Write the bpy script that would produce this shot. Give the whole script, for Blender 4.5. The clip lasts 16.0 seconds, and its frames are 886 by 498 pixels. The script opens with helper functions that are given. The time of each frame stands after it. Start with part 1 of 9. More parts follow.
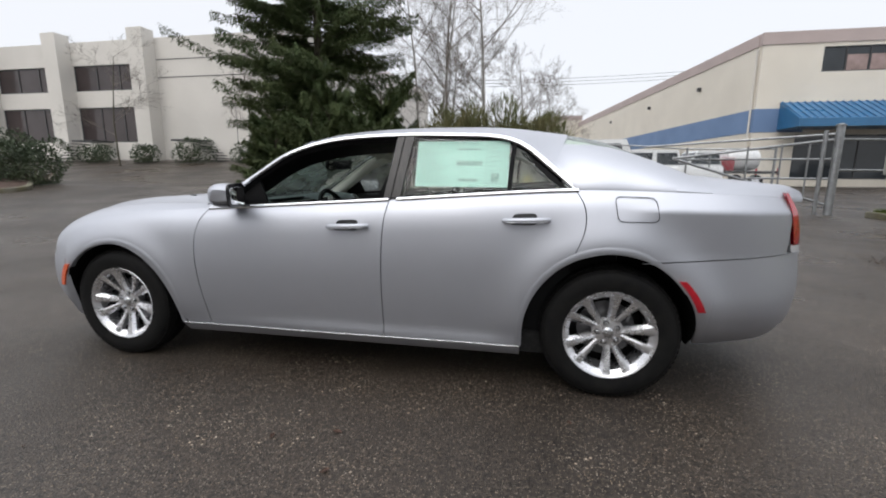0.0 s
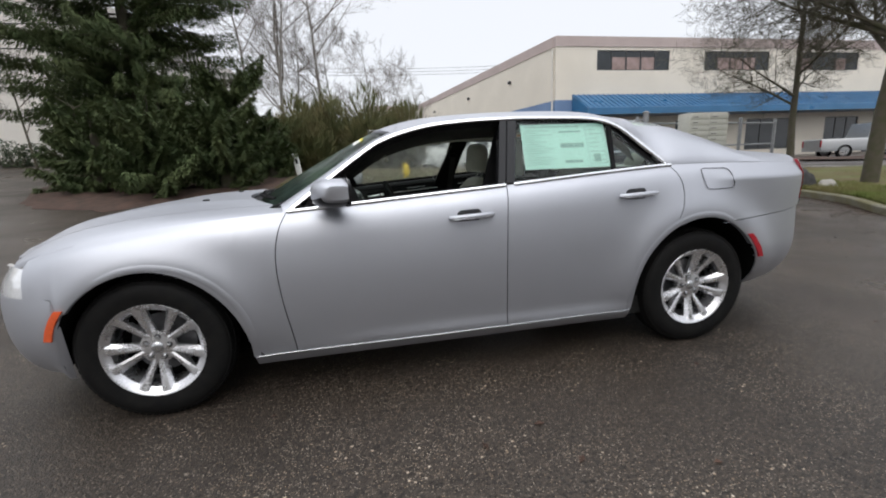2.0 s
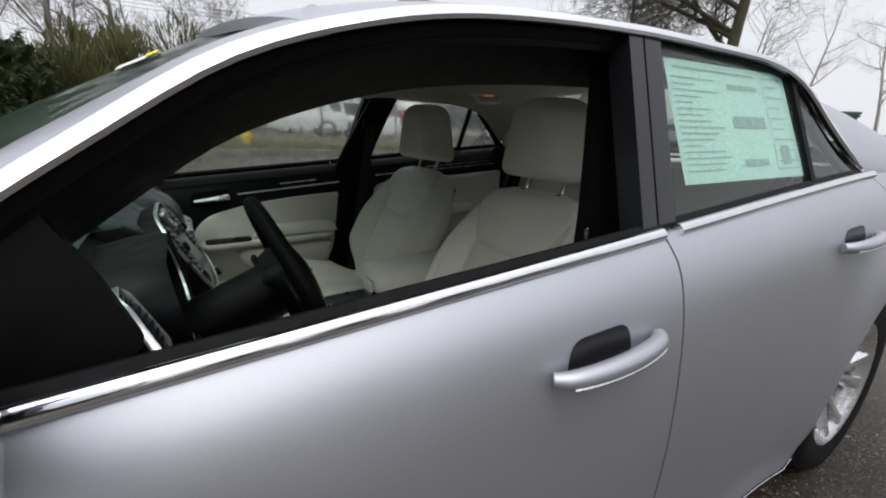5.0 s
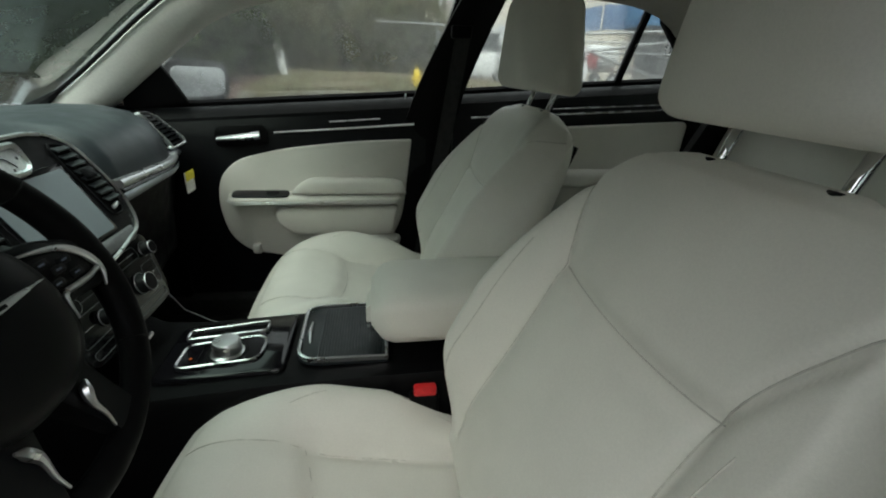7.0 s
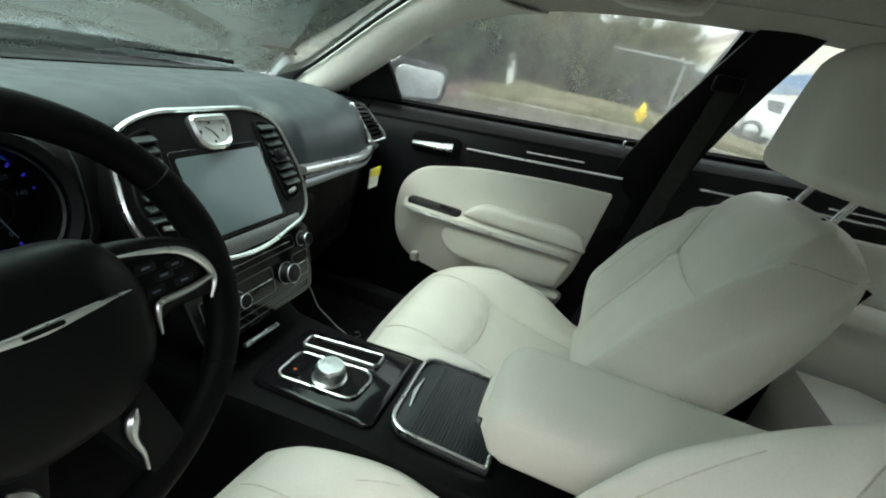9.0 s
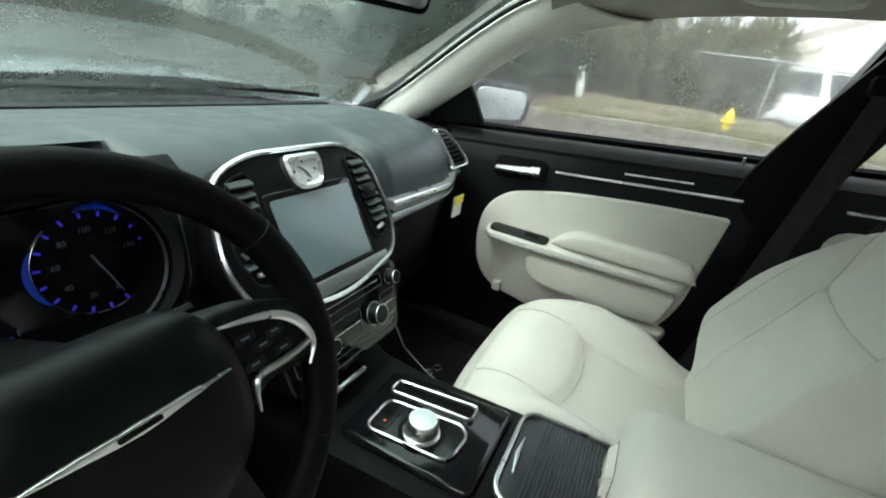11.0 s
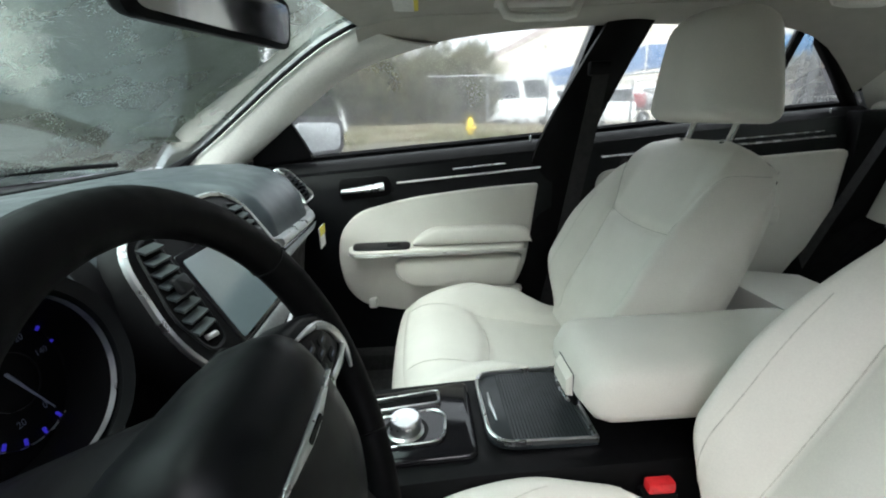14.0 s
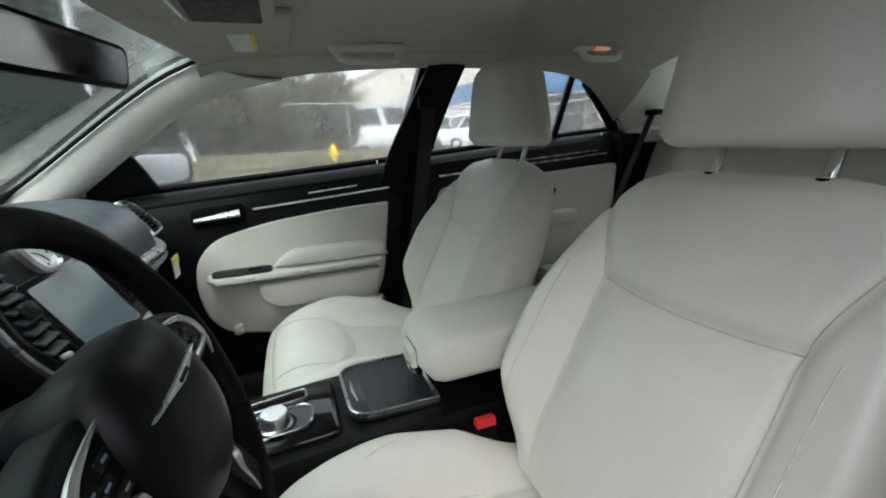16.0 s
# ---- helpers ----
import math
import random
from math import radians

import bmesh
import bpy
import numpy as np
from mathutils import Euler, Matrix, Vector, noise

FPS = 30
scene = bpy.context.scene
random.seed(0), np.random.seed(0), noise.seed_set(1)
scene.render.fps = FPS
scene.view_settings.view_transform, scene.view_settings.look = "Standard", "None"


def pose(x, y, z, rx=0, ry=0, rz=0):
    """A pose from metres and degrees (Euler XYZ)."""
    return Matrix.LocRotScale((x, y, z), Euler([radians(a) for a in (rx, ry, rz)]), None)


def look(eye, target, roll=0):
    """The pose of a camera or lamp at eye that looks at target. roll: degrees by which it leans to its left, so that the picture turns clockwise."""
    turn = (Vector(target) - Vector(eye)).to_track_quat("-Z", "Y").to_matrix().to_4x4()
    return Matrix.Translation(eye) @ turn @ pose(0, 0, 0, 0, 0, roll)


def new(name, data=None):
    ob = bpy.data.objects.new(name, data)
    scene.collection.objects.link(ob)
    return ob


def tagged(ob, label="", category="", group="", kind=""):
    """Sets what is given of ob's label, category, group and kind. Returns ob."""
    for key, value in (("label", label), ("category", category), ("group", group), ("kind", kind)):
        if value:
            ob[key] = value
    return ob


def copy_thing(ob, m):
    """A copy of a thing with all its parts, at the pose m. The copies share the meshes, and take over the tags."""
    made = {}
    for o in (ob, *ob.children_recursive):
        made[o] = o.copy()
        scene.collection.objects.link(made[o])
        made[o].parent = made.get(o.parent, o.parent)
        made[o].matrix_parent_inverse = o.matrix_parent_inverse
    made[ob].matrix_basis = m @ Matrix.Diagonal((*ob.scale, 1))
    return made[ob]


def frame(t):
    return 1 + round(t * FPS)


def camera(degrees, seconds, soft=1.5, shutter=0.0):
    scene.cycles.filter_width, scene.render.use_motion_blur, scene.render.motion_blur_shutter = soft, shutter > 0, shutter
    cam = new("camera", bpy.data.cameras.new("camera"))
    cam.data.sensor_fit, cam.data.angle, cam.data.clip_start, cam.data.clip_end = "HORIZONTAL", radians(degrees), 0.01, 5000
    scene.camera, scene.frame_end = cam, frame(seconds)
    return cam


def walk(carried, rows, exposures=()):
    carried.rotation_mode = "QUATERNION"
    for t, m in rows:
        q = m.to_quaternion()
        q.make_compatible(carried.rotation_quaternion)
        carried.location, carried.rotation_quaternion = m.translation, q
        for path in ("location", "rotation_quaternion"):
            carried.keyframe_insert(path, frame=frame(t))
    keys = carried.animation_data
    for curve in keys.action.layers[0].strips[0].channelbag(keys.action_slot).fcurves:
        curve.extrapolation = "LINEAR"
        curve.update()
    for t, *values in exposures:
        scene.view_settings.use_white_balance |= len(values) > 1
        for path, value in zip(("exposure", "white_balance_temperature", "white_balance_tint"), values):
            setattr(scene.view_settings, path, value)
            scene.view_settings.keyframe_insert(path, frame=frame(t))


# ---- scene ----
cam = camera(91.7, 16.0, 2.0)
EXPOSURE = [(0, 0.13, 6400, 9), (3.2, 0.10, 6400, 9), (5.3, 0.0, 6450, 10), (5.6, 0.06, 6500, 10), (6.0, 0.10, 6500, 8), (6.5, 0.48, 6500, 5), (7.0, 0.80, 6450, 4), (7.5, 1.08, 6400, 3), (8.0, 1.32, 6400, 2), (9.0, 1.62, 6350, 2), (10.2, 1.76, 6350, 4), (12.5, 1.88, 6200, 10), (14.5, 1.78, 6200, 12), (16, 1.36, 6200, 13)]
PATH = [
    (0, (2.569, -3.137, 1.205), (2.187, -1.206, 0.852), 0.4),
    (0.5, (2.167, -3.211, 1.186), (1.961, -1.254, 0.833), -0.2),
    (1, (1.762, -3.256, 1.198), (1.765, -1.291, 0.827), -1.1),
    (1.5, (1.374, -3.213, 1.196), (1.544, -1.253, 0.832), -1.6),
    (2, (1.019, -3.082, 1.199), (1.392, -1.159, 0.793), -2.3),
    (2.5, (0.712, -2.905, 1.202), (1.302, -1.047, 0.757), -4.1),
    (3, (0.578, -2.638, 1.212), (1.323, -0.828, 0.798), -4.2),
    (3.2, (0.565, -2.511, 1.224), (1.371, -0.737, 0.773), -3.8),
    (5.3, (1.208, -1.142, 1.231), (2.213, 0.495, 0.674), 1.3),
    (5.5, (1.292, -1.065, 1.214), (2.200, 0.632, 0.675), 1.2),
    (6, (1.513, -0.922, 1.170), (2.152, 0.885, 0.600), 1.7),
    (6.5, (1.579, -0.785, 1.147), (2.118, 1.029, 0.499), 1.6),
    (7, (1.615, -0.722, 1.133), (1.896, 1.102, 0.36), 1.9),
    (7.5, (1.651, -0.664, 1.128), (1.689, 1.155, 0.299), 3.0),
    (8, (1.659, -0.609, 1.127), (1.499, 1.204, 0.3), 6.5),
    (8.5, (1.635, -0.565, 1.139), (1.317, 1.229, 0.314), 9.8),
    (9, (1.606, -0.525, 1.162), (1.147, 1.25, 0.363), 12.5),
    (9.5, (1.588, -0.497, 1.162), (1.005, 1.241, 0.362), 13.2),
    (10, (1.567, -0.478, 1.167), (0.886, 1.233, 0.384), 13.1),
    (10.2, (1.56, -0.47, 1.165), (0.85, 1.229, 0.384), 12.4),
    (12.3, (1.456, -0.485, 1.158), (0.85, 1.259, 0.389), 0.1),
    (12.5, (1.447, -0.499, 1.137), (0.926, 1.298, 0.429), 0.1),
    (13, (1.416, -0.528, 1.130), (1.101, 1.32, 0.453), -1.7),
    (13.5, (1.388, -0.557, 1.119), (1.27, 1.338, 0.49), -2.6),
    (14, (1.37, -0.591, 1.114), (1.443, 1.322, 0.535), -1.9),
    (14.5, (1.358, -0.63, 1.104), (1.617, 1.279, 0.564), -1.5),
    (15, (1.363, -0.672, 1.098), (1.813, 1.213, 0.606), -2.0),
    (15.5, (1.386, -0.715, 1.097), (1.961, 1.137, 0.608), -2.6),
    (16, (1.4, -0.75, 1.116), (2.038, 1.08, 0.621), -3.0),
]
walk(cam, [(t, look(e, g, r)) for t, e, g, r in PATH], EXPOSURE)

# ---- light ----
world = bpy.data.worlds.new("overcast")
scene.world = world
world.use_nodes = True
wn, wl = world.node_tree.nodes, world.node_tree.links
wn.clear()
sky = wn.new("ShaderNodeTexSky")
sky.sky_type, sky.sun_disc = "NISHITA", False
sky.sun_elevation, sky.sun_rotation = radians(40), radians(200)
sky.air_density, sky.dust_density = 1.0, 4.0
grey = wn.new("ShaderNodeMixRGB")
grey.inputs[0].default_value = 0.88
grey.inputs[2].default_value = (8.3, 8.35, 8.7, 1)
back = wn.new("ShaderNodeBackground")
back.inputs[1].default_value = SKY_STRENGTH = 0.112
wout = wn.new("ShaderNodeOutputWorld")
wl.new(sky.outputs[0], grey.inputs[1])
wl.new(grey.outputs[0], back.inputs[0])
# a cloud cover is brighter overhead than towards the horizon
dirs = wn.new("ShaderNodeTexCoord")
updown = wn.new("ShaderNodeSeparateXYZ")
dome = wn.new("ShaderNodeMapRange")
dome.interpolation_type = "SMOOTHSTEP"
dome.inputs[1].default_value, dome.inputs[2].default_value = 0.35, 1.0
dome.inputs[3].default_value, dome.inputs[4].default_value = SKY_STRENGTH, SKY_STRENGTH * 1.7
wl.new(dirs.outputs["Generated"], updown.inputs[0])
wl.new(updown.outputs[2], dome.inputs[0])
wl.new(dome.outputs[0], back.inputs[1])
wl.new(back.outputs[0], wout.inputs[0])

sun_data = bpy.data.lights.new("sun", "SUN")
sun_data.energy, sun_data.angle, sun_data.color = 1.5, radians(60), (1.0, 0.98, 0.95)
sun = new("sun", sun_data)
sun.matrix_world = look((0, 0, 30), (6, 12, 0))


# ---- materials ----
def material(name, color, rough=0.5, metal=0.0, vary=0.12, scale=8.0, bump=0.0, bump_scale=200.0,
             coat=0.0, spec=0.5, color2=None, fine=0.06, fine_scale=150.0, rough_vary=0.08):
    """Principled surface with variation at two scales and a fine relief."""
    m = bpy.data.materials.new(name)
    m.use_nodes = True
    nt = m.node_tree
    n, l = nt.nodes, nt.links
    p = n["Principled BSDF"]
    p.inputs["Metallic"].default_value = metal
    p.inputs["Specular IOR Level"].default_value = spec
    p.inputs["Coat Weight"].default_value = coat
    p.inputs["Coat Roughness"].default_value = 0.06
    co = n.new("ShaderNodeTexCoord")
    a = n.new("ShaderNodeTexNoise")
    a.inputs["Scale"].default_value, a.inputs["Detail"].default_value = scale, 5
    b = n.new("ShaderNodeTexNoise")
    b.inputs["Scale"].default_value, b.inputs["Detail"].default_value = fine_scale, 2
    l.new(co.outputs["Object"], a.inputs["Vector"])
    l.new(co.outputs["Object"], b.inputs["Vector"])
    c2 = color2 or tuple(c * (1 - 2 * vary) for c in color)
    ramp = n.new("ShaderNodeMapRange")
    ramp.inputs[1].default_value, ramp.inputs[2].default_value = 0.3, 0.7
    l.new(a.outputs[0], ramp.inputs[0])
    mix = n.new("ShaderNodeMixRGB")
    mix.inputs[1].default_value, mix.inputs[2].default_value = (*color, 1), (*c2, 1)
    l.new(ramp.outputs[0], mix.inputs[0])
    hs = n.new("ShaderNodeHueSaturation")
    vr = n.new("ShaderNodeMapRange")
    vr.inputs[1].default_value, vr.inputs[2].default_value = 0.3, 0.7
    vr.inputs[3].default_value, vr.inputs[4].default_value = 1 - 2 * fine, 1 + 2 * fine
    l.new(b.outputs[0], vr.inputs[0])
    l.new(vr.outputs[0], hs.inputs["Value"])
    l.new(mix.outputs[0], hs.inputs["Color"])
    l.new(hs.outputs[0], p.inputs["Base Color"])
    rr = n.new("ShaderNodeMapRange")
    rr.inputs[1].default_value, rr.inputs[2].default_value = 0.3, 0.7
    rr.inputs[3].default_value, rr.inputs[4].default_value = max(rough - rough_vary, 0.02), min(rough + rough_vary, 1)
    l.new(a.outputs[0], rr.inputs[0])
    l.new(rr.outputs[0], p.inputs["Roughness"])
    if bump:
        bt = n.new("ShaderNodeTexNoise")
        bt.inputs["Scale"].default_value, bt.inputs["Detail"].default_value = bump_scale, 3
        l.new(co.outputs["Object"], bt.inputs["Vector"])
        bn = n.new("ShaderNodeBump")
        bn.inputs["Strength"].default_value, bn.inputs["Distance"].default_value = bump, 0.002
        l.new(bt.outputs[0], bn.inputs["Height"])
        l.new(bn.outputs[0], p.inputs["Normal"])
    return m


paint = material("silver_paint", (0.450, 0.462, 0.502), 0.48, 0.80, 0.02, 3, 0.0, 900, 0.20, fine=0.03, fine_scale=1200, rough_vary=0.03)
chrome = material("chrome", (0.82, 0.83, 0.85), 0.09, 1.0, 0.02, 20, rough_vary=0.04, fine=0.01)
bright_trim = material("bright_trim", (0.74, 0.75, 0.76), 0.30, 1.0, 0.02, 30, rough_vary=0.05, fine=0.01)
# pale grey holds the reflected bright sky as well as the rain mist
misted_sky_mirror = material("rain_and_sky_mirror", (0.52, 0.54, 0.55), 0.45, 0.4, 0.08, 60, 0.5, 220)
satin = material("satin_metal", (0.62, 0.63, 0.65), 0.26, 1.0, 0.04, 30, fine=0.03)
# darkened to hold the dark surroundings that the lower dash strip mirrors
satin_dash = material("satin_dash_metal", (0.42, 0.45, 0.47), 0.38, 1.0, 0.03, 30, fine=0.02)
alloy = material("alloy", (0.74, 0.74, 0.76), 0.28, 0.9, 0.04, 20, coat=0.5, fine=0.03)
gloss_black = material("gloss_black", (0.005, 0.005, 0.006), 0.10, 0, 0.05, 30, fine=0.02, rough_vary=0.03, spec=0.3)
pillar_black = material("pillar_black", (0.012, 0.012, 0.014), 0.22, 0, 0.1, 20, rough_vary=0.05)
rubber = material("rubber", (0.006, 0.006, 0.007), 0.62, 0, 0.15, 60, 0.2, 400, spec=0.12)
tyre_mat = material("tyre", (0.0065, 0.0065, 0.007), 0.6, 0, 0.2, 25, 0.3, 300, color2=(0.012, 0.0117, 0.011), spec=0.12)
liner_mat = material("liner", (0.003, 0.003, 0.003), 0.9, 0, 0.2, 30, 0.3, 200, spec=0.1)
soft_black = material("soft_black_vinyl", (0.0030, 0.0036, 0.0042), 0.46, 0, 0.08, 30, 0.05, 1400, fine=0.08, fine_scale=900, spec=0.20)
pad_vinyl = material("airbag_vinyl", (0.0018, 0.0022, 0.0026), 0.40, 0, 0.08, 30, 0.03, 1400, spec=0.15)
# bluish grey lifted above the other blacks to hold windscreen light on the dash
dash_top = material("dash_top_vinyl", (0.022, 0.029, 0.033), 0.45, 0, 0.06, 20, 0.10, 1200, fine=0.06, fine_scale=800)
wheel_leather = material("wheel_leather", (0.0020, 0.0021, 0.0023), 0.56, 0, 0.1, 60, 0.08, 1500, spec=0.10)
# bluish grey lifted for light the vent slats catch; the cup cover shares it
slat_black = material("slat_black", (0.014, 0.018, 0.020), 0.4, 0, 0.1, 40)
hard_black = material("hard_black", (0.0022, 0.0022, 0.0025), 0.45, 0, 0.1, 40, 0.06, 1200, spec=0.11)
cream = material("cream_leather", (0.68, 0.66, 0.60), 0.52, 0, 0.025, 14, 0.12, 900, fine=0.015, fine_scale=400)
disc_grey = material("disc_grey", (0.16, 0.16, 0.165), 0.45, 0.8, 0.1, 30)
bright_seam = material("pale_seam", (0.60, 0.58, 0.52), 0.8, 0, 0.1, 80)
ledge_grey = material("ledge_grey", (0.16, 0.17, 0.17), 0.4, 0.3, 0.05, 30)
seam_mat = material("seam", (0.52, 0.50, 0.45), 0.8, 0, 0.1, 80)
# cream lifted towards white for the windscreen light on the front pillar
cream_trim = material("cream_trim", (0.74, 0.73, 0.68), 0.55, 0, 0.03, 12, 0.2, 900, fine=0.02)
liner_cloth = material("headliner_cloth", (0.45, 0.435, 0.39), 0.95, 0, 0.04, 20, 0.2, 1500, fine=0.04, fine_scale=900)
carpet = material("carpet", (0.010, 0.010, 0.010), 0.95, 0, 0.2, 60, 0.8, 600)
red_plastic = material("red_plastic", (0.62, 0.02, 0.025), 0.35, 0, 0.05, 60)
red_lens = material("red_lens", (0.40, 0.004, 0.016), 0.14, 0, 0.1, 40, coat=1.0)
amber_lens = material("amber_lens", (0.72, 0.10, 0.02), 0.15, 0, 0.06, 40, coat=1.0)
lamp_lens = material("lamp_lens", (0.72, 0.73, 0.75), 0.1, 0.2, 0.05, 60, coat=1.0)
webbing = material("belt_webbing", (0.006, 0.006, 0.0065), 0.7, 0, 0.1, 60, 0.4, 1200)
yellow_tag = material("yellow_tag", (0.80, 0.68, 0.03), 0.5, 0, 0.04, 60)
white_tag = material("white_tag", (0.78, 0.78, 0.75), 0.5, 0, 0.04, 60)
screen_mat = material("screen_glass", (0.13, 0.17, 0.18), 0.14, 0, 0.04, 9, rough_vary=0.03, fine=0.008)
clock_silver = material("clock_silver", (0.58, 0.60, 0.60), 0.35, 0.4, 0.05, 40)
ink = material("grey_ink", (0.44, 0.60, 0.56), 0.6, 0, 0.1, 60)
concrete = material("concrete", (0.36, 0.34, 0.31), 0.8, 0, 0.15, 2.0, 0.6, 60, color2=(0.25, 0.24, 0.21))
kerb_moss = material("kerb_concrete", (0.15, 0.142, 0.118), 0.85, 0, 0.15, 2.5, 0.8, 60, color2=(0.095, 0.085, 0.035), fine=0.2, fine_scale=50)
wall_beige = material("painted_wall_beige", (0.74, 0.69, 0.60), 0.8, 0, 0.05, 0.35, 0.2, 30)
wall_grey = material("painted_wall_warm_white", (0.70, 0.67, 0.62), 0.8, 0, 0.06, 0.3, 0.2, 30)
band_pink = material("painted_band_mauve", (0.47, 0.39, 0.37), 0.8, 0, 0.05, 0.5)
band_blue = material("painted_band_blue", (0.16, 0.25, 0.42), 0.7, 0, 0.06, 0.5)
awning_blue = material("awning_blue_steel", (0.025, 0.14, 0.30), 0.34, 0.0, 0.08, 0.8, coat=0.3)
far_glass = material("far_window_glass", (0.035, 0.042, 0.048), 0.08, 0, 0.2, 0.6, rough_vary=0.03)
window_red = material("tinted_window", (0.06, 0.045, 0.045), 0.12, 0, 0.2, 0.6)
frame_dark = material("dark_frame", (0.05, 0.05, 0.052), 0.5, 0, 0.1, 6)
blind_mat = material("curtain", (0.38, 0.28, 0.26), 0.8, 0, 0.2, 1.5)
galv = material("galvanised_pipe", (0.36, 0.37, 0.38), 0.45, 0.7, 0.15, 8)
box_beige = material("cabinet_grey", (0.47, 0.47, 0.42), 0.55, 0, 0.06, 3)
green_steel = material("green_steel", (0.012, 0.085, 0.045), 0.42, 0, 0.12, 2, coat=0.2, color2=(0.02, 0.06, 0.04))
plywood = material("plywood", (0.50, 0.33, 0.17), 0.7, 0, 0.12, 5)
hydrant_yellow = material("hydrant_yellow", (0.80, 0.58, 0.03), 0.45, 0, 0.08, 20)
post_white = material("post_white", (0.75, 0.76, 0.75), 0.55, 0, 0.06, 15)
rock_mat = material("boulder", (0.035, 0.034, 0.034), 0.8, 0, 0.2, 4, 0.8, 30)
bark = material("bark", (0.085, 0.070, 0.056), 0.9, 0, 0.25, 6, 0.8, 60, color2=(0.062, 0.062, 0.032))
# far bark and twigs lifted in colour to stand in for haze
bark_hazed = material("bark_hazed", (0.34, 0.32, 0.29), 0.9, 0, 0.2, 4, 0.5, 60)
twig_mat = material("twig", (0.22, 0.19, 0.165), 0.9, 0, 0.2, 4)
spruce_mat = material("spruce_needles", (0.064, 0.094, 0.040), 0.7, 0, 0.2, 1.2, color2=(0.100, 0.122, 0.052), fine=0.2, fine_scale=40, spec=0.15)
shrub_mat = material("shrub_leaves", (0.030, 0.050, 0.024), 0.65, 0, 0.2, 1.5, color2=(0.055, 0.07, 0.03), fine=0.2, fine_scale=40)
broom_mat = material("broom_twigs", (0.085, 0.108, 0.036), 0.8, 0, 0.2, 1.5, color2=(0.13, 0.108, 0.046), fine=0.2, fine_scale=40)
mulch = material("bark_mulch", (0.066, 0.034, 0.022), 0.95, 0, 0.3, 5, 1.0, 40, color2=(0.032, 0.019, 0.013))
soil_grass = material("verge_turf", (0.10, 0.12, 0.028), 0.95, 0, 0.2, 0.9, 1.0, 30, color2=(0.11, 0.075, 0.032))
blade_mat = material("grass_blades", (0.12, 0.17, 0.03), 0.8, 0, 0.2, 0.8, color2=(0.15, 0.13, 0.05))
verge_soil = material("verge_soil", (0.070, 0.072, 0.030), 0.95, 0, 0.2, 1.3, 1.0, 30, color2=(0.085, 0.060, 0.034))
verge_blades = material("verge_blades", (0.095, 0.115, 0.030), 0.8, 0, 0.2, 0.8, color2=(0.13, 0.10, 0.05))
truck_silver = material("truck_silver", (0.27, 0.28, 0.29), 0.35, 0.4, 0.03, 3, coat=0.8)
truck_white = material("truck_white", (0.72, 0.73, 0.73), 0.4, 0, 0.04, 3, coat=0.6)
truck_dark = material("truck_dark", (0.05, 0.055, 0.065), 0.35, 0.3, 0.05, 3, coat=0.8)
truck_red = material("truck_red", (0.30, 0.03, 0.04), 0.4, 0, 0.08, 3, coat=0.6)


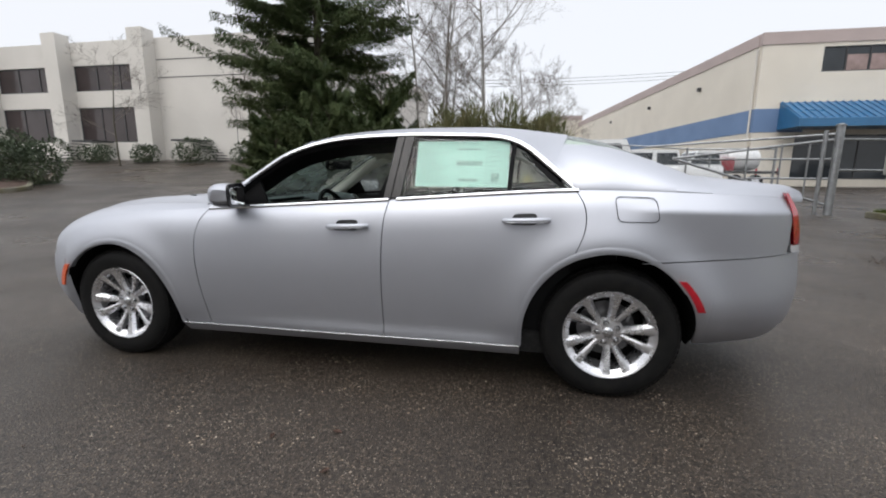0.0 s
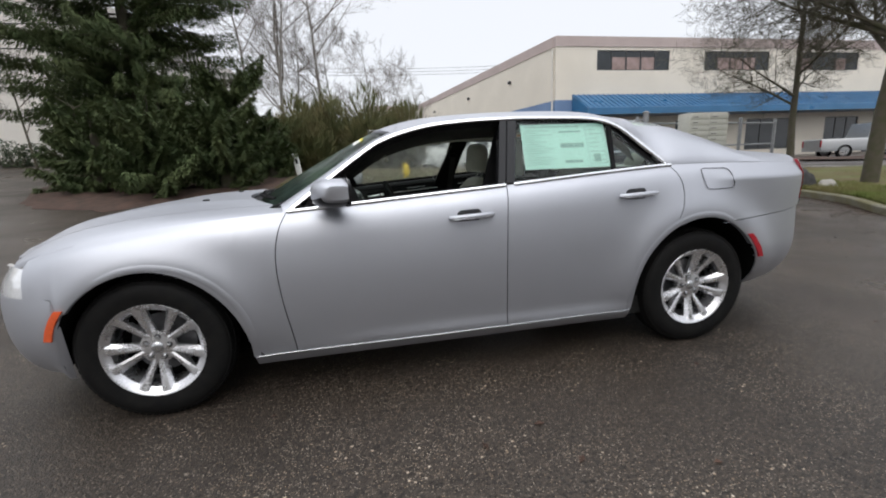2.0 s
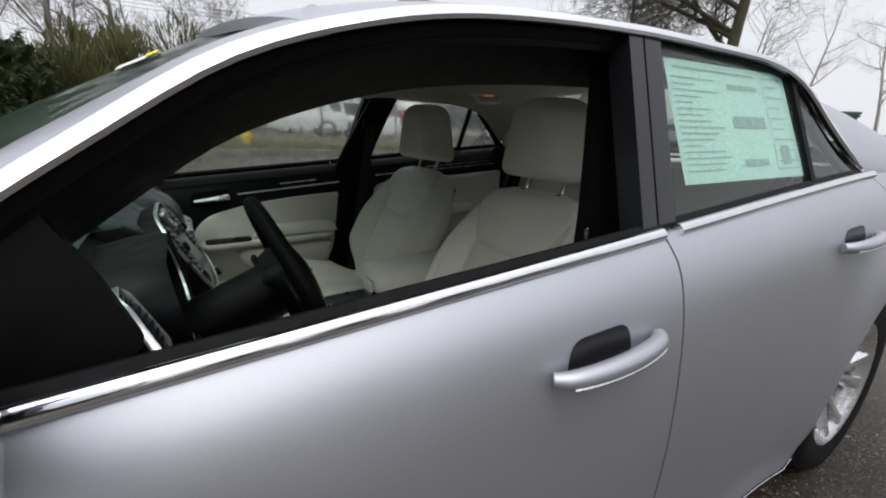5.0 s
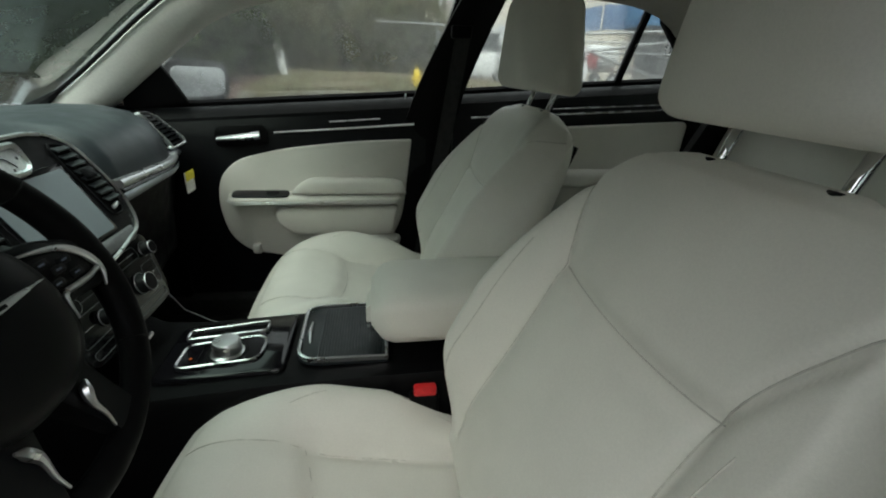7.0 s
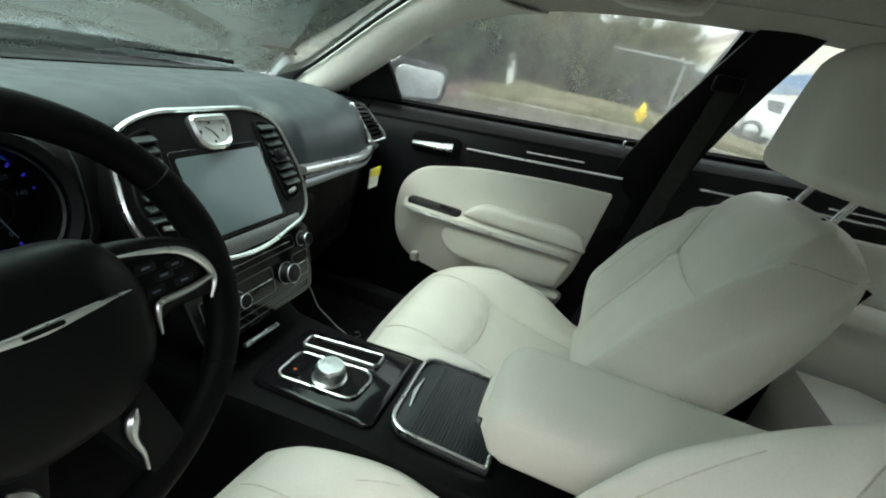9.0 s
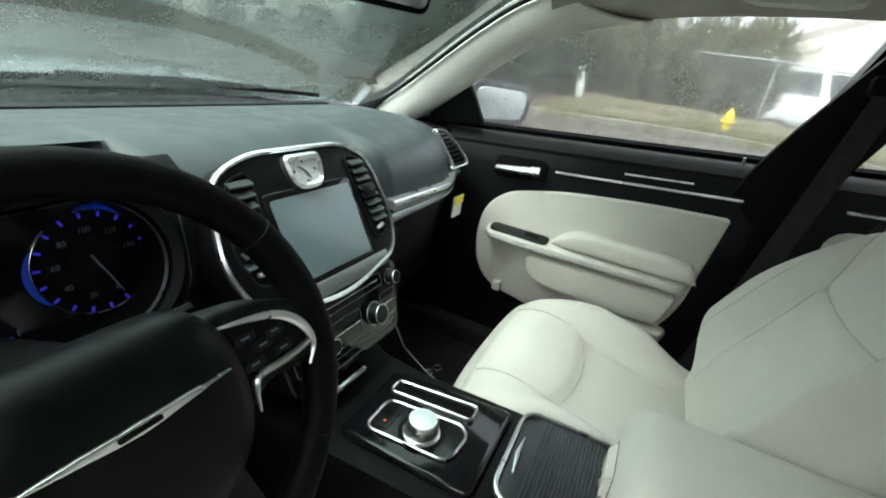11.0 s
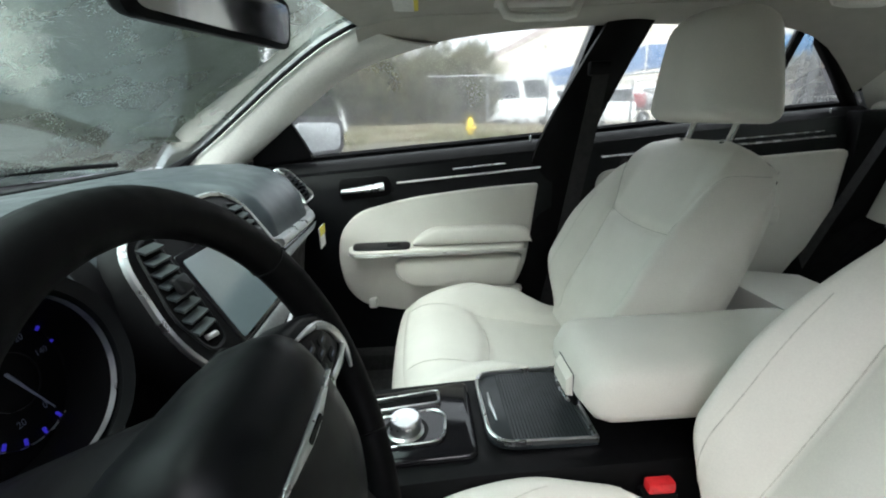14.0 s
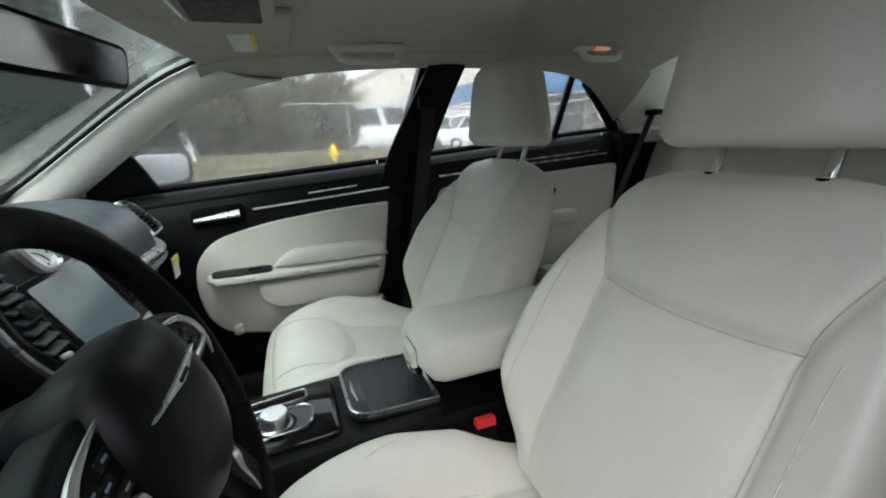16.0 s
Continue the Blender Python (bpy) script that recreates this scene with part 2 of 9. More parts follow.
def speckled_asphalt():
    m = material("wet_asphalt", (0.044, 0.034, 0.026), 0.40, 0, 0.2, 0.45, spec=0.36, color2=(0.020, 0.0155, 0.012), fine=0.34, fine_scale=60, rough_vary=0.20)
    nt = m.node_tree
    n, l = nt.nodes, nt.links
    p = n["Principled BSDF"]
    co = [x for x in n if x.type == "TEX_COORD"][0]
    hs = [x for x in n if x.type == "HUE_SAT"][0]
    v = n.new("ShaderNodeTexVoronoi")
    v.inputs["Scale"].default_value = 126
    l.new(co.outputs["Object"], v.inputs["Vector"])
    # exposed aggregate: some of the stones are pale
    sep = n.new("ShaderNodeSeparateColor")
    l.new(v.outputs["Color"], sep.inputs[0])
    th = n.new("ShaderNodeMapRange")
    th.inputs[1].default_value, th.inputs[2].default_value = 0.52, 1.08
    # worn patches bare more of the stones than others
    wear = n.new("ShaderNodeTexNoise")
    wear.inputs["Scale"].default_value, wear.inputs["Detail"].default_value = 1.7, 6
    l.new(co.outputs["Object"], wear.inputs["Vector"])
    wr = n.new("ShaderNodeMath")
    wr.operation = "MULTIPLY_ADD"
    wr.inputs[1].default_value, wr.inputs[2].default_value = 0.9, -0.45
    l.new(wear.outputs[0], wr.inputs[0])
    wa = n.new("ShaderNodeMath")
    l.new(sep.outputs[0], wa.inputs[0])
    l.new(wr.outputs[0], wa.inputs[1])
    l.new(wa.outputs[0], th.inputs[0])
    dr = n.new("ShaderNodeMapRange")
    dr.inputs[1].default_value, dr.inputs[2].default_value = 0.45, 0.15
    l.new(v.outputs["Distance"], dr.inputs[0])
    mu = n.new("ShaderNodeMath")
    mu.operation = "MULTIPLY"
    l.new(th.outputs[0], mu.inputs[0])
    l.new(dr.outputs[0], mu.inputs[1])
    mix = n.new("ShaderNodeMixRGB")
    stone = n.new("ShaderNodeMixRGB")
    stone.inputs[1].default_value, stone.inputs[2].default_value = (0.30, 0.21, 0.13, 1), (0.50, 0.44, 0.36, 1)
    l.new(sep.outputs[1], stone.inputs[0])
    l.new(stone.outputs[0], mix.inputs[2])
    # a few larger stones stand out farther off
    v2 = n.new("ShaderNodeTexVoronoi")
    v2.inputs["Scale"].default_value = 46
    l.new(co.outputs["Object"], v2.inputs["Vector"])
    sep2 = n.new("ShaderNodeSeparateColor")
    l.new(v2.outputs["Color"], sep2.inputs[0])
    big = n.new("ShaderNodeMapRange")
    big.inputs[1].default_value, big.inputs[2].default_value = 0.95, 1.06
    wa2 = n.new("ShaderNodeMath")
    l.new(sep2.outputs[0], wa2.inputs[0])
    l.new(wr.outputs[0], wa2.inputs[1])
    l.new(wa2.outputs[0], big.inputs[0])
    dr2 = n.new("ShaderNodeMapRange")
    dr2.inputs[1].default_value, dr2.inputs[2].default_value = 0.34, 0.20
    l.new(v2.outputs["Distance"], dr2.inputs[0])
    mu2 = n.new("ShaderNodeMath")
    mu2.operation = "MULTIPLY"
    l.new(big.outputs[0], mu2.inputs[0])
    l.new(dr2.outputs[0], mu2.inputs[1])
    mxx = n.new("ShaderNodeMath")
    mxx.operation = "MAXIMUM"
    l.new(mu.outputs[0], mxx.inputs[0])
    l.new(mu2.outputs[0], mxx.inputs[1])
    l.new(mxx.outputs[0], mix.inputs[0])
    l.new(hs.outputs[0], mix.inputs[1])
    l.new(mix.outputs[0], p.inputs["Base Color"])
    bn = n.new("ShaderNodeBump")
    bn.inputs["Strength"].default_value, bn.inputs["Distance"].default_value = 0.55, 0.004
    bn.invert = True
    l.new(v.outputs["Distance"], bn.inputs["Height"])
    l.new(bn.outputs[0], p.inputs["Normal"])
    return m


asphalt = speckled_asphalt()


def glass(name, tint, mist, mist_color, drops, gloss=1.0, even=0.28, solid_part=0.35, film=0.0, bend=1.03):
    """A thin pane: clear with a tint, a reflection, and rain beads that scatter light."""
    m = bpy.data.materials.new(name)
    m.use_nodes = True
    n, l = m.node_tree.nodes, m.node_tree.links
    n.clear()
    out = n.new("ShaderNodeOutputMaterial")
    tr = n.new("ShaderNodeBsdfTransparent")
    tr.inputs[0].default_value = (*tint, 1)
    gl = n.new("ShaderNodeBsdfGlossy")
    gl.inputs["Roughness"].default_value = 0.03
    fr = n.new("ShaderNodeFresnel")
    fr.inputs[0].default_value = 1.45
    fm = n.new("ShaderNodeMath")
    fm.operation = "MULTIPLY"
    fm.use_clamp = True
    fm.inputs[1].default_value = gloss
    l.new(fr.outputs[0], fm.inputs[0])
    seen = tr
    if film:
        # a film of rain water that softens what lies behind
        rf = n.new("ShaderNodeBsdfRefraction")
        rf.inputs["Color"].default_value = (*tint, 1)
        rf.inputs["Roughness"].default_value, rf.inputs["IOR"].default_value = 0.85, bend
        wob = n.new("ShaderNodeTexNoise")
        wob.inputs["Scale"].default_value, wob.inputs["Detail"].default_value = 9.0, 5
        oc = n.new("ShaderNodeTexCoord")
        l.new(oc.outputs["Object"], wob.inputs["Vector"])
        fw = n.new("ShaderNodeMapRange")
        fw.inputs[1].default_value, fw.inputs[2].default_value = 0.35, 0.62
        fw.inputs[3].default_value, fw.inputs[4].default_value = film, min(film + 0.35, 1.0)
        l.new(wob.outputs[0], fw.inputs[0])
        seen = n.new("ShaderNodeMixShader")
        l.new(fw.outputs[0], seen.inputs[0])
        l.new(tr.outputs[0], seen.inputs[1])
        l.new(rf.outputs[0], seen.inputs[2])
    mx = n.new("ShaderNodeMixShader")
    l.new(fm.outputs[0], mx.inputs[0])
    l.new(seen.outputs[0], mx.inputs[1])
    l.new(gl.outputs[0], mx.inputs[2])
    last = mx
    if mist:
        co = n.new("ShaderNodeTexCoord")
        v = n.new("ShaderNodeTexVoronoi")
        v.inputs["Scale"].default_value = drops
        v.inputs["Randomness"].default_value = 1.0
        nz = n.new("ShaderNodeTexNoise")
        nz.inputs["Scale"].default_value = 5.0
        nz.inputs["Detail"].default_value = 6
        l.new(co.outputs["Object"], v.inputs["Vector"])
        l.new(co.outputs["Object"], nz.inputs["Vector"])
        bead = n.new("ShaderNodeMapRange")
        bead.inputs[1].default_value, bead.inputs[2].default_value = 0.42, 0.22
        l.new(v.outputs["Distance"], bead.inputs[0])
        wet = n.new("ShaderNodeMapRange")
        wet.inputs[1].default_value, wet.inputs[2].default_value = 0.35, 0.68
        wet.inputs[3].default_value, wet.inputs[4].default_value = 0.15, 1.0
        l.new(nz.outputs[0], wet.inputs[0])
        mul = n.new("ShaderNodeMath")
        mul.operation = "MULTIPLY"
        l.new(bead.outputs[0], mul.inputs[0])
        l.new(wet.outputs[0], mul.inputs[1])
        sc = n.new("ShaderNodeMath")
        sc.operation = "MULTIPLY_ADD"
        sc.inputs[1].default_value, sc.inputs[2].default_value = mist, mist * even
        l.new(mul.outputs[0], sc.inputs[0])
        tl = n.new("ShaderNodeBsdfTranslucent")
        tl.inputs[0].default_value = (*mist_color, 1)
        df = n.new("ShaderNodeBsdfDiffuse")
        df.inputs[0].default_value = (*mist_color, 1)
        both = n.new("ShaderNodeMixShader")
        both.inputs[0].default_value = solid_part
        l.new(tl.outputs[0], both.inputs[1])
        l.new(df.outputs[0], both.inputs[2])
        m2 = n.new("ShaderNodeMixShader")
        l.new(sc.outputs[0], m2.inputs[0])
        l.new(mx.outputs[0], m2.inputs[1])
        l.new(both.outputs[0], m2.inputs[2])
        last = m2
    l.new(last.outputs[0], out.inputs[0])
    return m


shield_glass = glass("windscreen_glass", (0.60, 0.76, 0.66), 0.10, (0.62, 0.76, 0.69), 190, 0.62, 0.14, 0.40, 0.50, 1.03)
side_glass = glass("side_glass", (0.72, 0.77, 0.73), 0.15, (0.76, 0.79, 0.76), 150, 0.6, 0.48, 0.2, 0.16, 1.012)
rear_glass = glass("rear_glass", (0.78, 0.88, 0.84), 0.14, (0.70, 0.76, 0.74), 190, 1.0)


def glowing(name, color, strength):
    m = bpy.data.materials.new(name)
    m.use_nodes = True
    p = m.node_tree.nodes["Principled BSDF"]
    p.inputs["Base Color"].default_value = (*[c * 0.3 for c in color], 1)
    p.inputs["Emission Color"].default_value = (*color, 1)
    p.inputs["Emission Strength"].default_value = strength
    return m


blue_glow = glowing("blue_backlight", (0.07, 0.05, 1.0), 0.07)
blue_dim = glowing("blue_backlight_dim", (0.008, 0.10, 1.0), 0.030)
blue_low = glowing("blue_backlight_low", (0.008, 0.10, 1.0), 0.014)
blue_faint = glowing("blue_backlight_faint", (0.008, 0.08, 1.0), 0.006)
dial_text = glowing("dial_marking", (0.35, 0.42, 0.6), 0.002)
amber_glow = glowing("amber_lamp", (1.0, 0.42, 0.16), 0.13)
orange_dot = glowing("orange_indicator", (1.0, 0.2, 0.02), 0.2)
paper = material("sticker_paper", (0.66, 0.88, 0.82), 0.7, 0, 0.02, 10)


# ---- mesh tools ----
def finish(bm, smooth=40):
    bmesh.ops.recalc_face_normals(bm, faces=bm.faces)
    me = bpy.data.meshes.new("mesh")
    bm.to_mesh(me)
    bm.free()
    for f in me.polygons:
        f.use_smooth = smooth > 0
    if smooth:
        me.set_sharp_from_angle(angle=radians(smooth))
    return me


def part(name, bm, mat, parent, label="", smooth=40):
    """Links a bmesh as one mesh object under a thing or a part."""
    ob = new(name, finish(bm, smooth))
    ob.data.materials.append(mat)
    ob.parent = parent
    if label:
        tagged(ob, label)
    return ob


def thing(name, label, category, group="", kind="", at=(0, 0, 0)):
    ob = new(name)
    ob.location = at
    ob.empty_display_size = 0.2
    return tagged(ob, label, category, group, kind)


def solid(name, bm, mat, label, category, group="", kind="", smooth=40):
    ob = new(name, finish(bm, smooth))
    ob.data.materials.append(mat)
    return tagged(ob, label, category, group, kind)


def add_box(bm, lo, hi, bevel=0.0, seg=2, m=None):
    vs = [bm.verts.new((x, y, z)) for x in (lo[0], hi[0]) for y in (lo[1], hi[1]) for z in (lo[2], hi[2])]
    fs = [bm.faces.new([vs[i] for i in q]) for q in ((0, 1, 3, 2), (4, 6, 7, 5), (0, 4, 5, 1), (2, 3, 7, 6), (0, 2, 6, 4), (1, 5, 7, 3))]
    if bevel:
        es = list({e for f in fs for e in f.edges})
        r = bmesh.ops.bevel(bm, geom=es, offset=bevel, segments=seg, profile=0.5, affect="EDGES", clamp_overlap=True)
        vs = [v for v in vs if v.is_valid] + [v for v in r["verts"] if v.is_valid]
    if m is not None:
        bmesh.ops.transform(bm, matrix=m, verts=list(set(vs)))
    return bm


def box(lo, hi, bevel=0.0, seg=2, m=None):
    return add_box(bmesh.new(), lo, hi, bevel, seg, m)


def add_loft(bm, rings, closed=True, cap=True):
    vr = [[bm.verts.new(p) for p in r] for r in rings]
    n = len(vr[0])
    for a, b in zip(vr, vr[1:]):
        for i in range(n if closed else n - 1):
            j = (i + 1) % n
            bm.faces.new((a[i], a[j], b[j], b[i]))
    if cap and closed:
        bm.faces.new(vr[0][::-1])
        bm.faces.new(vr[-1])
    return bm


def loft(rings, closed=True, cap=True):
    return add_loft(bmesh.new(), rings, closed, cap)


def add_tube(bm, pts, r, n=8, closed=False, flat=1.0):
    """Sweeps a round along points; r: one radius or one for each point."""
    P = [Vector(p) for p in pts]
    k = len(P)
    rad = r if isinstance(r, (list, tuple)) else [r] * k
    up = None
    rings = []
    for i in range(k):
        if closed:
            d = P[(i + 1) % k] - P[i - 1]
        else:
            d = P[min(i + 1, k - 1)] - P[max(i - 1, 0)]
        d.normalize()
        if up is None:
            up = d.orthogonal().normalized()
        up = (up - d * up.dot(d)).normalized()
        s = d.cross(up)
        rings.append([P[i] + (up * math.cos(a) + s * math.sin(a) * flat) * rad[i] for a in [2 * math.pi * q / n for q in range(n)]])
    if closed:
        # turn the last ring's start to match the first
        vr = [[bm.verts.new(p) for p in q] for q in rings]
        for i in range(k):
            a, b = vr[i], vr[(i + 1) % k]
            sh = 0
            if i == k - 1:
                sh = min(range(n), key=lambda q: (b[q].co - a[0].co).length)
            for j in range(n):
                bm.faces.new((a[j], a[(j + 1) % n], b[(j + 1 + sh) % n], b[(j + sh) % n]))
        return bm
    return add_loft(bm, rings)


def tube(pts, r, n=8, closed=False, flat=1.0):
    return add_tube(bmesh.new(), pts, r, n, closed, flat)


def grid(fn, us, vs):
    bm = bmesh.new()
    g = [[bm.verts.new(fn(u, v)) for v in vs] for u in us]
    for a, b in zip(g, g[1:]):
        for i in range(len(vs) - 1):
            bm.faces.new((a[i], b[i], b[i + 1], a[i + 1]))
    return bm


def thicken(bm, t, towards):
    """Gives a sheet a thickness t; towards(co) is the way to its inner side."""
    top = list(bm.faces)
    edges = [e for e in bm.edges if e.is_boundary]
    mp = {v: bm.verts.new(v.co + towards(v.co) * t) for v in list(bm.verts)}
    for f in top:
        bm.faces.new([mp[v] for v in reversed(f.verts)])
    for e in edges:
        a, b = e.verts
        bm.faces.new((a, b, mp[b], mp[a]))
    return bm


def span(a, b, n):
    return [a + (b - a) * i / (n - 1) for i in range(n)]


def curve(x, table):
    """Smooth value of a table of (x, value) pairs."""
    if x <= table[0][0]:
        return table[0][1]
    for i in range(len(table) - 1):
        x0, y0 = table[i]
        x1, y1 = table[i + 1]
        if x <= x1:
            h = x1 - x0
            t = (x - x0) / h
            m0 = (y1 - table[i - 1][1]) / (x1 - table[i - 1][0]) if i else (y1 - y0) / h
            m1 = (table[i + 2][1] - y0) / (table[i + 2][0] - x0) if i + 2 < len(table) else (y1 - y0) / h
            return (2 * t**3 - 3 * t * t + 1) * y0 + (t**3 - 2 * t * t + t) * h * m0 + (3 * t * t - 2 * t**3) * y1 + (t**3 - t * t) * h * m1
    return table[-1][1]


def rounded(pts, r, n=4):
    """A polygon with its corners rounded."""
    out = []
    k = len(pts)
    rr = r if isinstance(r, (list, tuple)) else [r] * k
    for i in range(k):
        p, a, b = Vector(pts[i]), Vector(pts[i - 1]), Vector(pts[(i + 1) % k])
        da, db = (a - p), (b - p)
        q = min(rr[i], da.length * 0.48, db.length * 0.48)
        pa, pb = p + da.normalized() * q, p + db.normalized() * q
        for j in range(n + 1):
            t = j / n
            out.append(tuple((1 - t) ** 2 * pa + 2 * t * (1 - t) * p + t * t * pb))
    return out


def inset(pts, d):
    k = len(pts)
    area = sum(pts[i - 1][0] * pts[i][1] - pts[i][0] * pts[i - 1][1] for i in range(k))
    sg = 1 if area > 0 else -1
    out = []
    for i in range(k):
        t = Vector(pts[(i + 1) % k]) - Vector(pts[i - 1])
        if t.length < 1e-9:
            out.append(pts[i])
            continue
        t.normalize()
        out.append((pts[i][0] - t.y * d * sg, pts[i][1] + t.x * d * sg))
    return out


def add_plate(bm, pts, place, t, chamfer=0.0):
    """A flat plate: place(u, v, w) puts the outline's u, v and the height w into space."""
    if chamfer:
        rings = [(pts, 0), (pts, t - chamfer), (inset(pts, chamfer * 0.4), t - chamfer * 0.3), (inset(pts, chamfer), t)]
    else:
        rings = [(pts, 0), (pts, t)]
    return add_loft(bm, [[place(u, v, w) for u, v in r] for r, w in rings])


def plate(pts, place, t, chamfer=0.0):
    return add_plate(bmesh.new(), pts, place, t, chamfer)


def add_ring(bm, outer, inner, place, t, dome=0.0):
    """A flat frame between two outlines with as many points each."""
    mid = [((a[0] + b[0]) / 2, (a[1] + b[1]) / 2) for a, b in zip(outer, inner)]
    return add_loft(bm, [[place(u, v, w) for u, v in r] for r, w in ((outer, 0), (outer, t), (mid, t + dome), (inner, t), (inner, 0))], cap=False)


def lathe(profile, n=48, axis="y"):
    rings = []
    for r, h in profile:
        ring = []
        for i in range(n):
            a = 2 * math.pi * i / n
            c, s = r * math.cos(a), r * math.sin(a)
            ring.append({"y": (c, h, s), "z": (c, s, h), "x": (h, c, s)}[axis])
        rings.append(ring)
    return loft(rings, cap=False)


def from_lists(name, verts, faces, mat, smooth=False):
    me = bpy.data.meshes.new(name)
    me.from_pydata(verts, [], faces)
    if smooth:
        for f in me.polygons:
            f.use_smooth = True
    me.materials.append(mat)
    ob = new(name, me)
    return ob


# ---- ground ----
def smooth01(a, b, x):
    t = min(max((x - a) / (b - a), 0), 1)
    return t * t * (3 - 2 * t)


def ground_z(x, y):
    """The lot is almost level round the car and climbs gently beyond it, less so to the gate side."""
    near = 0.070 * max(0.0, min(y, 12) - 1.3) * smooth01(1.3, 3.5, y)
    far = 0.115 * max(0.0, min(y, 22) - 12)
    w = 1 - 0.5 * smooth01(2.5, 9, x)
    z = near * w + far * (1 - smooth01(-12, 4, x)) 
    if y < 12:
        z += 0.02 * max(0.0, -x - 3) * smooth01(1.3, 8, y) * (1 - smooth01(8, 12, y))
    # the car stands with its tail a little uphill
    return z + 0.0085 * min(max(x, -1.5), 4.5) * (1 - smooth01(3, 7, y))


def sheet(name, outline_fn, us, vs, mat, lift, label, category):
    def fn(u, v):
        x, y = outline_fn(u, v)
        return (x, y, ground_z(x, y) + lift)
    ob = solid(name, grid(fn, us, vs), mat, label, category, kind="structure", smooth=60)
    return ob


xs = [-600, -250, -120, -70] + span(-48, 48, 65) + [70, 120, 250, 600]
ys = [-600, -250, -120, -60, -30] + span(-14, 46, 41) + [70, 120, 250, 600]
sheet("ground", lambda u, v: (u, v), xs, ys, asphalt, 0, "dark wet asphalt lot with pale aggregate specks", "asphalt")


# ---- verge, islands and kerbs ----
def poly_at(pts, u):
    """A point on a polyline, u from 0 to 1, smoothed."""
    k = u * (len(pts) - 1)
    i = min(int(k), len(pts) - 2)
    t = k - i
    xs_ = [(j, p[0]) for j, p in enumerate(pts)]
    ys_ = [(j, p[1]) for j, p in enumerate(pts)]
    return curve(k, xs_), curve(k, ys_)


def kerb(name, pts, label, n=50, w=0.15, h=0.13):
    rings = []
    P = [Vector(poly_at(pts, u)) for u in span(0, 1, n)]
    for i, p in enumerate(P):
        d = (P[min(i + 1, n - 1)] - P[max(i - 1, 0)]).normalized()
        nrm = Vector((-d.y, d.x))
        z = ground_z(p.x, p.y)
        ring = []
        for o, zz in ((-w / 2, -0.05), (-w / 2, h - 0.02), (-w / 2 + 0.02, h), (w / 2 - 0.02, h), (w / 2, h - 0.02), (w / 2, -0.05)):
            q = p + nrm * o
            ring.append((q.x, q.y, z + zz))
        rings.append(ring)
    return solid(name, loft(rings), kerb_moss, label, "kerb", kind="structure")


def bed(name, front, back, mat, label, lift=0.10, nu=50, nv=16, spill=0.0):
    def fn(u, v):
        a, b = Vector(poly_at(front, u)), Vector(poly_at(back, u))
        p = a + (b - a) * v
        bump = 0.05 * noise.noise((p.x * 0.6, p.y * 0.6, 0)) + 0.03 * noise.noise((p.x * 2.2, p.y * 2.2, 3))
        if spill:
            p += (a - b).normalized() * spill * noise.noise((u * 14, 4.0, 0)) * max(0.0, 1 - v * 6)
        rim = lift if not spill else lift * smooth01(0, 0.14, v) + 0.004
        return (p.x, p.y, ground_z(p.x, p.y) + rim + bump * min(1, v * 4) + 0.10 * math.sin(math.pi * min(v * 1.0, 1)))
    return solid(name, grid(fn, span(0, 1, nu), span(0, 1, nv)), mat, label, "planting bed", kind="structure", smooth=70)


verge_front = [(8.2, 10.2), (6, 9.6), (4, 9.0), (1.5, 8.9), (-1.0, 8.3)]
verge_back = [(8.4, 14.5), (6, 15), (4, 15.5), (1.5, 16), (-1.0, 17)]
mulch_front = [(-1.0, 8.3), (-2.6, 7.5), (-4.2, 7.2), (-5.7, 7.7), (-6.6, 8.6), (-7.0, 9.4)]
mulch_back = [(-1.0, 17), (-2.6, 18), (-4.2, 18.6), (-6.2, 18.4), (-8.0, 16.0), (-8.3, 13.0)]
bed("grass_verge", verge_front, verge_back, verge_soil, "patchy wet grass verge")
bed("mulch_bed", mulch_front, mulch_back, mulch, "reddish bark mulch bed under the conifer", spill=0.5)
kerb("kerb_verge", verge_front, "mossy concrete kerb along the verge", 60)
isl_front = [(6.2, -4.5), (7.0, -1.8), (8.15, 0.3), (9.3, 2.2), (10.1, 3.6), (10.6, 6.0), (10.2, 8.4)]
isl_back = [(30, -4.5), (30, -1.8), (30, 0.6), (30, 2.8), (29, 5.2), (25, 7.0), (20, 9.0)]
bed("grass_island", isl_front, isl_back, soil_grass, "wet grass island with moss and bare soil", nu=60, nv=24)
bed("mulch_strip", [(20.5, 18.0), (23.8, 16.6), (24.3, 13.6), (27, 11.5)], [(24, 22), (26.8, 19.8), (27.6, 15.2), (29.5, 12.6)], mulch, "reddish bark mulch strip before the parked trucks")
kerb("kerb_island", isl_front, "mossy concrete kerb of the grass island", 60)
hedge_front = [(-30, 4.0), (-18, 5.0), (-12.2, 6.6), (-14.5, 9.0), (-18.5, 12.8)]
hedge_back = [(-31, 9.0), (-22, 9.5), (-17.5, 9.6), (-18.0, 11.5), (-19.0, 12.9)]
bed("hedge_bed", hedge_front, hedge_back, mulch, "bark mulch bed below a clipped hedge")
kerb("kerb_hedge", hedge_front, "pale concrete kerb of the hedge bed", 60)


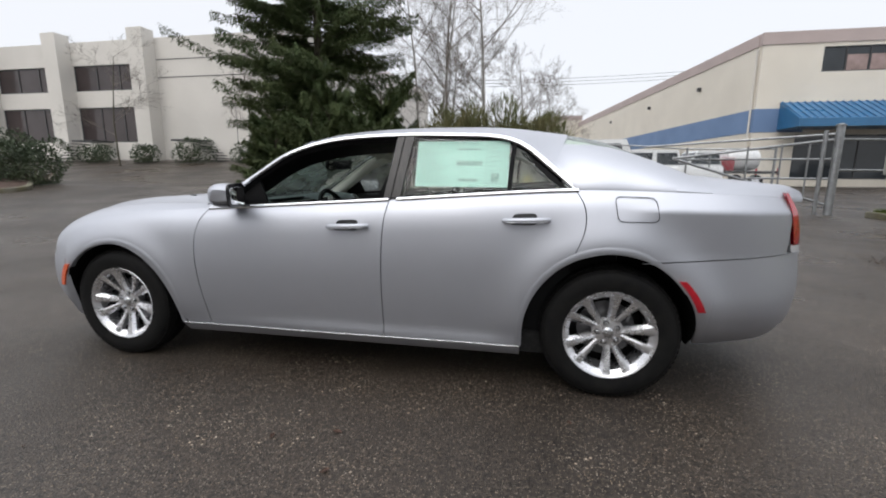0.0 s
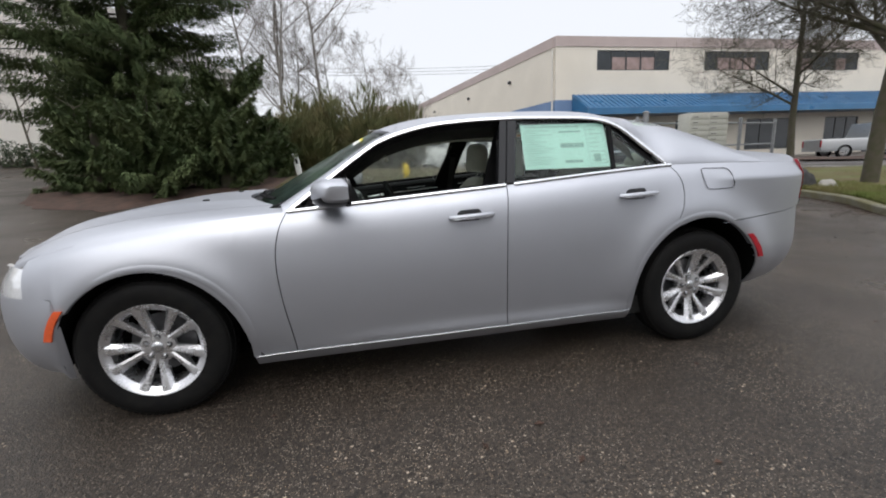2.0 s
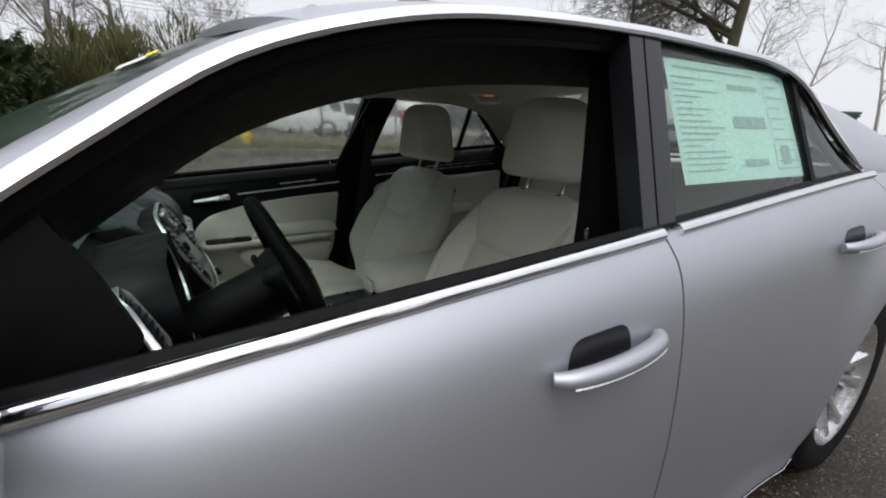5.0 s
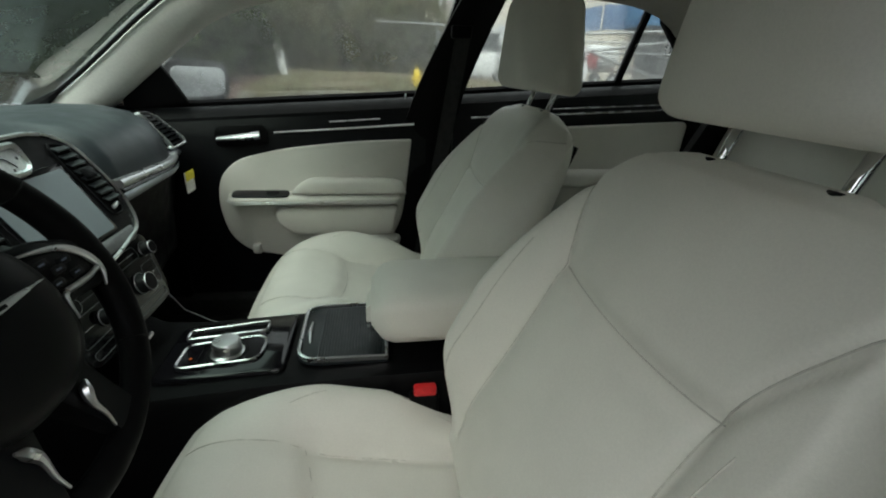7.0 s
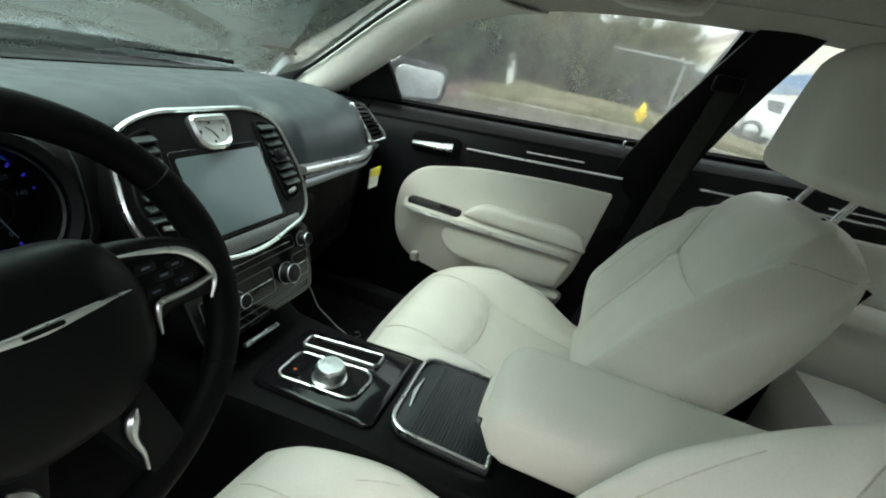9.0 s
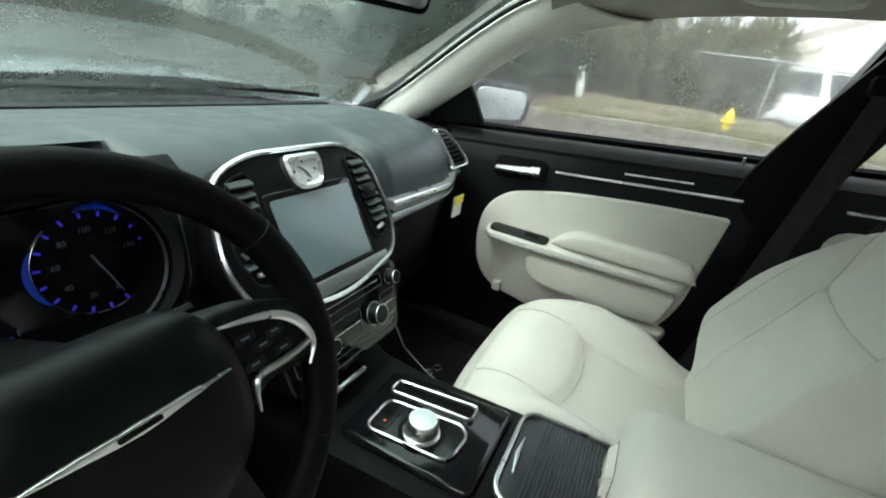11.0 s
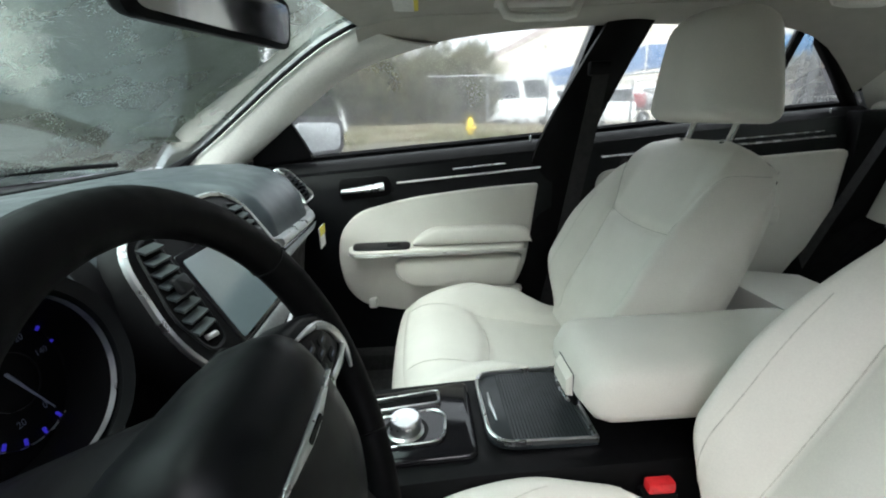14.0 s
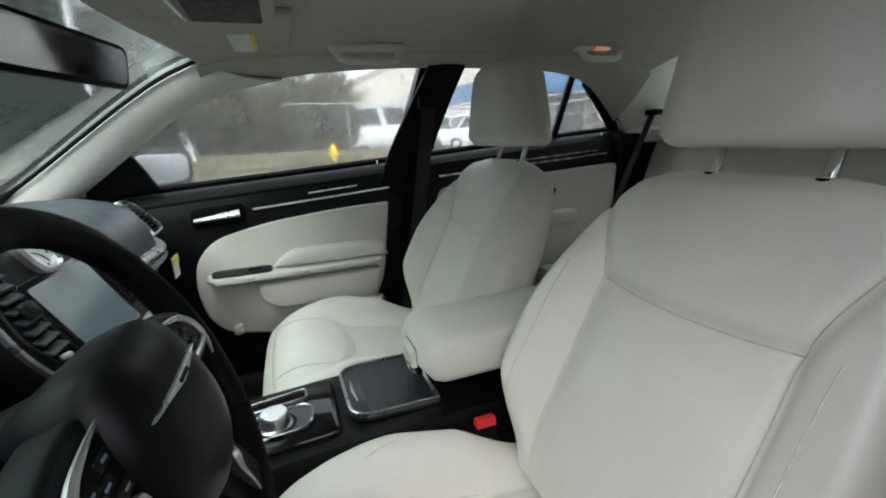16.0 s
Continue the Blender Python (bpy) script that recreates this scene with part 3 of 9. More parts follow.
# ---- buildings ----
def wall_with_holes(x0, x1, z0, z1, holes, place, t):
    """A flat wall with rectangular openings that go through it."""
    bm = bmesh.new()
    xs_ = sorted({x0, x1, *[h[0] for h in holes], *[h[1] for h in holes]})
    zs_ = sorted({z0, z1, *[h[2] for h in holes], *[h[3] for h in holes]})
    vs = {}

    def v(x, z, w):
        k = (x, z, w)
        if k not in vs:
            vs[k] = bm.verts.new(place(x, z, w))
        return vs[k]

    def open_at(i, j):
        if i < 0 or j < 0 or i >= len(xs_) - 1 or j >= len(zs_) - 1:
            return True
        cx, cz = (xs_[i] + xs_[i + 1]) / 2, (zs_[j] + zs_[j + 1]) / 2
        return any(h[0] < cx < h[1] and h[2] < cz < h[3] for h in holes)
    for i in range(len(xs_) - 1):
        for j in range(len(zs_) - 1):
            if open_at(i, j):
                continue
            a, b, c, d = xs_[i], xs_[i + 1], zs_[j], zs_[j + 1]
            bm.faces.new((v(a, c, 0), v(b, c, 0), v(b, d, 0), v(a, d, 0)))
            bm.faces.new((v(a, c, t), v(a, d, t), v(b, d, t), v(b, c, t)))
            for di, dj, p, q in ((-1, 0, (a, c), (a, d)), (1, 0, (b, c), (b, d)), (0, -1, (a, c), (b, c)), (0, 1, (a, d), (b, d))):
                if open_at(i + di, j + dj):
                    bm.faces.new((v(*p, 0), v(*q, 0), v(*q, t), v(*p, t)))
    return bm


def window_unit(parent, x0, x1, z0, z1, panes, place, glass_mat, curtains=()):
    bm = bmesh.new()
    fw = 0.07
    for a, b, c, d in [(x0, x1, z0, z0 + fw), (x0, x1, z1 - fw, z1), (x0, x0 + fw, z0 + fw, z1 - fw), (x1 - fw, x1, z0 + fw, z1 - fw)] + [(x0 + (x1 - x0) * i / panes - fw / 2, x0 + (x1 - x0) * i / panes + fw / 2, z0 + fw, z1 - fw) for i in range(1, panes)]:
        add_loft(bm, [[place(a, c, w), place(b, c, w), place(b, d, w), place(a, d, w)] for w in (0.06, 0.14)])
    win = part("window", bm, frame_dark, parent, "dark framed window", smooth=0)
    for i in range(panes):
        a, b = x0 + (x1 - x0) * i / panes + fw / 2, x0 + (x1 - x0) * (i + 1) / panes - fw / 2
        bm = loft([[place(a, z0 + fw, w), place(b, z0 + fw, w), place(b, z1 - fw, w), place(a, z1 - fw, w)] for w in (0.10, 0.12)])
        part("pane", bm, glass_mat, win, smooth=0)
        if i in curtains:
            bm = loft([[place(a + 0.05, z0 + fw, w), place(b - 0.05, z0 + fw, w), place(b - 0.05, z0 + fw + (z1 - z0) * 0.62, w), place(a + 0.05, z0 + fw + (z1 - z0) * 0.62, w)] for w in (0.088, 0.094)])
            part("blind", bm, blind_mat, win, smooth=0)
    return win


# warm white tilt-up warehouse behind the conifer
WY, WZ = 21.6, 1.3
office = thing("warehouse", "warm white concrete two-storey warehouse with tinted windows", "building")
pl = lambda x, z, w: (x, WY + w, z)
holes = []
for a, b in ((-47.0, -41.6), (-40.6, -35.0), (-33.8, -28.55), (-27.35, -22.05)):
    holes += [(a, b, 6.3, 7.9), (a, b, 3.0, 5.25)]
part("wall", wall_with_holes(-52, -10.5, WZ, 9.35, holes, pl, 0.3), wall_grey, office, smooth=0)
for h in holes:
    window_unit(office, *h, 3, pl, window_red)
for x in (-34.4, -27.95, -21.45):
    part("pilaster", loft([[(x - 0.55, WY - w, z) for w in (0.0, 0.9)] + [(x + 0.55, WY - w, z) for w in (0.9, 0.0)] for z in (WZ, 9.75)]), wall_grey, office, smooth=0)
for z in (6.95, 8.02):
    part("reveal_joint", box((-20.9, WY - 0.012, z), (-10.6, WY - 0.004, z + 0.05)), frame_dark, office)
for x in (-15.5,):
    part("panel_joint", box((x, WY - 0.010, WZ), (x + 0.03, WY - 0.003, 9.3)), frame_dark, office)
part("side_wall", loft([[(-10.5 + w, WY, z), (-8.2 + w, WY + 21, z)] + [(-8.5 + w, WY + 21, z), (-10.8 + w, WY, z)] for w, z in ((0, WZ), (0, 9.35))]), wall_grey, office, smooth=0)
part("roof", box((-52, WY + 0.3, 9.0), (-10.6, WY + 21, 9.2)), frame_dark, office, smooth=0)
for sx0 in (-26.3, -18.9):
    stair = part("stair", box((sx0, WY - 1.6, 2.95), (sx0 + 1.6, WY - 0.1, 3.05)), frame_dark, office, "black steel stair")
    for i in range(7):
        part("tread", box((sx0 + (1.6 + 0.24 * i if sx0 > -20 else -0.24 * (i + 1)), WY - 1.5, 2.80 - 0.18 * i), (sx0 + (1.84 + 0.24 * i if sx0 > -20 else -0.24 * i), WY - 0.3, 2.84 - 0.18 * i)), frame_dark, stair)

# beige industrial unit with the blue awning
UX, UY, UZ, UT = 17.9, 32.0, 0.1, 10.7
unit = thing("industrial_unit", "beige industrial unit with blue band and blue metal awning", "building")
fr = lambda x, z, w: (x, UY + w, z)
uh = [(21.6, 28.5, 8.05, 9.65), (32.0, 38.8, 8.05, 9.65), (42.4, 49.0, 8.05, 9.65), (53.0, 59.5, 8.05, 9.65), (63.5, 69.8, 8.05, 9.65)]
lh = [(20.6, 26.5, 0.9, 3.9), (29.5, 33.5, 0.4, 3.8), (37.0, 42.0, 1.0, 3.8), (46.0, 50.0, 1.0, 3.8)]
part("wall", wall_with_holes(UX, 72, UZ, 9.9, uh + lh, fr, 0.35), wall_beige, unit, smooth=0)
for i, h in enumerate(uh):
    window_unit(unit, *h, 5, fr, far_glass, curtains=((1, 2, 3) if i != 2 else (0, 3)))
for h in lh:
    window_unit(unit, *h, 3, fr, far_glass)
part("parapet", box((UX - 0.06, UY - 0.06, 9.9), (72, UY + 0.4, UT)), band_pink, unit, smooth=0)
part("blue_band", box((UX - 0.015, UY - 0.02, 4.1), (21.0, UY - 0.004, 5.7)), band_blue, unit, smooth=0)
side = lambda s, z, w: (UX - 3.4 * s / 28 + w, UY + s, z)
part("side_wall", loft([[side(s, z, w) for s, z in ((0.36, UZ), (56, UZ), (56, 9.9), (0.36, 9.9))] for w in (0.0, 0.3)]), wall_beige, unit, smooth=0)
part("side_parapet", loft([[side(s, z, w) for s, z in ((0.41, 9.9), (56, 9.9), (56, UT), (0.41, UT))] for w in (-0.06, 0.35)]), band_pink, unit, smooth=0)
part("blue_band", loft([[side(s, z, w) for s, z in ((0, 4.1), (30, 4.1), (30, 5.7), (0, 5.7))] for w in (-0.02, -0.004)]), band_blue, unit, smooth=0)
part("roof", box((UX + 0.3, UY + 0.4, 9.5), (72, UY + 56, 9.7)), frame_dark, unit, smooth=0)
part("rear_wing", box((4.5, UY + 54, 0.5), (12.0, UY + 56, 11.2)), wall_beige, unit, smooth=0)
part("rear_wing_cap", box((4.4, UY + 53.9, 11.2), (12.0, UY + 56, 12.0)), band_pink, unit, smooth=0)
part("downpipe", tube([side(0.35, 9.7, -0.10), side(0.35, UZ + 0.1, -0.10)], 0.07, 8), wall_grey, unit)
for s in (8, 19, 33):
    part("wall_lamp", box((UX - 3.4 * s / 28 - 0.3, UY + s - 0.15, 8.3), (UX - 3.4 * s / 28, UY + s + 0.15, 8.6), 0.05), frame_dark, unit)
awn = part("awning", loft([[(x, UY - 0.02, 6.1), (x, UY - 2.6, 4.75), (x, UY - 2.6, 4.25), (x, UY - 0.02, 4.25)] for x in (19.4, 62.0)]), awning_blue, unit, "blue standing seam metal awning", smooth=0)
for i in range(94):
    x = 19.5 + 0.455 * i
    part("seam_rib", loft([[(x - 0.02, UY - 0.02, 6.12), (x + 0.02, UY - 0.02, 6.12), (x + 0.02, UY - 0.02, 6.19), (x - 0.02, UY - 0.02, 6.19)], [(x - 0.02, UY - 2.62, 4.77), (x + 0.02, UY - 2.62, 4.77), (x + 0.02, UY - 2.62, 4.84), (x - 0.02, UY - 2.62, 4.84)]]), awning_blue, awn, smooth=0)


# ---- trees and shrubs ----
def limb_lists(V, F, pts, rads, n):
    """Adds a tapered limb to lists of points and faces."""
    base = len(V)
    k = len(pts)
    up = None
    for i in range(k):
        d = (pts[min(i + 1, k - 1)] - pts[max(i - 1, 0)]).normalized()
        if up is None:
            up = d.orthogonal().normalized()
        up = (up - d * up.dot(d)).normalized()
        s = d.cross(up)
        for q in range(n):
            a = 2 * math.pi * q / n
            V.append(pts[i] + (up * math.cos(a) + s * math.sin(a)) * rads[i])
    for i in range(k - 1):
        for q in range(n):
            a, b = base + i * n + q, base + i * n + (q + 1) % n
            F.append((a, b, b + n, a + n))


def bare_tree(name, at, height, seed, label, lean=0.0, mat=bark, twigs=twig_mat, trunk_r=0.16, dense=1.0, spread=0.6, first=0.25, levels=4, group=""):
    R = random.Random(seed)
    at = Vector((at[0], at[1], ground_z(at[0], at[1]) - 0.05 if len(at) < 3 else at[2]))
    tree = thing(name, label, "tree", group, at=at)
    TV, TF, CV, CF = [], [], [], []

    def grow(p, d, length, r, level, fork):
        n = 6 if level < 2 else 4
        steps = max(int(5 - level * 0.5), 3)
        pts, rads, dirs = [p.copy()], [r], [d.copy()]
        q = p.copy()
        for i in range(steps):
            d = (d + Vector((R.uniform(-1, 1), R.uniform(-1, 1), R.uniform(-0.4, 0.9))) * (0.10 + 0.05 * level)).normalized()
            q = q + d * (length / steps)
            pts.append(q.copy())
            rads.append(max(r * (1 - 0.72 * (i + 1) / steps), 0.004))
            dirs.append(d.copy())
        if level == 0:
            limb_lists(TV, TF, pts, rads, 10)
        else:
            limb_lists(CV, CF, pts, rads, 5 if level < 2 else 3)
        if level >= levels:
            return
        kids = int(fork * (1.0 if level else 1.6) * dense)
        for k in range(kids):
            t = first + (1 - first) * (k + R.random()) / kids if level == 0 else 0.15 + 0.85 * (k + R.random()) / kids
            i = min(int(t * steps), steps - 1)
            f = t * steps - i
            b = pts[i].lerp(pts[i + 1], f)
            ax = dirs[i + 1]
            sidev = ax.orthogonal().normalized()
            sidev.rotate(Matrix.Rotation(R.uniform(0, 2 * math.pi), 3, ax))
            out = (ax * R.uniform(0.4, 0.9) + sidev * spread * R.uniform(0.7, 1.4) * (1.25 if level == 0 else 1)).normalized()
            grow(b, out, length * R.uniform(0.34, 0.58) * (1 - 0.35 * t if level == 0 else 1), max(rads[i] * R.uniform(0.40, 0.58), 0.005), level + 1, fork)
    grow(Vector((0, 0, 0)), Vector((lean, 0, 1)).normalized(), height, trunk_r, 0, 7)
    t = from_lists("trunk", TV, TF, mat, True)
    c = from_lists("crown", CV, CF, twigs, True)
    for o in (t, c):
        o.parent = tree
    return tree


def spruce(at, height, radius, seed, label, name="spruce_tree", category="tree", dense=1.35, taper=0.72, low=0.45, lift=0.0, foot=0.3, spray=1.0, fine=1.0, group=""):
    R = random.Random(seed)
    at = Vector((at[0], at[1], ground_z(*at) - 0.05))
    tree = thing(name, label, category, group, at=at)
    V, F = [], []
    limb_lists(V, F, [Vector((0, 0, height * t)) for t in span(0, 1, 8)], [0.24 * (1 - 0.93 * t) for t in span(0, 1, 8)], 9)
    o = from_lists("trunk", V, F, bark, True)
    o.parent = tree
    BV, BF, V, F = [], [], [], []
    z = foot
    while z < height - 0.3:
        k = z / height
        for b in range(R.randint(6, 8)):
            az = R.uniform(0, 2 * math.pi)
            L = radius * (1 - k) ** taper * R.uniform(0.50, 1.02) * (1 + 0.35 * noise.noise((2 * math.cos(az), 2 * math.sin(az), z * 0.55 + seed))) * (low + (1 - low) * smooth01(0, 0.28, k))
            if L < 0.2:
                continue
            pts = []
            zz = z + R.uniform(-0.3, 0.3) * min(1, k * 8)
            rise = R.uniform(-0.22, 0.26) + 0.30 * k + lift * R.random()
            for t in span(0, 1, 7):
                r = L * t
                h = zz + rise * r - 0.36 * L * t * (1 - 0.72 * t) * (1 - k)
                wig = 0.05 * math.sin(7 * t + b)
                pts.append(Vector((r * math.cos(az + wig), r * math.sin(az + wig), h)))
            limb_lists(BV, BF, pts, [0.03 * (1 - 0.85 * t) for t in span(0, 1, 7)], 3)
            n = int((16 + 20 * L) * dense)
            for i in range(n):
                t = R.uniform(0.10, 1.0) ** 0.8
                j = min(int(t * 6), 5)
                p = pts[j].lerp(pts[j + 1], t * 6 - j)
                d = (pts[j + 1] - pts[j]).normalized()
                sd = d.cross(Vector((0, 0, 1))).normalized()
                s = R.choice((-1, 1))
                ln = R.uniform(0.18, 0.52) * (0.60 + 0.6 * (1 - t)) * fine
                p = p + Vector((0, 0, R.uniform(-0.26, 0.10) * min(1.0, 0.35 * L)))
                q = (d * R.uniform(0.3, 1.0) + sd * s * R.uniform(0.5, 1.0) + Vector((0, 0, R.uniform(-1.05, 0.15)))).normalized()
                w = q.cross(Vector((R.uniform(-0.4, 0.4), R.uniform(-0.4, 0.4), 1))).normalized() * R.uniform(0.020, 0.048) * spray
                e = p + q * ln + Vector((0, 0, -0.22 * ln))
                m = p + q * ln * 0.45
                base = len(V)
                V.extend((p, m + w, e, m - w))
                F.append((base, base + 1, base + 2, base + 3))
        z += 0.13 + 0.17 * R.random()
    b = from_lists("bough", BV, BF, bark, True)
    c = from_lists("needles", V, F, spruce_mat)
    for o in (b, c):
        o.parent = tree
    return tree


def shrub(name, at, size, seed, mat, label, n=2600, leaf=0.07, spike=0.0, category="shrub", group=""):
    """A shrub of many small leaves on short twigs, with an uneven outline."""
    R = random.Random(seed)
    at = Vector((at[0], at[1], ground_z(at[0], at[1]) + 0.05))
    ob = thing(name, label, category, group, at=at)
    V, F, BV, BF = [], [], [], []
    lobes = [(Vector((R.uniform(-0.6, 0.6) * size[0], R.uniform(-0.6, 0.6) * size[1], R.uniform(0.25, 0.62) * size[2])), R.uniform(0.35, 0.62)) for _ in range(9)]
    for c, k in lobes:
        limb_lists(BV, BF, [Vector((c.x * 0.2, c.y * 0.2, 0)), c * 0.6, c * 1.05], [0.03, 0.018, 0.006], 4)
    for i in range(n):
        c, k = lobes[i % len(lobes)]
        a, h = R.uniform(0, 2 * math.pi), R.uniform(-1, 1)
        rr = R.uniform(0.55, 1.0) ** 0.4
        d = Vector((math.sqrt(1 - h * h) * math.cos(a), math.sqrt(1 - h * h) * math.sin(a), h))
        p = c + Vector((d.x * size[0], d.y * size[1], d.z * size[2])) * k * rr
        p.z = max(p.z, 0.02)
        q = (d + Vector((R.uniform(-0.8, 0.8), R.uniform(-0.8, 0.8), R.uniform(-0.5, 0.5) + spike))).normalized()
        w = q.orthogonal().normalized()
        w.rotate(Matrix.Rotation(R.uniform(0, 6.28), 3, q))
        ln = leaf * R.uniform(0.8, 2.0) * (1 + spike)
        wd = w * leaf * R.uniform(0.25, 0.5) / (1 + spike)
        base = len(V)
        V.extend((p, p + q * ln * 0.5 + wd, p + q * ln, p + q * ln * 0.5 - wd))
        F.append((base, base + 1, base + 2, base + 3))
    b = from_lists("twigs", BV, BF, bark, True)
    l = from_lists("leaves", V, F, mat)
    for o in (b, l):
        o.parent = ob
    return ob


spruce((-6.3, 14.6), 16.5, 5.9, 3, "tall dark green spruce with drooping boughs", dense=8.5, spray=0.50, fine=0.62)
for i, (x, y, h, r) in enumerate(((-5.5, 9.9, 2.2, 1.6), (-3.9, 9.1, 2.1, 1.7), (-2.3, 9.5, 2.1, 1.6), (-6.5, 11.2, 2.4, 1.4), (-4.7, 12.0, 2.9, 2.0), (-2.7, 12.0, 3.3, 1.9), (-1.5, 11.4, 2.0, 1.1))):
    spruce((x, y), h, r, 20 + i, "dark green spreading conifer shrub", "conifer_shrub", "shrub", 9.0, 0.32, 0.8, 0.75, 0.12, 0.6, 0.62, "conifer shrubs under the spruce")
bare_tree("bare_tree", (-11.6, 17.6), 5.2, 89, "small pinkish leafless tree before the warehouse", mat=bark, twigs=twig_mat, trunk_r=0.05, dense=0.85, spread=0.75)
for i, (x, y, s) in enumerate(((0.9, 14.6, (1.5, 1.2, 2.6)), (2.7, 15.2, (1.4, 1.2, 2.4)), (-0.4, 15.5, (1.2, 1.2, 2.9)), (-0.9, 13.9, (1.2, 0.9, 2.0)), (1.9, 14.0, (1.1, 0.8, 1.7)))):
    shrub("broom_shrub", (x, y), s, 40 + i, broom_mat, "olive brown leafless broom shrub", n=5600, leaf=0.12, spike=1.4, group="broom shrubs on the verge")
for i, (x, y, h, r) in enumerate(((-2.6, 23.0, 10.0, 0.13), (-0.9, 30.0, 15.0, 0.17), (-3.3, 26.5, 13.0, 0.15), (2.2, 21.0, 6.0, 0.07), (-1.4, 18.5, 6.5, 0.07), (-4.5, 24.5, 11.0, 0.12), (0.4, 19.5, 6.0, 0.06), (3.8, 19.0, 4.5, 0.05))):
    bare_tree("bare_tree", (x, y), h, 60 + i, "leafless deciduous tree, paled for haze" if h > 8 else "thin leafless sapling behind the fence, paled for haze", mat=bark_hazed, twigs=twig_mat, trunk_r=r * 0.8, dense=0.95, spread=0.62, first=0.2, group="bare trees behind the fence")
bare_tree("bare_tree", (12.9, 5.0), 9.0, 87, "large leafless tree with mossy trunk on the grass island", mat=bark, twigs=bark, trunk_r=0.17, dense=1.5, spread=1.0, first=0.28, lean=0.03)
bare_tree("bare_tree", (20.5, 13.4), 9.0, 83, "leafless tree beside the parked pickup", mat=bark, twigs=bark, trunk_r=0.16, dense=1.45, spread=1.0, first=0.25)
bare_tree("bare_tree", (-20.4, 17.8), 6.0, 85, "small leafless tree before the warehouse", mat=bark, twigs=twig_mat, trunk_r=0.05, dense=0.75, spread=0.7)
for i, (x, y, h) in enumerate(((78, 48, 17), (86, 40, 19), (92, 52, 18), (84, 30, 16), (98, 44, 20), (76, 60, 18), (90, 22, 17))):
    bare_tree("bare_tree", (x, y), h, 100 + i, "tall leafless tree beyond the lot", mat=bark_hazed, twigs=bark_hazed, trunk_r=0.25, dense=1.0, spread=0.6, levels=3, group="bare trees beyond the lot")
for i, (x, y, s) in enumerate(((-29.5, 19.6, (0.8, 0.7, 0.8)), (-24.0, 19.8, (1.3, 0.8, 1.0)), (-20.6, 19.6, (0.9, 0.8, 0.9)), (-17.4, 19.8, (1.4, 0.9, 1.3)), (-13.6, 19.6, (1.0, 0.8, 0.9)))):
    shrub("shrub", (x, y), s, 130 + i, shrub_mat, "rounded evergreen shrub at the warehouse wall", n=1500, leaf=0.09, group="shrubs along the warehouse")
# clipped hedge
for i in range(9):
    shrub("hedge_plant", (-27 + 1.65 * i, 6.9 + 0.20 * i), (1.45, 1.0, 1.55), 150 + i, shrub_mat, "clipped evergreen hedge plant", n=5200, leaf=0.07, category="hedge", group="hedge plants in the bed")
# evergreen row across the lot, behind the walk
for i in range(9):
    spruce((-25.0 + 6.6 * i, -24.0 - 1.4 * (i % 3)), 8.4 + 1.2 * (i * 7 % 4), 4.4, 300 + i, "dark evergreen in the row along the far edge of the lot", "evergreen_tree", "tree", 0.7, 0.45, 0.8, 0.0, 0.2, 3.0, group="evergreens along the lot")

# grass blades on the verge and the island
def blades(name, count, pick, seed, label, mat=blade_mat):
    R = random.Random(seed)
    V, F = [], []
    while len(F) < count:
        x, y, lift = pick(R)
        if noise.noise((x * 0.5, y * 0.5, 7)) < -0.12:
            continue
        z = ground_z(x, y) + lift
        a, h = R.uniform(0, 6.28), R.uniform(0.04, 0.12)
        dx, dy = math.cos(a) * 0.008, math.sin(a) * 0.008
        lx, ly = R.uniform(-0.05, 0.05), R.uniform(-0.05, 0.05)
        b = len(V)
        V.extend(((x - dx, y - dy, z), (x + dx, y + dy, z), (x + lx, y + ly, z + h)))
        F.append((b, b + 1, b + 2))
    return tagged(from_lists(name, V, F, mat), label, "grass", kind="stuff")


def pick_verge(R):
    u, v = R.random(), R.random() ** 1.5
    a, b = Vector(poly_at(verge_front, u)), Vector(poly_at(verge_back, u))
    p = a + (b - a) * (0.02 + 0.7 * v)
    return p.x, p.y, 0.10


def pick_island(R):
    u, v = R.random(), R.random() ** 2.0
    a, b = Vector(poly_at(isl_front, u)), Vector(poly_at(isl_back, u))
    p = a + (b - a) * (0.01 + 0.45 * v)
    return p.x, p.y, 0.12


blades("verge_grass", 30000, pick_verge, 7, "short wet grass on the verge", verge_blades)
blades("island_grass", 40000, pick_island, 8, "short wet grass on the island")

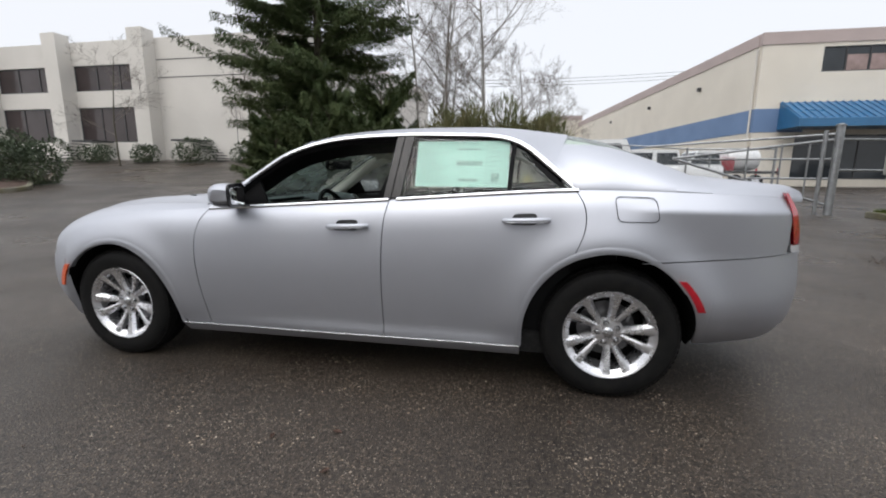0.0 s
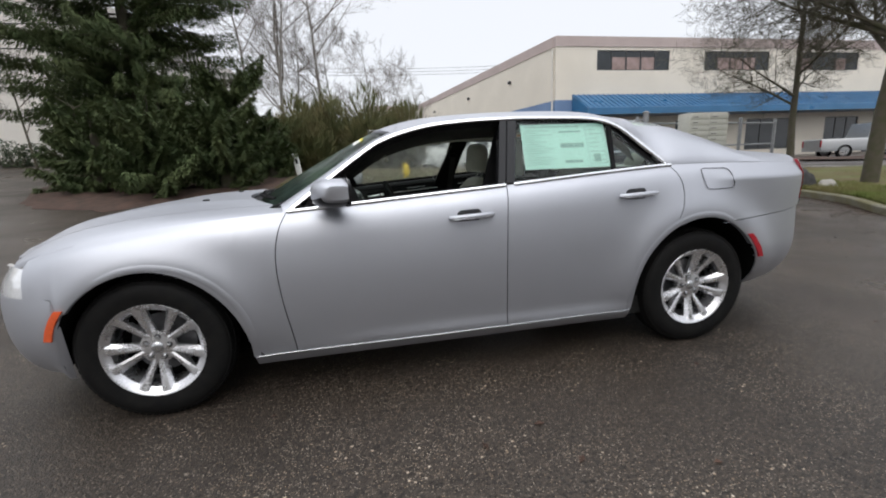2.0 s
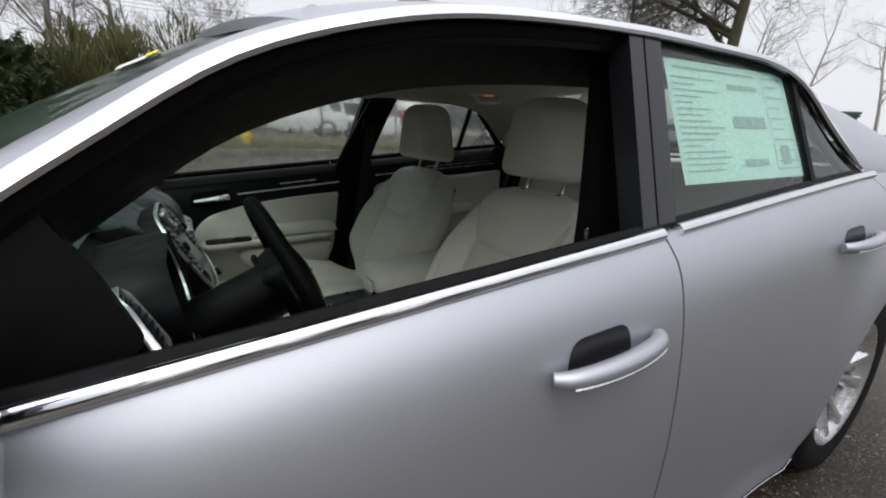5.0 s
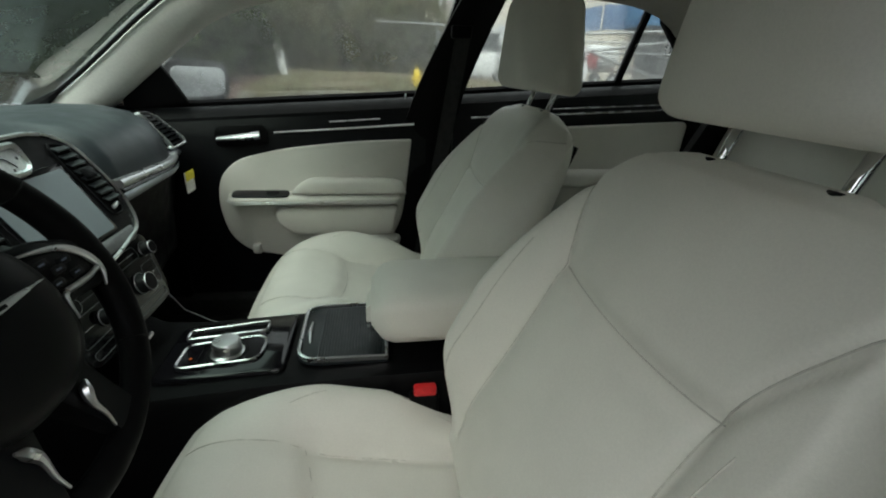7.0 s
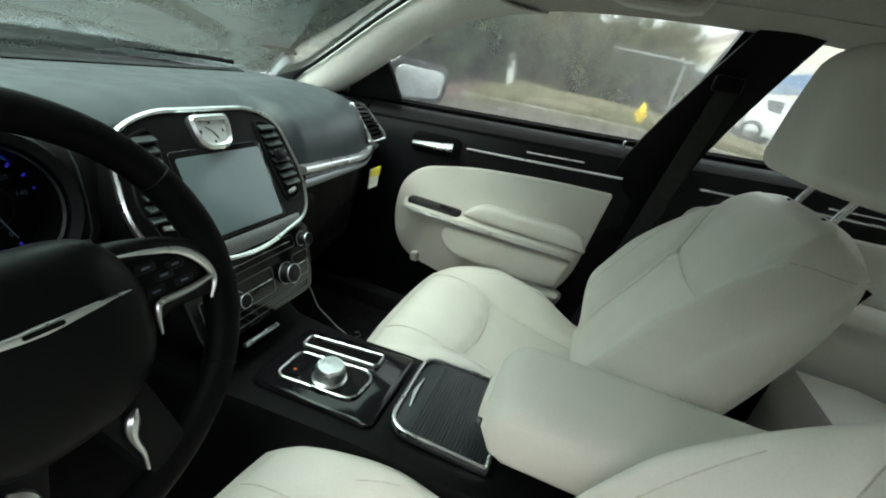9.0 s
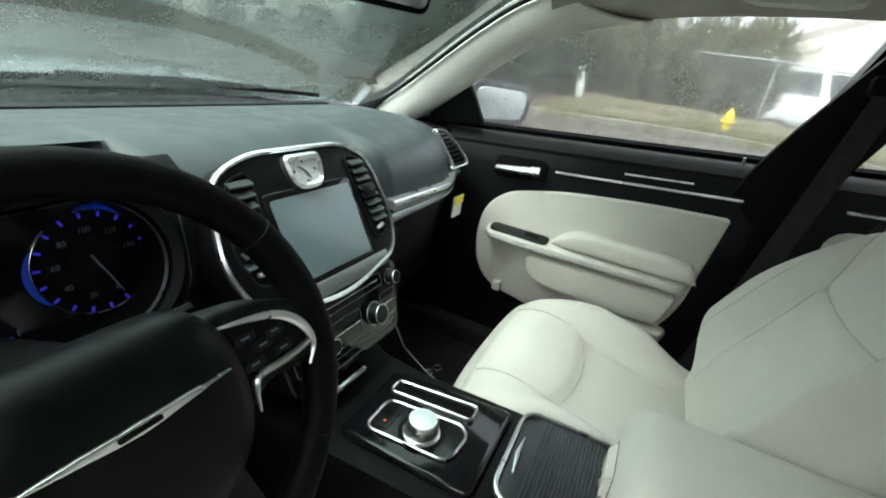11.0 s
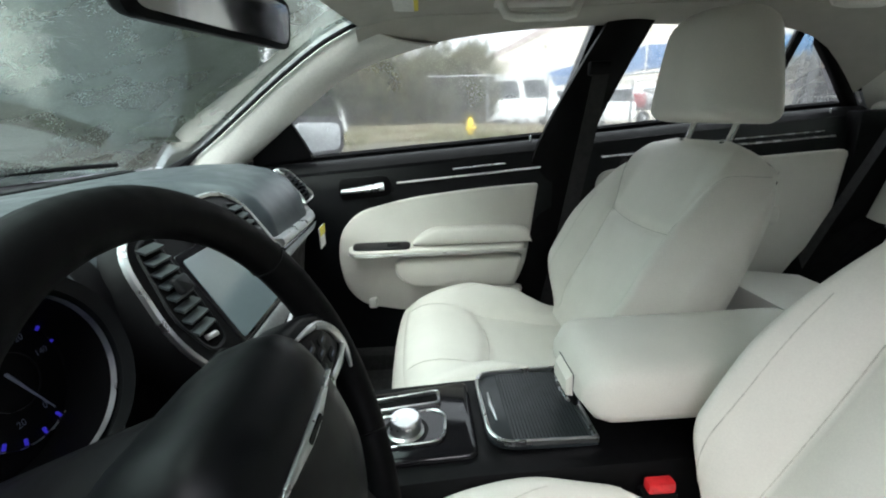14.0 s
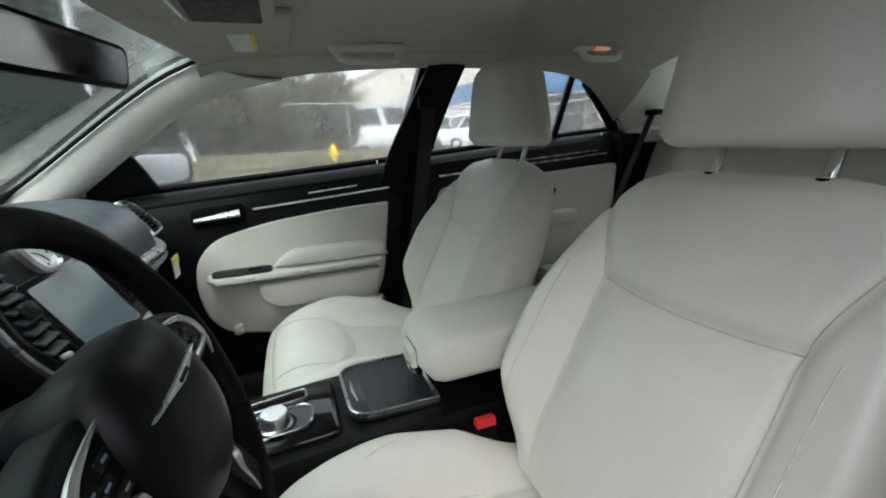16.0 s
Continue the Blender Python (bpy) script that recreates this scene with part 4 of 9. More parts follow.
# dead leaves on the asphalt and the beds
R0 = random.Random(17)
V, F = [], []
for i in range(3200):
    if i < 120:
        x, y = R0.uniform(-4, 8), R0.uniform(-3.2, -0.9) if R0.random() < 0.5 else R0.uniform(2, 8)
        if -0.8 < x < 4.2 and y > -1.05 and y < 1.0:
            continue
    elif i < 700:
        x, y = R0.uniform(5.5, 10), R0.uniform(-2, 9)
    elif i < 2500:
        # swept along the island's kerb
        x, y = poly_at(isl_front, R0.uniform(0.2, 0.8))
        x -= 0.10 + 0.9 * R0.random() ** 2.2
    else:
        # a drift of wet leaves left by the run-off
        g = R0.gauss(0, 0.5)
        x, y = 7.25 + 0.35 * g + R0.gauss(0, 0.16), 2.5 - 0.9 * g + R0.gauss(0, 0.12)
    z = ground_z(x, y) + (0.004 if i < 120 or i >= 700 else 0.02)
    if x > 8.8 and i < 700:
        z += 0.13
    a, s = R0.uniform(0, 6.28), R0.uniform(0.008, 0.028)
    c, t = math.cos(a) * s, math.sin(a) * s
    b = len(V)
    V.extend(((x - c, y - t, z), (x + t * 0.5, y - c * 0.5, z + 0.006), (x + c, y + t, z + 0.002), (x - t * 0.5, y + c * 0.5, z + 0.004)))
    F.append((b, b + 1, b + 2, b + 3))
tagged(from_lists("fallen_leaves", V, F, mulch), "scattered brown fallen leaves", "leaves", kind="stuff")

# ---- street furniture ----
hy = thing("fire_hydrant", "yellow cast iron fire hydrant on the verge", "hydrant", at=(2.5, 9.75, ground_z(2.5, 9.75) + 0.08))
part("barrel", lathe([(0.13, 0.0), (0.13, 0.04), (0.10, 0.05), (0.095, 0.36), (0.12, 0.37), (0.12, 0.41), (0.105, 0.42), (0.10, 0.50), (0.075, 0.57), (0.03, 0.60), (0.028, 0.66), (0.001, 0.665)], 20, "z"), hydrant_yellow, hy)
for a, l in ((0, 0.17), (math.pi, 0.17), (-math.pi / 2, 0.19)):
    d = Vector((math.cos(a), math.sin(a), 0))
    part("outlet", tube([d * 0.07 + Vector((0, 0, 0.30)), d * (l - 0.03) + Vector((0, 0, 0.30)), d * l + Vector((0, 0, 0.30))], [0.05, 0.055, 0.04], 12), hydrant_yellow, hy)
mp = thing("marker_post", "leaning white plastic marker post", "post", at=(-0.67, 11.3, ground_z(-0.67, 11.3) + 0.08))
m = Matrix.Rotation(radians(-8), 4, "Y")
part("post", box((-0.085, -0.025, -0.1), (0.085, 0.025, 0.80), 0.012, 2, m), post_white, mp)
part("post_plate", box((-0.035, -0.034, 0.48), (0.035, -0.027, 0.64), 0.0, 2, m), frame_dark, mp, "small dark plate")

hy.scale = (0.72, 0.72, 0.72)

# chain-link fence behind the verge
fence = thing("chain_link_fence", "galvanised chain-link fence on steel posts", "fence")
FP = [(1.6, 13.3), (3.4, 13.2), (5.2, 13.0), (7.6, 12.6), (9.6, 11.4)]
for x, y in FP:
    z = ground_z(x, y)
    part("fence_post", tube([(x, y, z), (x, y, z + 1.62)], 0.035, 8), galv, fence)
for (x0, y0), (x1, y1) in zip(FP, FP[1:]):
    z0, z1 = ground_z(x0, y0), ground_z(x1, y1)
    part("fence_rail", tube([(x0, y0, z0 + 1.58), (x1, y1, z1 + 1.58)], 0.022, 8), galv, fence)
    V, F = [], []
    L = math.hypot(x1 - x0, y1 - y0)
    at_ = lambda s, h: Vector((x0 + (x1 - x0) * s / L, y0 + (y1 - y0) * s / L, z0 + (z1 - z0) * s / L + 0.1 + h))
    H, stp = 1.46, 0.085
    s = -H
    while s < L:
        for sg in (1, -1):
            a, b = (max(s, 0), max(-s, 0)), (min(s + H, L), min(H, L - s))
            if b[0] > a[0]:
                p, q = (at_(a[0], a[1]), at_(b[0], b[1])) if sg > 0 else (at_(a[0], H - a[1]), at_(b[0], H - b[1]))
                limb_lists(V, F, [p, q], [0.0028, 0.0028], 3)
        s += stp
    w = tagged(from_lists("fence_mesh", V, F, galv), kind="stuff")
    w.parent = fence

# pipe swing gate with its posts
gate = thing("pipe_gate", "galvanised pipe swing gate on a tall post", "gate")
GX, GY = 9.5, 8.6
gz = ground_z(GX, GY)
part("gate_post", tube([(GX, GY, gz), (GX, GY, gz + 2.05)], 0.085, 12), galv, gate)
part("post_cap", lathe([(0.10, 0), (0.10, 0.03), (0.001, 0.06)], 12, "z"), galv, gate).location = (GX, GY, gz + 2.05)
part("latch_post", tube([(GX - 0.28, GY, gz), (GX - 0.28, GY, gz + 1.95)], 0.045, 10), galv, gate)
tip = Vector((GX - 3.4, GY + 0.3, gz + 1.32))
for p, q, r in (((GX - 0.1, GY, gz + 1.74), tip, 0.032), ((GX - 0.1, GY, gz + 0.25), tip, 0.032), ((GX - 0.1, GY, gz + 1.86), (GX - 3.9, GY + 0.8, gz + 1.64), 0.028), ((GX - 0.1, GY, gz + 1.30), (GX - 3.0, GY + 0.4, gz + 1.30), 0.025), ((GX - 0.1, GY, gz + 0.85), (GX - 1.8, GY + 0.2, gz + 0.85), 0.025)):
    part("gate_pipe", tube([p, q], r, 8), galv, gate)
for dx, z0, z1 in ((0.55, 0.4, 1.7), (1.1, 0.6, 1.65), (1.8, 0.85, 1.6), (2.6, 1.1, 1.45)):
    part("gate_bar", tube([(GX - dx, GY + 0.06 * dx, gz + z0), (GX - dx, GY + 0.06 * dx, gz + z1)], 0.02, 6), galv, gate)
for k, (x, y) in enumerate(((11.4, 8.7), (13.4, 9.2), (15.4, 9.8))):
    part("fence_post", tube([(x, y, gz - 0.1), (x, y, gz + 1.9)], 0.05, 8), galv, gate)
part("fence_rail", tube([(GX, GY, gz + 1.75), (15.4, 9.8, gz + 1.75)], 0.025, 8), galv, gate)
part("fence_rail", tube([(GX, GY, gz + 1.05), (15.4, 9.8, gz + 1.05)], 0.025, 8), galv, gate)

# mail cabinet on a pedestal
cab = thing("mail_cabinet", "pale grey steel cluster mailbox on a pedestal", "mailbox")
cx, cy_ = 10.55, 7.6
cz = ground_z(cx, cy_)
part("cabinet", box((cx - 0.62, cy_ - 0.22, cz + 0.98), (cx + 0.62, cy_ + 0.22, cz + 1.95), 0.03), box_beige, cab)
part("pedestal", box((cx - 0.18, cy_ - 0.15, cz - 0.05), (cx + 0.18, cy_ + 0.15, cz + 0.98), 0.02), concrete, cab)
for i in range(2):
    for j in range(6):
        part("box_door", box((cx - 0.58 + 0.60 * i, cy_ - 0.232, cz + 1.03 + 0.148 * j), (cx - 0.02 + 0.60 * i, cy_ - 0.222, cz + 1.165 + 0.148 * j), 0.004), box_beige, cab)
        part("number_bar", box((cx - 0.52 + 0.60 * i, cy_ - 0.236, cz + 1.09 + 0.148 * j), (cx - 0.36 + 0.60 * i, cy_ - 0.2325, cz + 1.105 + 0.148 * j)), frame_dark, cab)

# boulder, bin and board on the island
def boulder(at, s, seed, mat, label):
    bm = bmesh.new()
    bmesh.ops.create_icosphere(bm, subdivisions=4, radius=1)
    for v in bm.verts:
        k = 1 + 0.22 * noise.noise(v.co * 1.4 + Vector((seed, 0, 0))) + 0.08 * noise.noise(v.co * 4 + Vector((0, seed, 0)))
        v.co = Vector((v.co.x * s[0], v.co.y * s[1], v.co.z * s[2])) * k
    ob = solid("boulder", bm, mat, label, "boulder", smooth=50)
    ob.location = (at[0], at[1], ground_z(*at) + 0.06 + 0.45 * s[2])
    return ob


boulder((10.95, 5.15), (0.40, 0.36, 0.34), 3, rock_mat, "dark grey boulder half sunk in the grass")
boulder((11.35, 4.75), (0.19, 0.17, 0.16), 5, concrete, "small pale stone beside the dark boulder")
bin_ob = thing("waste_container", "dark green steel waste container with closed lid", "container", at=(18.6, 5.6, 0.06))
bin_ob.rotation_euler = (0, 0, radians(-24))
part("body", loft([[(-1.5, -0.75, 0.15), (1.5, -0.75, 0.15), (1.5, 0.75, 0.15), (-1.5, 0.75, 0.15)], [(-1.6, -0.95, 1.75), (1.6, -0.95, 1.75), (1.6, 0.95, 1.75), (-1.6, 0.95, 1.75)]]), green_steel, bin_ob, smooth=0)
part("lid", box((-1.64, -1.0, 1.75), (1.64, 1.0, 1.84), 0.02), green_steel, bin_ob)
part("rim", tube([(-1.6, -0.97, 1.70), (1.6, -0.97, 1.70)], 0.04, 6), green_steel, bin_ob)
for x in (-0.75, 0.75):
    part("rib", box((x - 0.05, -0.98, 0.2), (x + 0.05, -0.78, 1.7)), green_steel, bin_ob)
for x in (-1.72, 1.72):
    part("fork_pocket", box((x - 0.1, -0.6, 0.9), (x + 0.1, 0.6, 1.1), 0.01), green_steel, bin_ob)
solid("plywood_board", box((-0.95, -0.02, 0.0), (0.95, 0.02, 0.34), 0.004, m=pose(16.6, 4.9, 0.13, 28, 0, -22)), plywood, "tan plywood board leaning in the grass", "board")


# ---- parked vehicles ----
def vehicle(name, label, paint_mat, at, turn, L, W, H, kind):
    """A parked vehicle with body, cabin, glass, bumpers and wheels; it faces -x before it is turned."""
    ob = thing(name, label, {"pickup": "truck", "van": "van", "car": "car", "flatbed": "truck"}[kind], at=(at[0], at[1], ground_z(*at)))
    ob.rotation_euler = (0, 0, radians(turn))
    h0 = 0.42 if kind != "car" else 0.25
    hb = {"pickup": 1.12, "van": 1.2, "car": 0.85, "flatbed": 1.25}[kind]
    front = {"pickup": 1.35, "van": 0.75, "car": 1.35, "flatbed": 1.1}[kind]
    back_c = {"pickup": 3.7, "van": L - 0.1, "car": L - 0.8, "flatbed": 3.0}[kind]
    x0 = -L / 2

    def ring(x, zt, w, zb=h0):
        return [(x, -w, zb), (x, -w, zt - 0.08), (x, -w + 0.06, zt), (x, w - 0.06, zt), (x, w, zt - 0.08), (x, w, zb)]
    w = W / 2
    bl = L if kind != "flatbed" else 3.1
    part("body", loft([ring(x0, hb - 0.22, w * 0.9), ring(x0 + 0.12, hb - 0.10, w * 0.97), ring(x0 + front, hb, w), ring(x0 + bl - 0.1, hb, w), ring(x0 + bl, hb - 0.04, w * 0.97)]), paint_mat, ob)
    c0, c1 = x0 + front - 0.05, x0 + back_c
    t0, t1 = c0 + (0.75 if kind != "van" else 0.45), c1 - (0.15 if kind != "car" else 0.7)
    part("cabin", loft([[(c0 + (t0 - c0) * k, -w + 0.04 + 0.14 * k, hb - 0.02 + (H - hb) * k), (c1 + (t1 - c1) * k, -w + 0.04 + 0.14 * k, hb - 0.02 + (H - hb) * k), (c1 + (t1 - c1) * k, w - 0.04 - 0.14 * k, hb - 0.02 + (H - hb) * k), (c0 + (t0 - c0) * k, w - 0.04 - 0.14 * k, hb - 0.02 + (H - hb) * k)] for k in (0, 0.85, 0.97, 1.0)]), paint_mat, ob)
    nwin = {"pickup": 2, "van": 3, "car": 2, "flatbed": 1}[kind]
    for sd in (-1, 1):
        for i in range(nwin):
            a0, a1 = i / nwin + 0.03, (i + 1) / nwin - 0.03
            def gp(a, k):
                xx = (c0 + (t0 - c0) * k) * (1 - a) + (c1 + (t1 - c1) * k) * a
                return (xx, sd * (w - 0.04 - 0.14 * k + 0.006), hb - 0.02 + (H - hb) * k)
            g4 = [gp(a0 + (0.05 if i == 0 else 0), 0.12), gp(a1, 0.12), gp(a1, 0.82), gp(a0 + (0.05 if i == 0 else 0), 0.82)]
            part("side_window", loft([g4, [(p[0], p[1] + sd * 0.006, p[2]) for p in g4]]), far_glass, ob, smooth=0)
    ws = [(c0 + (t0 - c0) * k - 0.01, s * (w - 0.12 - 0.14 * k), hb - 0.02 + (H - hb) * k) for k, s in ((0.08, -1), (0.08, 1), (0.86, 1), (0.86, -1))]
    part("front_window", loft([ws, [(p[0] - 0.008, p[1], p[2] + 0.006) for p in ws]]), far_glass, ob, smooth=0)
    if kind == "pickup":
        part("bed_well", box((c1 + 0.12, -w + 0.12, hb - 0.03), (x0 + L - 0.12, w - 0.12, hb + 0.006)), frame_dark, ob)
    if kind == "flatbed":
        part("deck", box((x0 + 3.2, -w, 0.85), (x0 + L, w, 1.0), 0.02), frame_dark, ob)
        part("tank", lathe([(0.001, -0.9), (0.55, -0.85), (0.62, -0.6), (0.62, 0.6), (0.55, 0.85), (0.001, 0.9)], 20, "x"), truck_white, ob).location = (x0 + 4.4, 0, 1.62)
        part("toolbox", box((x0 + 3.25, -w + 0.1, 1.0), (x0 + 3.7, w - 0.1, 1.7), 0.03), truck_red, ob)
    part("front_bumper", box((x0 - 0.08, -w * 0.92, h0), (x0 + 0.1, w * 0.92, h0 + 0.24), 0.04), chrome if kind == "pickup" else frame_dark, ob)
    part("grille", box((x0 - 0.015, -w * 0.55, h0 + 0.3), (x0 + 0.02, w * 0.55, hb - 0.3), 0.01), frame_dark, ob)
    for sd in (-1, 1):
        part("headlamp", box((x0 - 0.02, sd * w * 0.74 - 0.15, h0 + 0.32), (x0 + 0.06, sd * w * 0.74 + 0.15, hb - 0.28), 0.02), lamp_lens, ob)
        part("tail_lamp", box((x0 + L - 0.04, sd * w * 0.9 - 0.08, hb - 0.45), (x0 + L + 0.02, sd * w * 0.9 + 0.06, hb - 0.08), 0.01), red_lens, ob)
    r = 0.40 if kind != "car" else 0.33
    for x in (x0 + 0.95, x0 + L - 1.15):
        for sd in (-1, 1):
            wh = lathe([(r * 0.62, 0.02), (r * 0.66, 0.11), (r * 0.92, 0.12), (r, 0.07), (r, -0.07), (r * 0.92, -0.12), (r * 0.66, -0.11), (r * 0.62, -0.02)], 24)
            bmesh.ops.translate(wh, verts=wh.verts, vec=(x, sd * (w - 0.10), r))
            part("wheel", wh, tyre_mat, ob)
            hb_ = lathe([(0.001, -0.10), (r * 0.3, -0.10), (r * 0.62, -0.05), (r * 0.64, 0.05), (0.001, 0.10)], 20)
            bmesh.ops.translate(hb_, verts=hb_.verts, vec=(x, sd * (w - 0.10), r))
            part("rim", hb_, alloy, ob)
    return ob


vehicle("pickup_truck", "silver crew cab pickup parked before the building", truck_silver, (30.5, 17.2), 156, 5.9, 2.0, 1.95, "pickup")
vehicle("parked_sedan", "grey sedan parked beyond the pickup", truck_dark, (36.0, 18.5), 100, 4.6, 1.8, 1.42, "car")
vehicle("pickup_truck", "dark pickup parked behind the waste container", truck_dark, (33.5, 11.5), 150, 5.6, 1.95, 1.95, "pickup")
vehicle("flatbed_truck", "white work truck with a white tank on its deck", truck_white, (12.6, 24.0), 8, 6.0, 2.0, 2.1, "flatbed")
vehicle("white_van", "white passenger van parked behind the fence", truck_white, (8.2, 24.2), 10, 5.4, 2.0, 2.15, "van")
vehicle("white_van", "white cargo van parked behind the fence", truck_white, (5.6, 20.3), 172, 5.4, 2.0, 2.25, "van")
vehicle("parked_sedan", "red sedan in the far row", truck_red, (39.5, 17.0), 98, 4.5, 1.8, 1.4, "car")

# overhead wires on their poles
wires = thing("power_line", "thin overhead power line on two far poles", "power line")
for x in (-60, 70):
    part("pole", tube([(x, 120, ground_z(x, 120)), (x, 120, 30)], 0.2, 8), bark, wires)
for dz in (0, 0.8, 1.6):
    part("wire", tube([(x, 120, 24 + dz + 0.0006 * (x - 5) ** 2) for x in span(-60, 70, 14)], 0.05, 4), frame_dark, wires)


# ---- the sedan ----
sedan = thing("sedan", "silver four-door sedan with cream leather interior, driver's window open", "car")

# plan of the body: rounded nose and tail
HALF = 0.942
NOSE_X, NOSE_L, TAIL_X, TAIL_L = -0.15, 0.73, 3.35, 0.74


def half_width(x):
    if x < NOSE_X:
        return HALF * max(0.0, 1 - ((NOSE_X - x) / NOSE_L) ** 2.6) ** (1 / 2.6)
    if x > TAIL_X:
        return HALF * max(0.0, 1 - ((x - TAIL_X) / TAIL_L) ** 2.6) ** (1 / 2.6)
    return HALF


SHOULDER = [(-0.86, 0.70), (-0.62, 0.775), (-0.45, 0.83), (-0.25, 0.885), (0.0, 0.925), (0.3, 0.955), (0.67, 0.978), (1.2, 1.012),
            (1.81, 1.052), (2.4, 1.095), (2.8, 1.118), (3.1, 1.118), (3.5, 1.108), (3.8, 1.095), (4.1, 1.08)]
PROFILE = [(0.0, 0.062), (0.05, 0.048), (0.09, 0.042), (0.15, 0.033), (0.22, 0.022), (0.40, 0.006), (0.60, 0.0), (0.78, 0.010), (0.88, 0.026), (0.95, 0.052), (1.0, 0.092)]


def shoulder(x):
    return curve(x, SHOULDER)


ARCHES = ((0.03, 0.42, 0.405, 0.348), (2.985, 0.43, 0.450, 0.368))


def flare(x, z):
    """The wheel arches stand proud of the flank."""
    out = 0.0
    for cx, rx, rz, cz in ARCHES:
        d = math.hypot((x - cx) / rx, (z - cz) / rz)
        k = 0.020 if cx < 1 else 0.030
        out += k * math.exp(-((d - 1.06) / (0.22 if cx < 1 else 0.26)) ** 2) * smooth01(0.15, 0.45, z)
    return out


def side_y(x, z):
    """The flank's half width at a height."""
    s = (z - 0.2) / (shoulder(x) - 0.2)
    lean = curve(min(max(s, 0), 1), PROFILE)
    # behind the door the shoulder breaks along a crease
    k = smooth01(3.0, 3.25, x)
    if k:
        d = z - 1.028
        tuck = 0.055 * min(max(-d, 0.0), 0.20) + 1.35 * max(0.62 - z, 0.0) ** 2
        low = curve(min(max(s, 0), 0.5), PROFILE)
        lean += k * (max(low, 0.010) + tuck + 0.36 * (d + math.sqrt(d * d + 0.00005)) * (z > 0.9) - lean)
    y = half_width(x) - lean + flare(x, z)
    # a soft crease along the sill
    along = smooth01(0.45, 1.5, x) * (1 - smooth01(2.45, 2.6, x))
    y += 0.018 * math.exp(-((z - 0.290) / 0.045) ** 2) * along
    y -= 0.45 * max(0.262 - z, 0.0) * (0.4 < x < 2.6)
    # the front bumper tucks under
    y -= 1.3 * max(0.47 - z, 0.0) ** 2 * smooth01(-0.36, -0.5, x)
    return max(y, 0.0)


def arch_low(x, base):
    z = base
    for cx, rx, rz, cz in ARCHES:
        q = (x - cx) / rx
        if abs(q) < 1:
            z = max(z, cz + rz * math.sqrt(1 - q * q))
    return z


def gap_a(z):
    return curve(z, [(0.2, 0.66), (0.315, 0.655), (0.5, 0.628), (0.65, 0.612), (0.784, 0.611), (0.9, 0.635), (0.985, 0.675)])


def gap_b(z):
    return curve(z, [(0.2, 1.79), (0.33, 1.79), (0.634, 1.786), (0.9, 1.795), (1.06, 1.815)])


def gap_c(z):
    return curve(z, [(0.2, 2.772), (0.74, 2.775), (0.815, 2.806), (0.9, 2.84), (0.974, 2.852), (1.05, 2.84), (1.12, 2.80)])


def inner(co):
    return Vector((0, -1 if co.y > 0 else 1, 0))


def arch_columns(cx, rx, a0, a1, n):
    return [cx + rx * math.cos(a) for a in span(a0, a1, n)]


def flank(side, cols, left, right, base, top=None, thick=0.018, rows=22):
    """One outer panel of the flank between two gap lines."""
    x0, x1 = cols[0], cols[-1]
    us = [(x - x0) / (x1 - x0) for x in cols]

    def fn(u, v):
        xr = x0 + (x1 - x0) * u
        low = base(xr)
        hi = (top or shoulder)(xr)
        z = low + (hi - low) * v
        x = xr
        if left:
            x += (1 - u) * (left(z) - x0)
        if right:
            x += u * (right(z) - x1)
        return (x, side * side_y(x, z), z)
    bm = grid(fn, us, span(0, 1, rows))
    # turned-in lip all round
    return thicken(bm, thick, inner)


PANEL = 0.0026


def seam_z(x):
    """The joint between the rear quarter and the bumper."""
    return 0.775 + 0.05 * (x - 3.12) / 0.68


def sill_z(x):
    return 0.262 + 0.030 * (x - 0.45) / 2.1


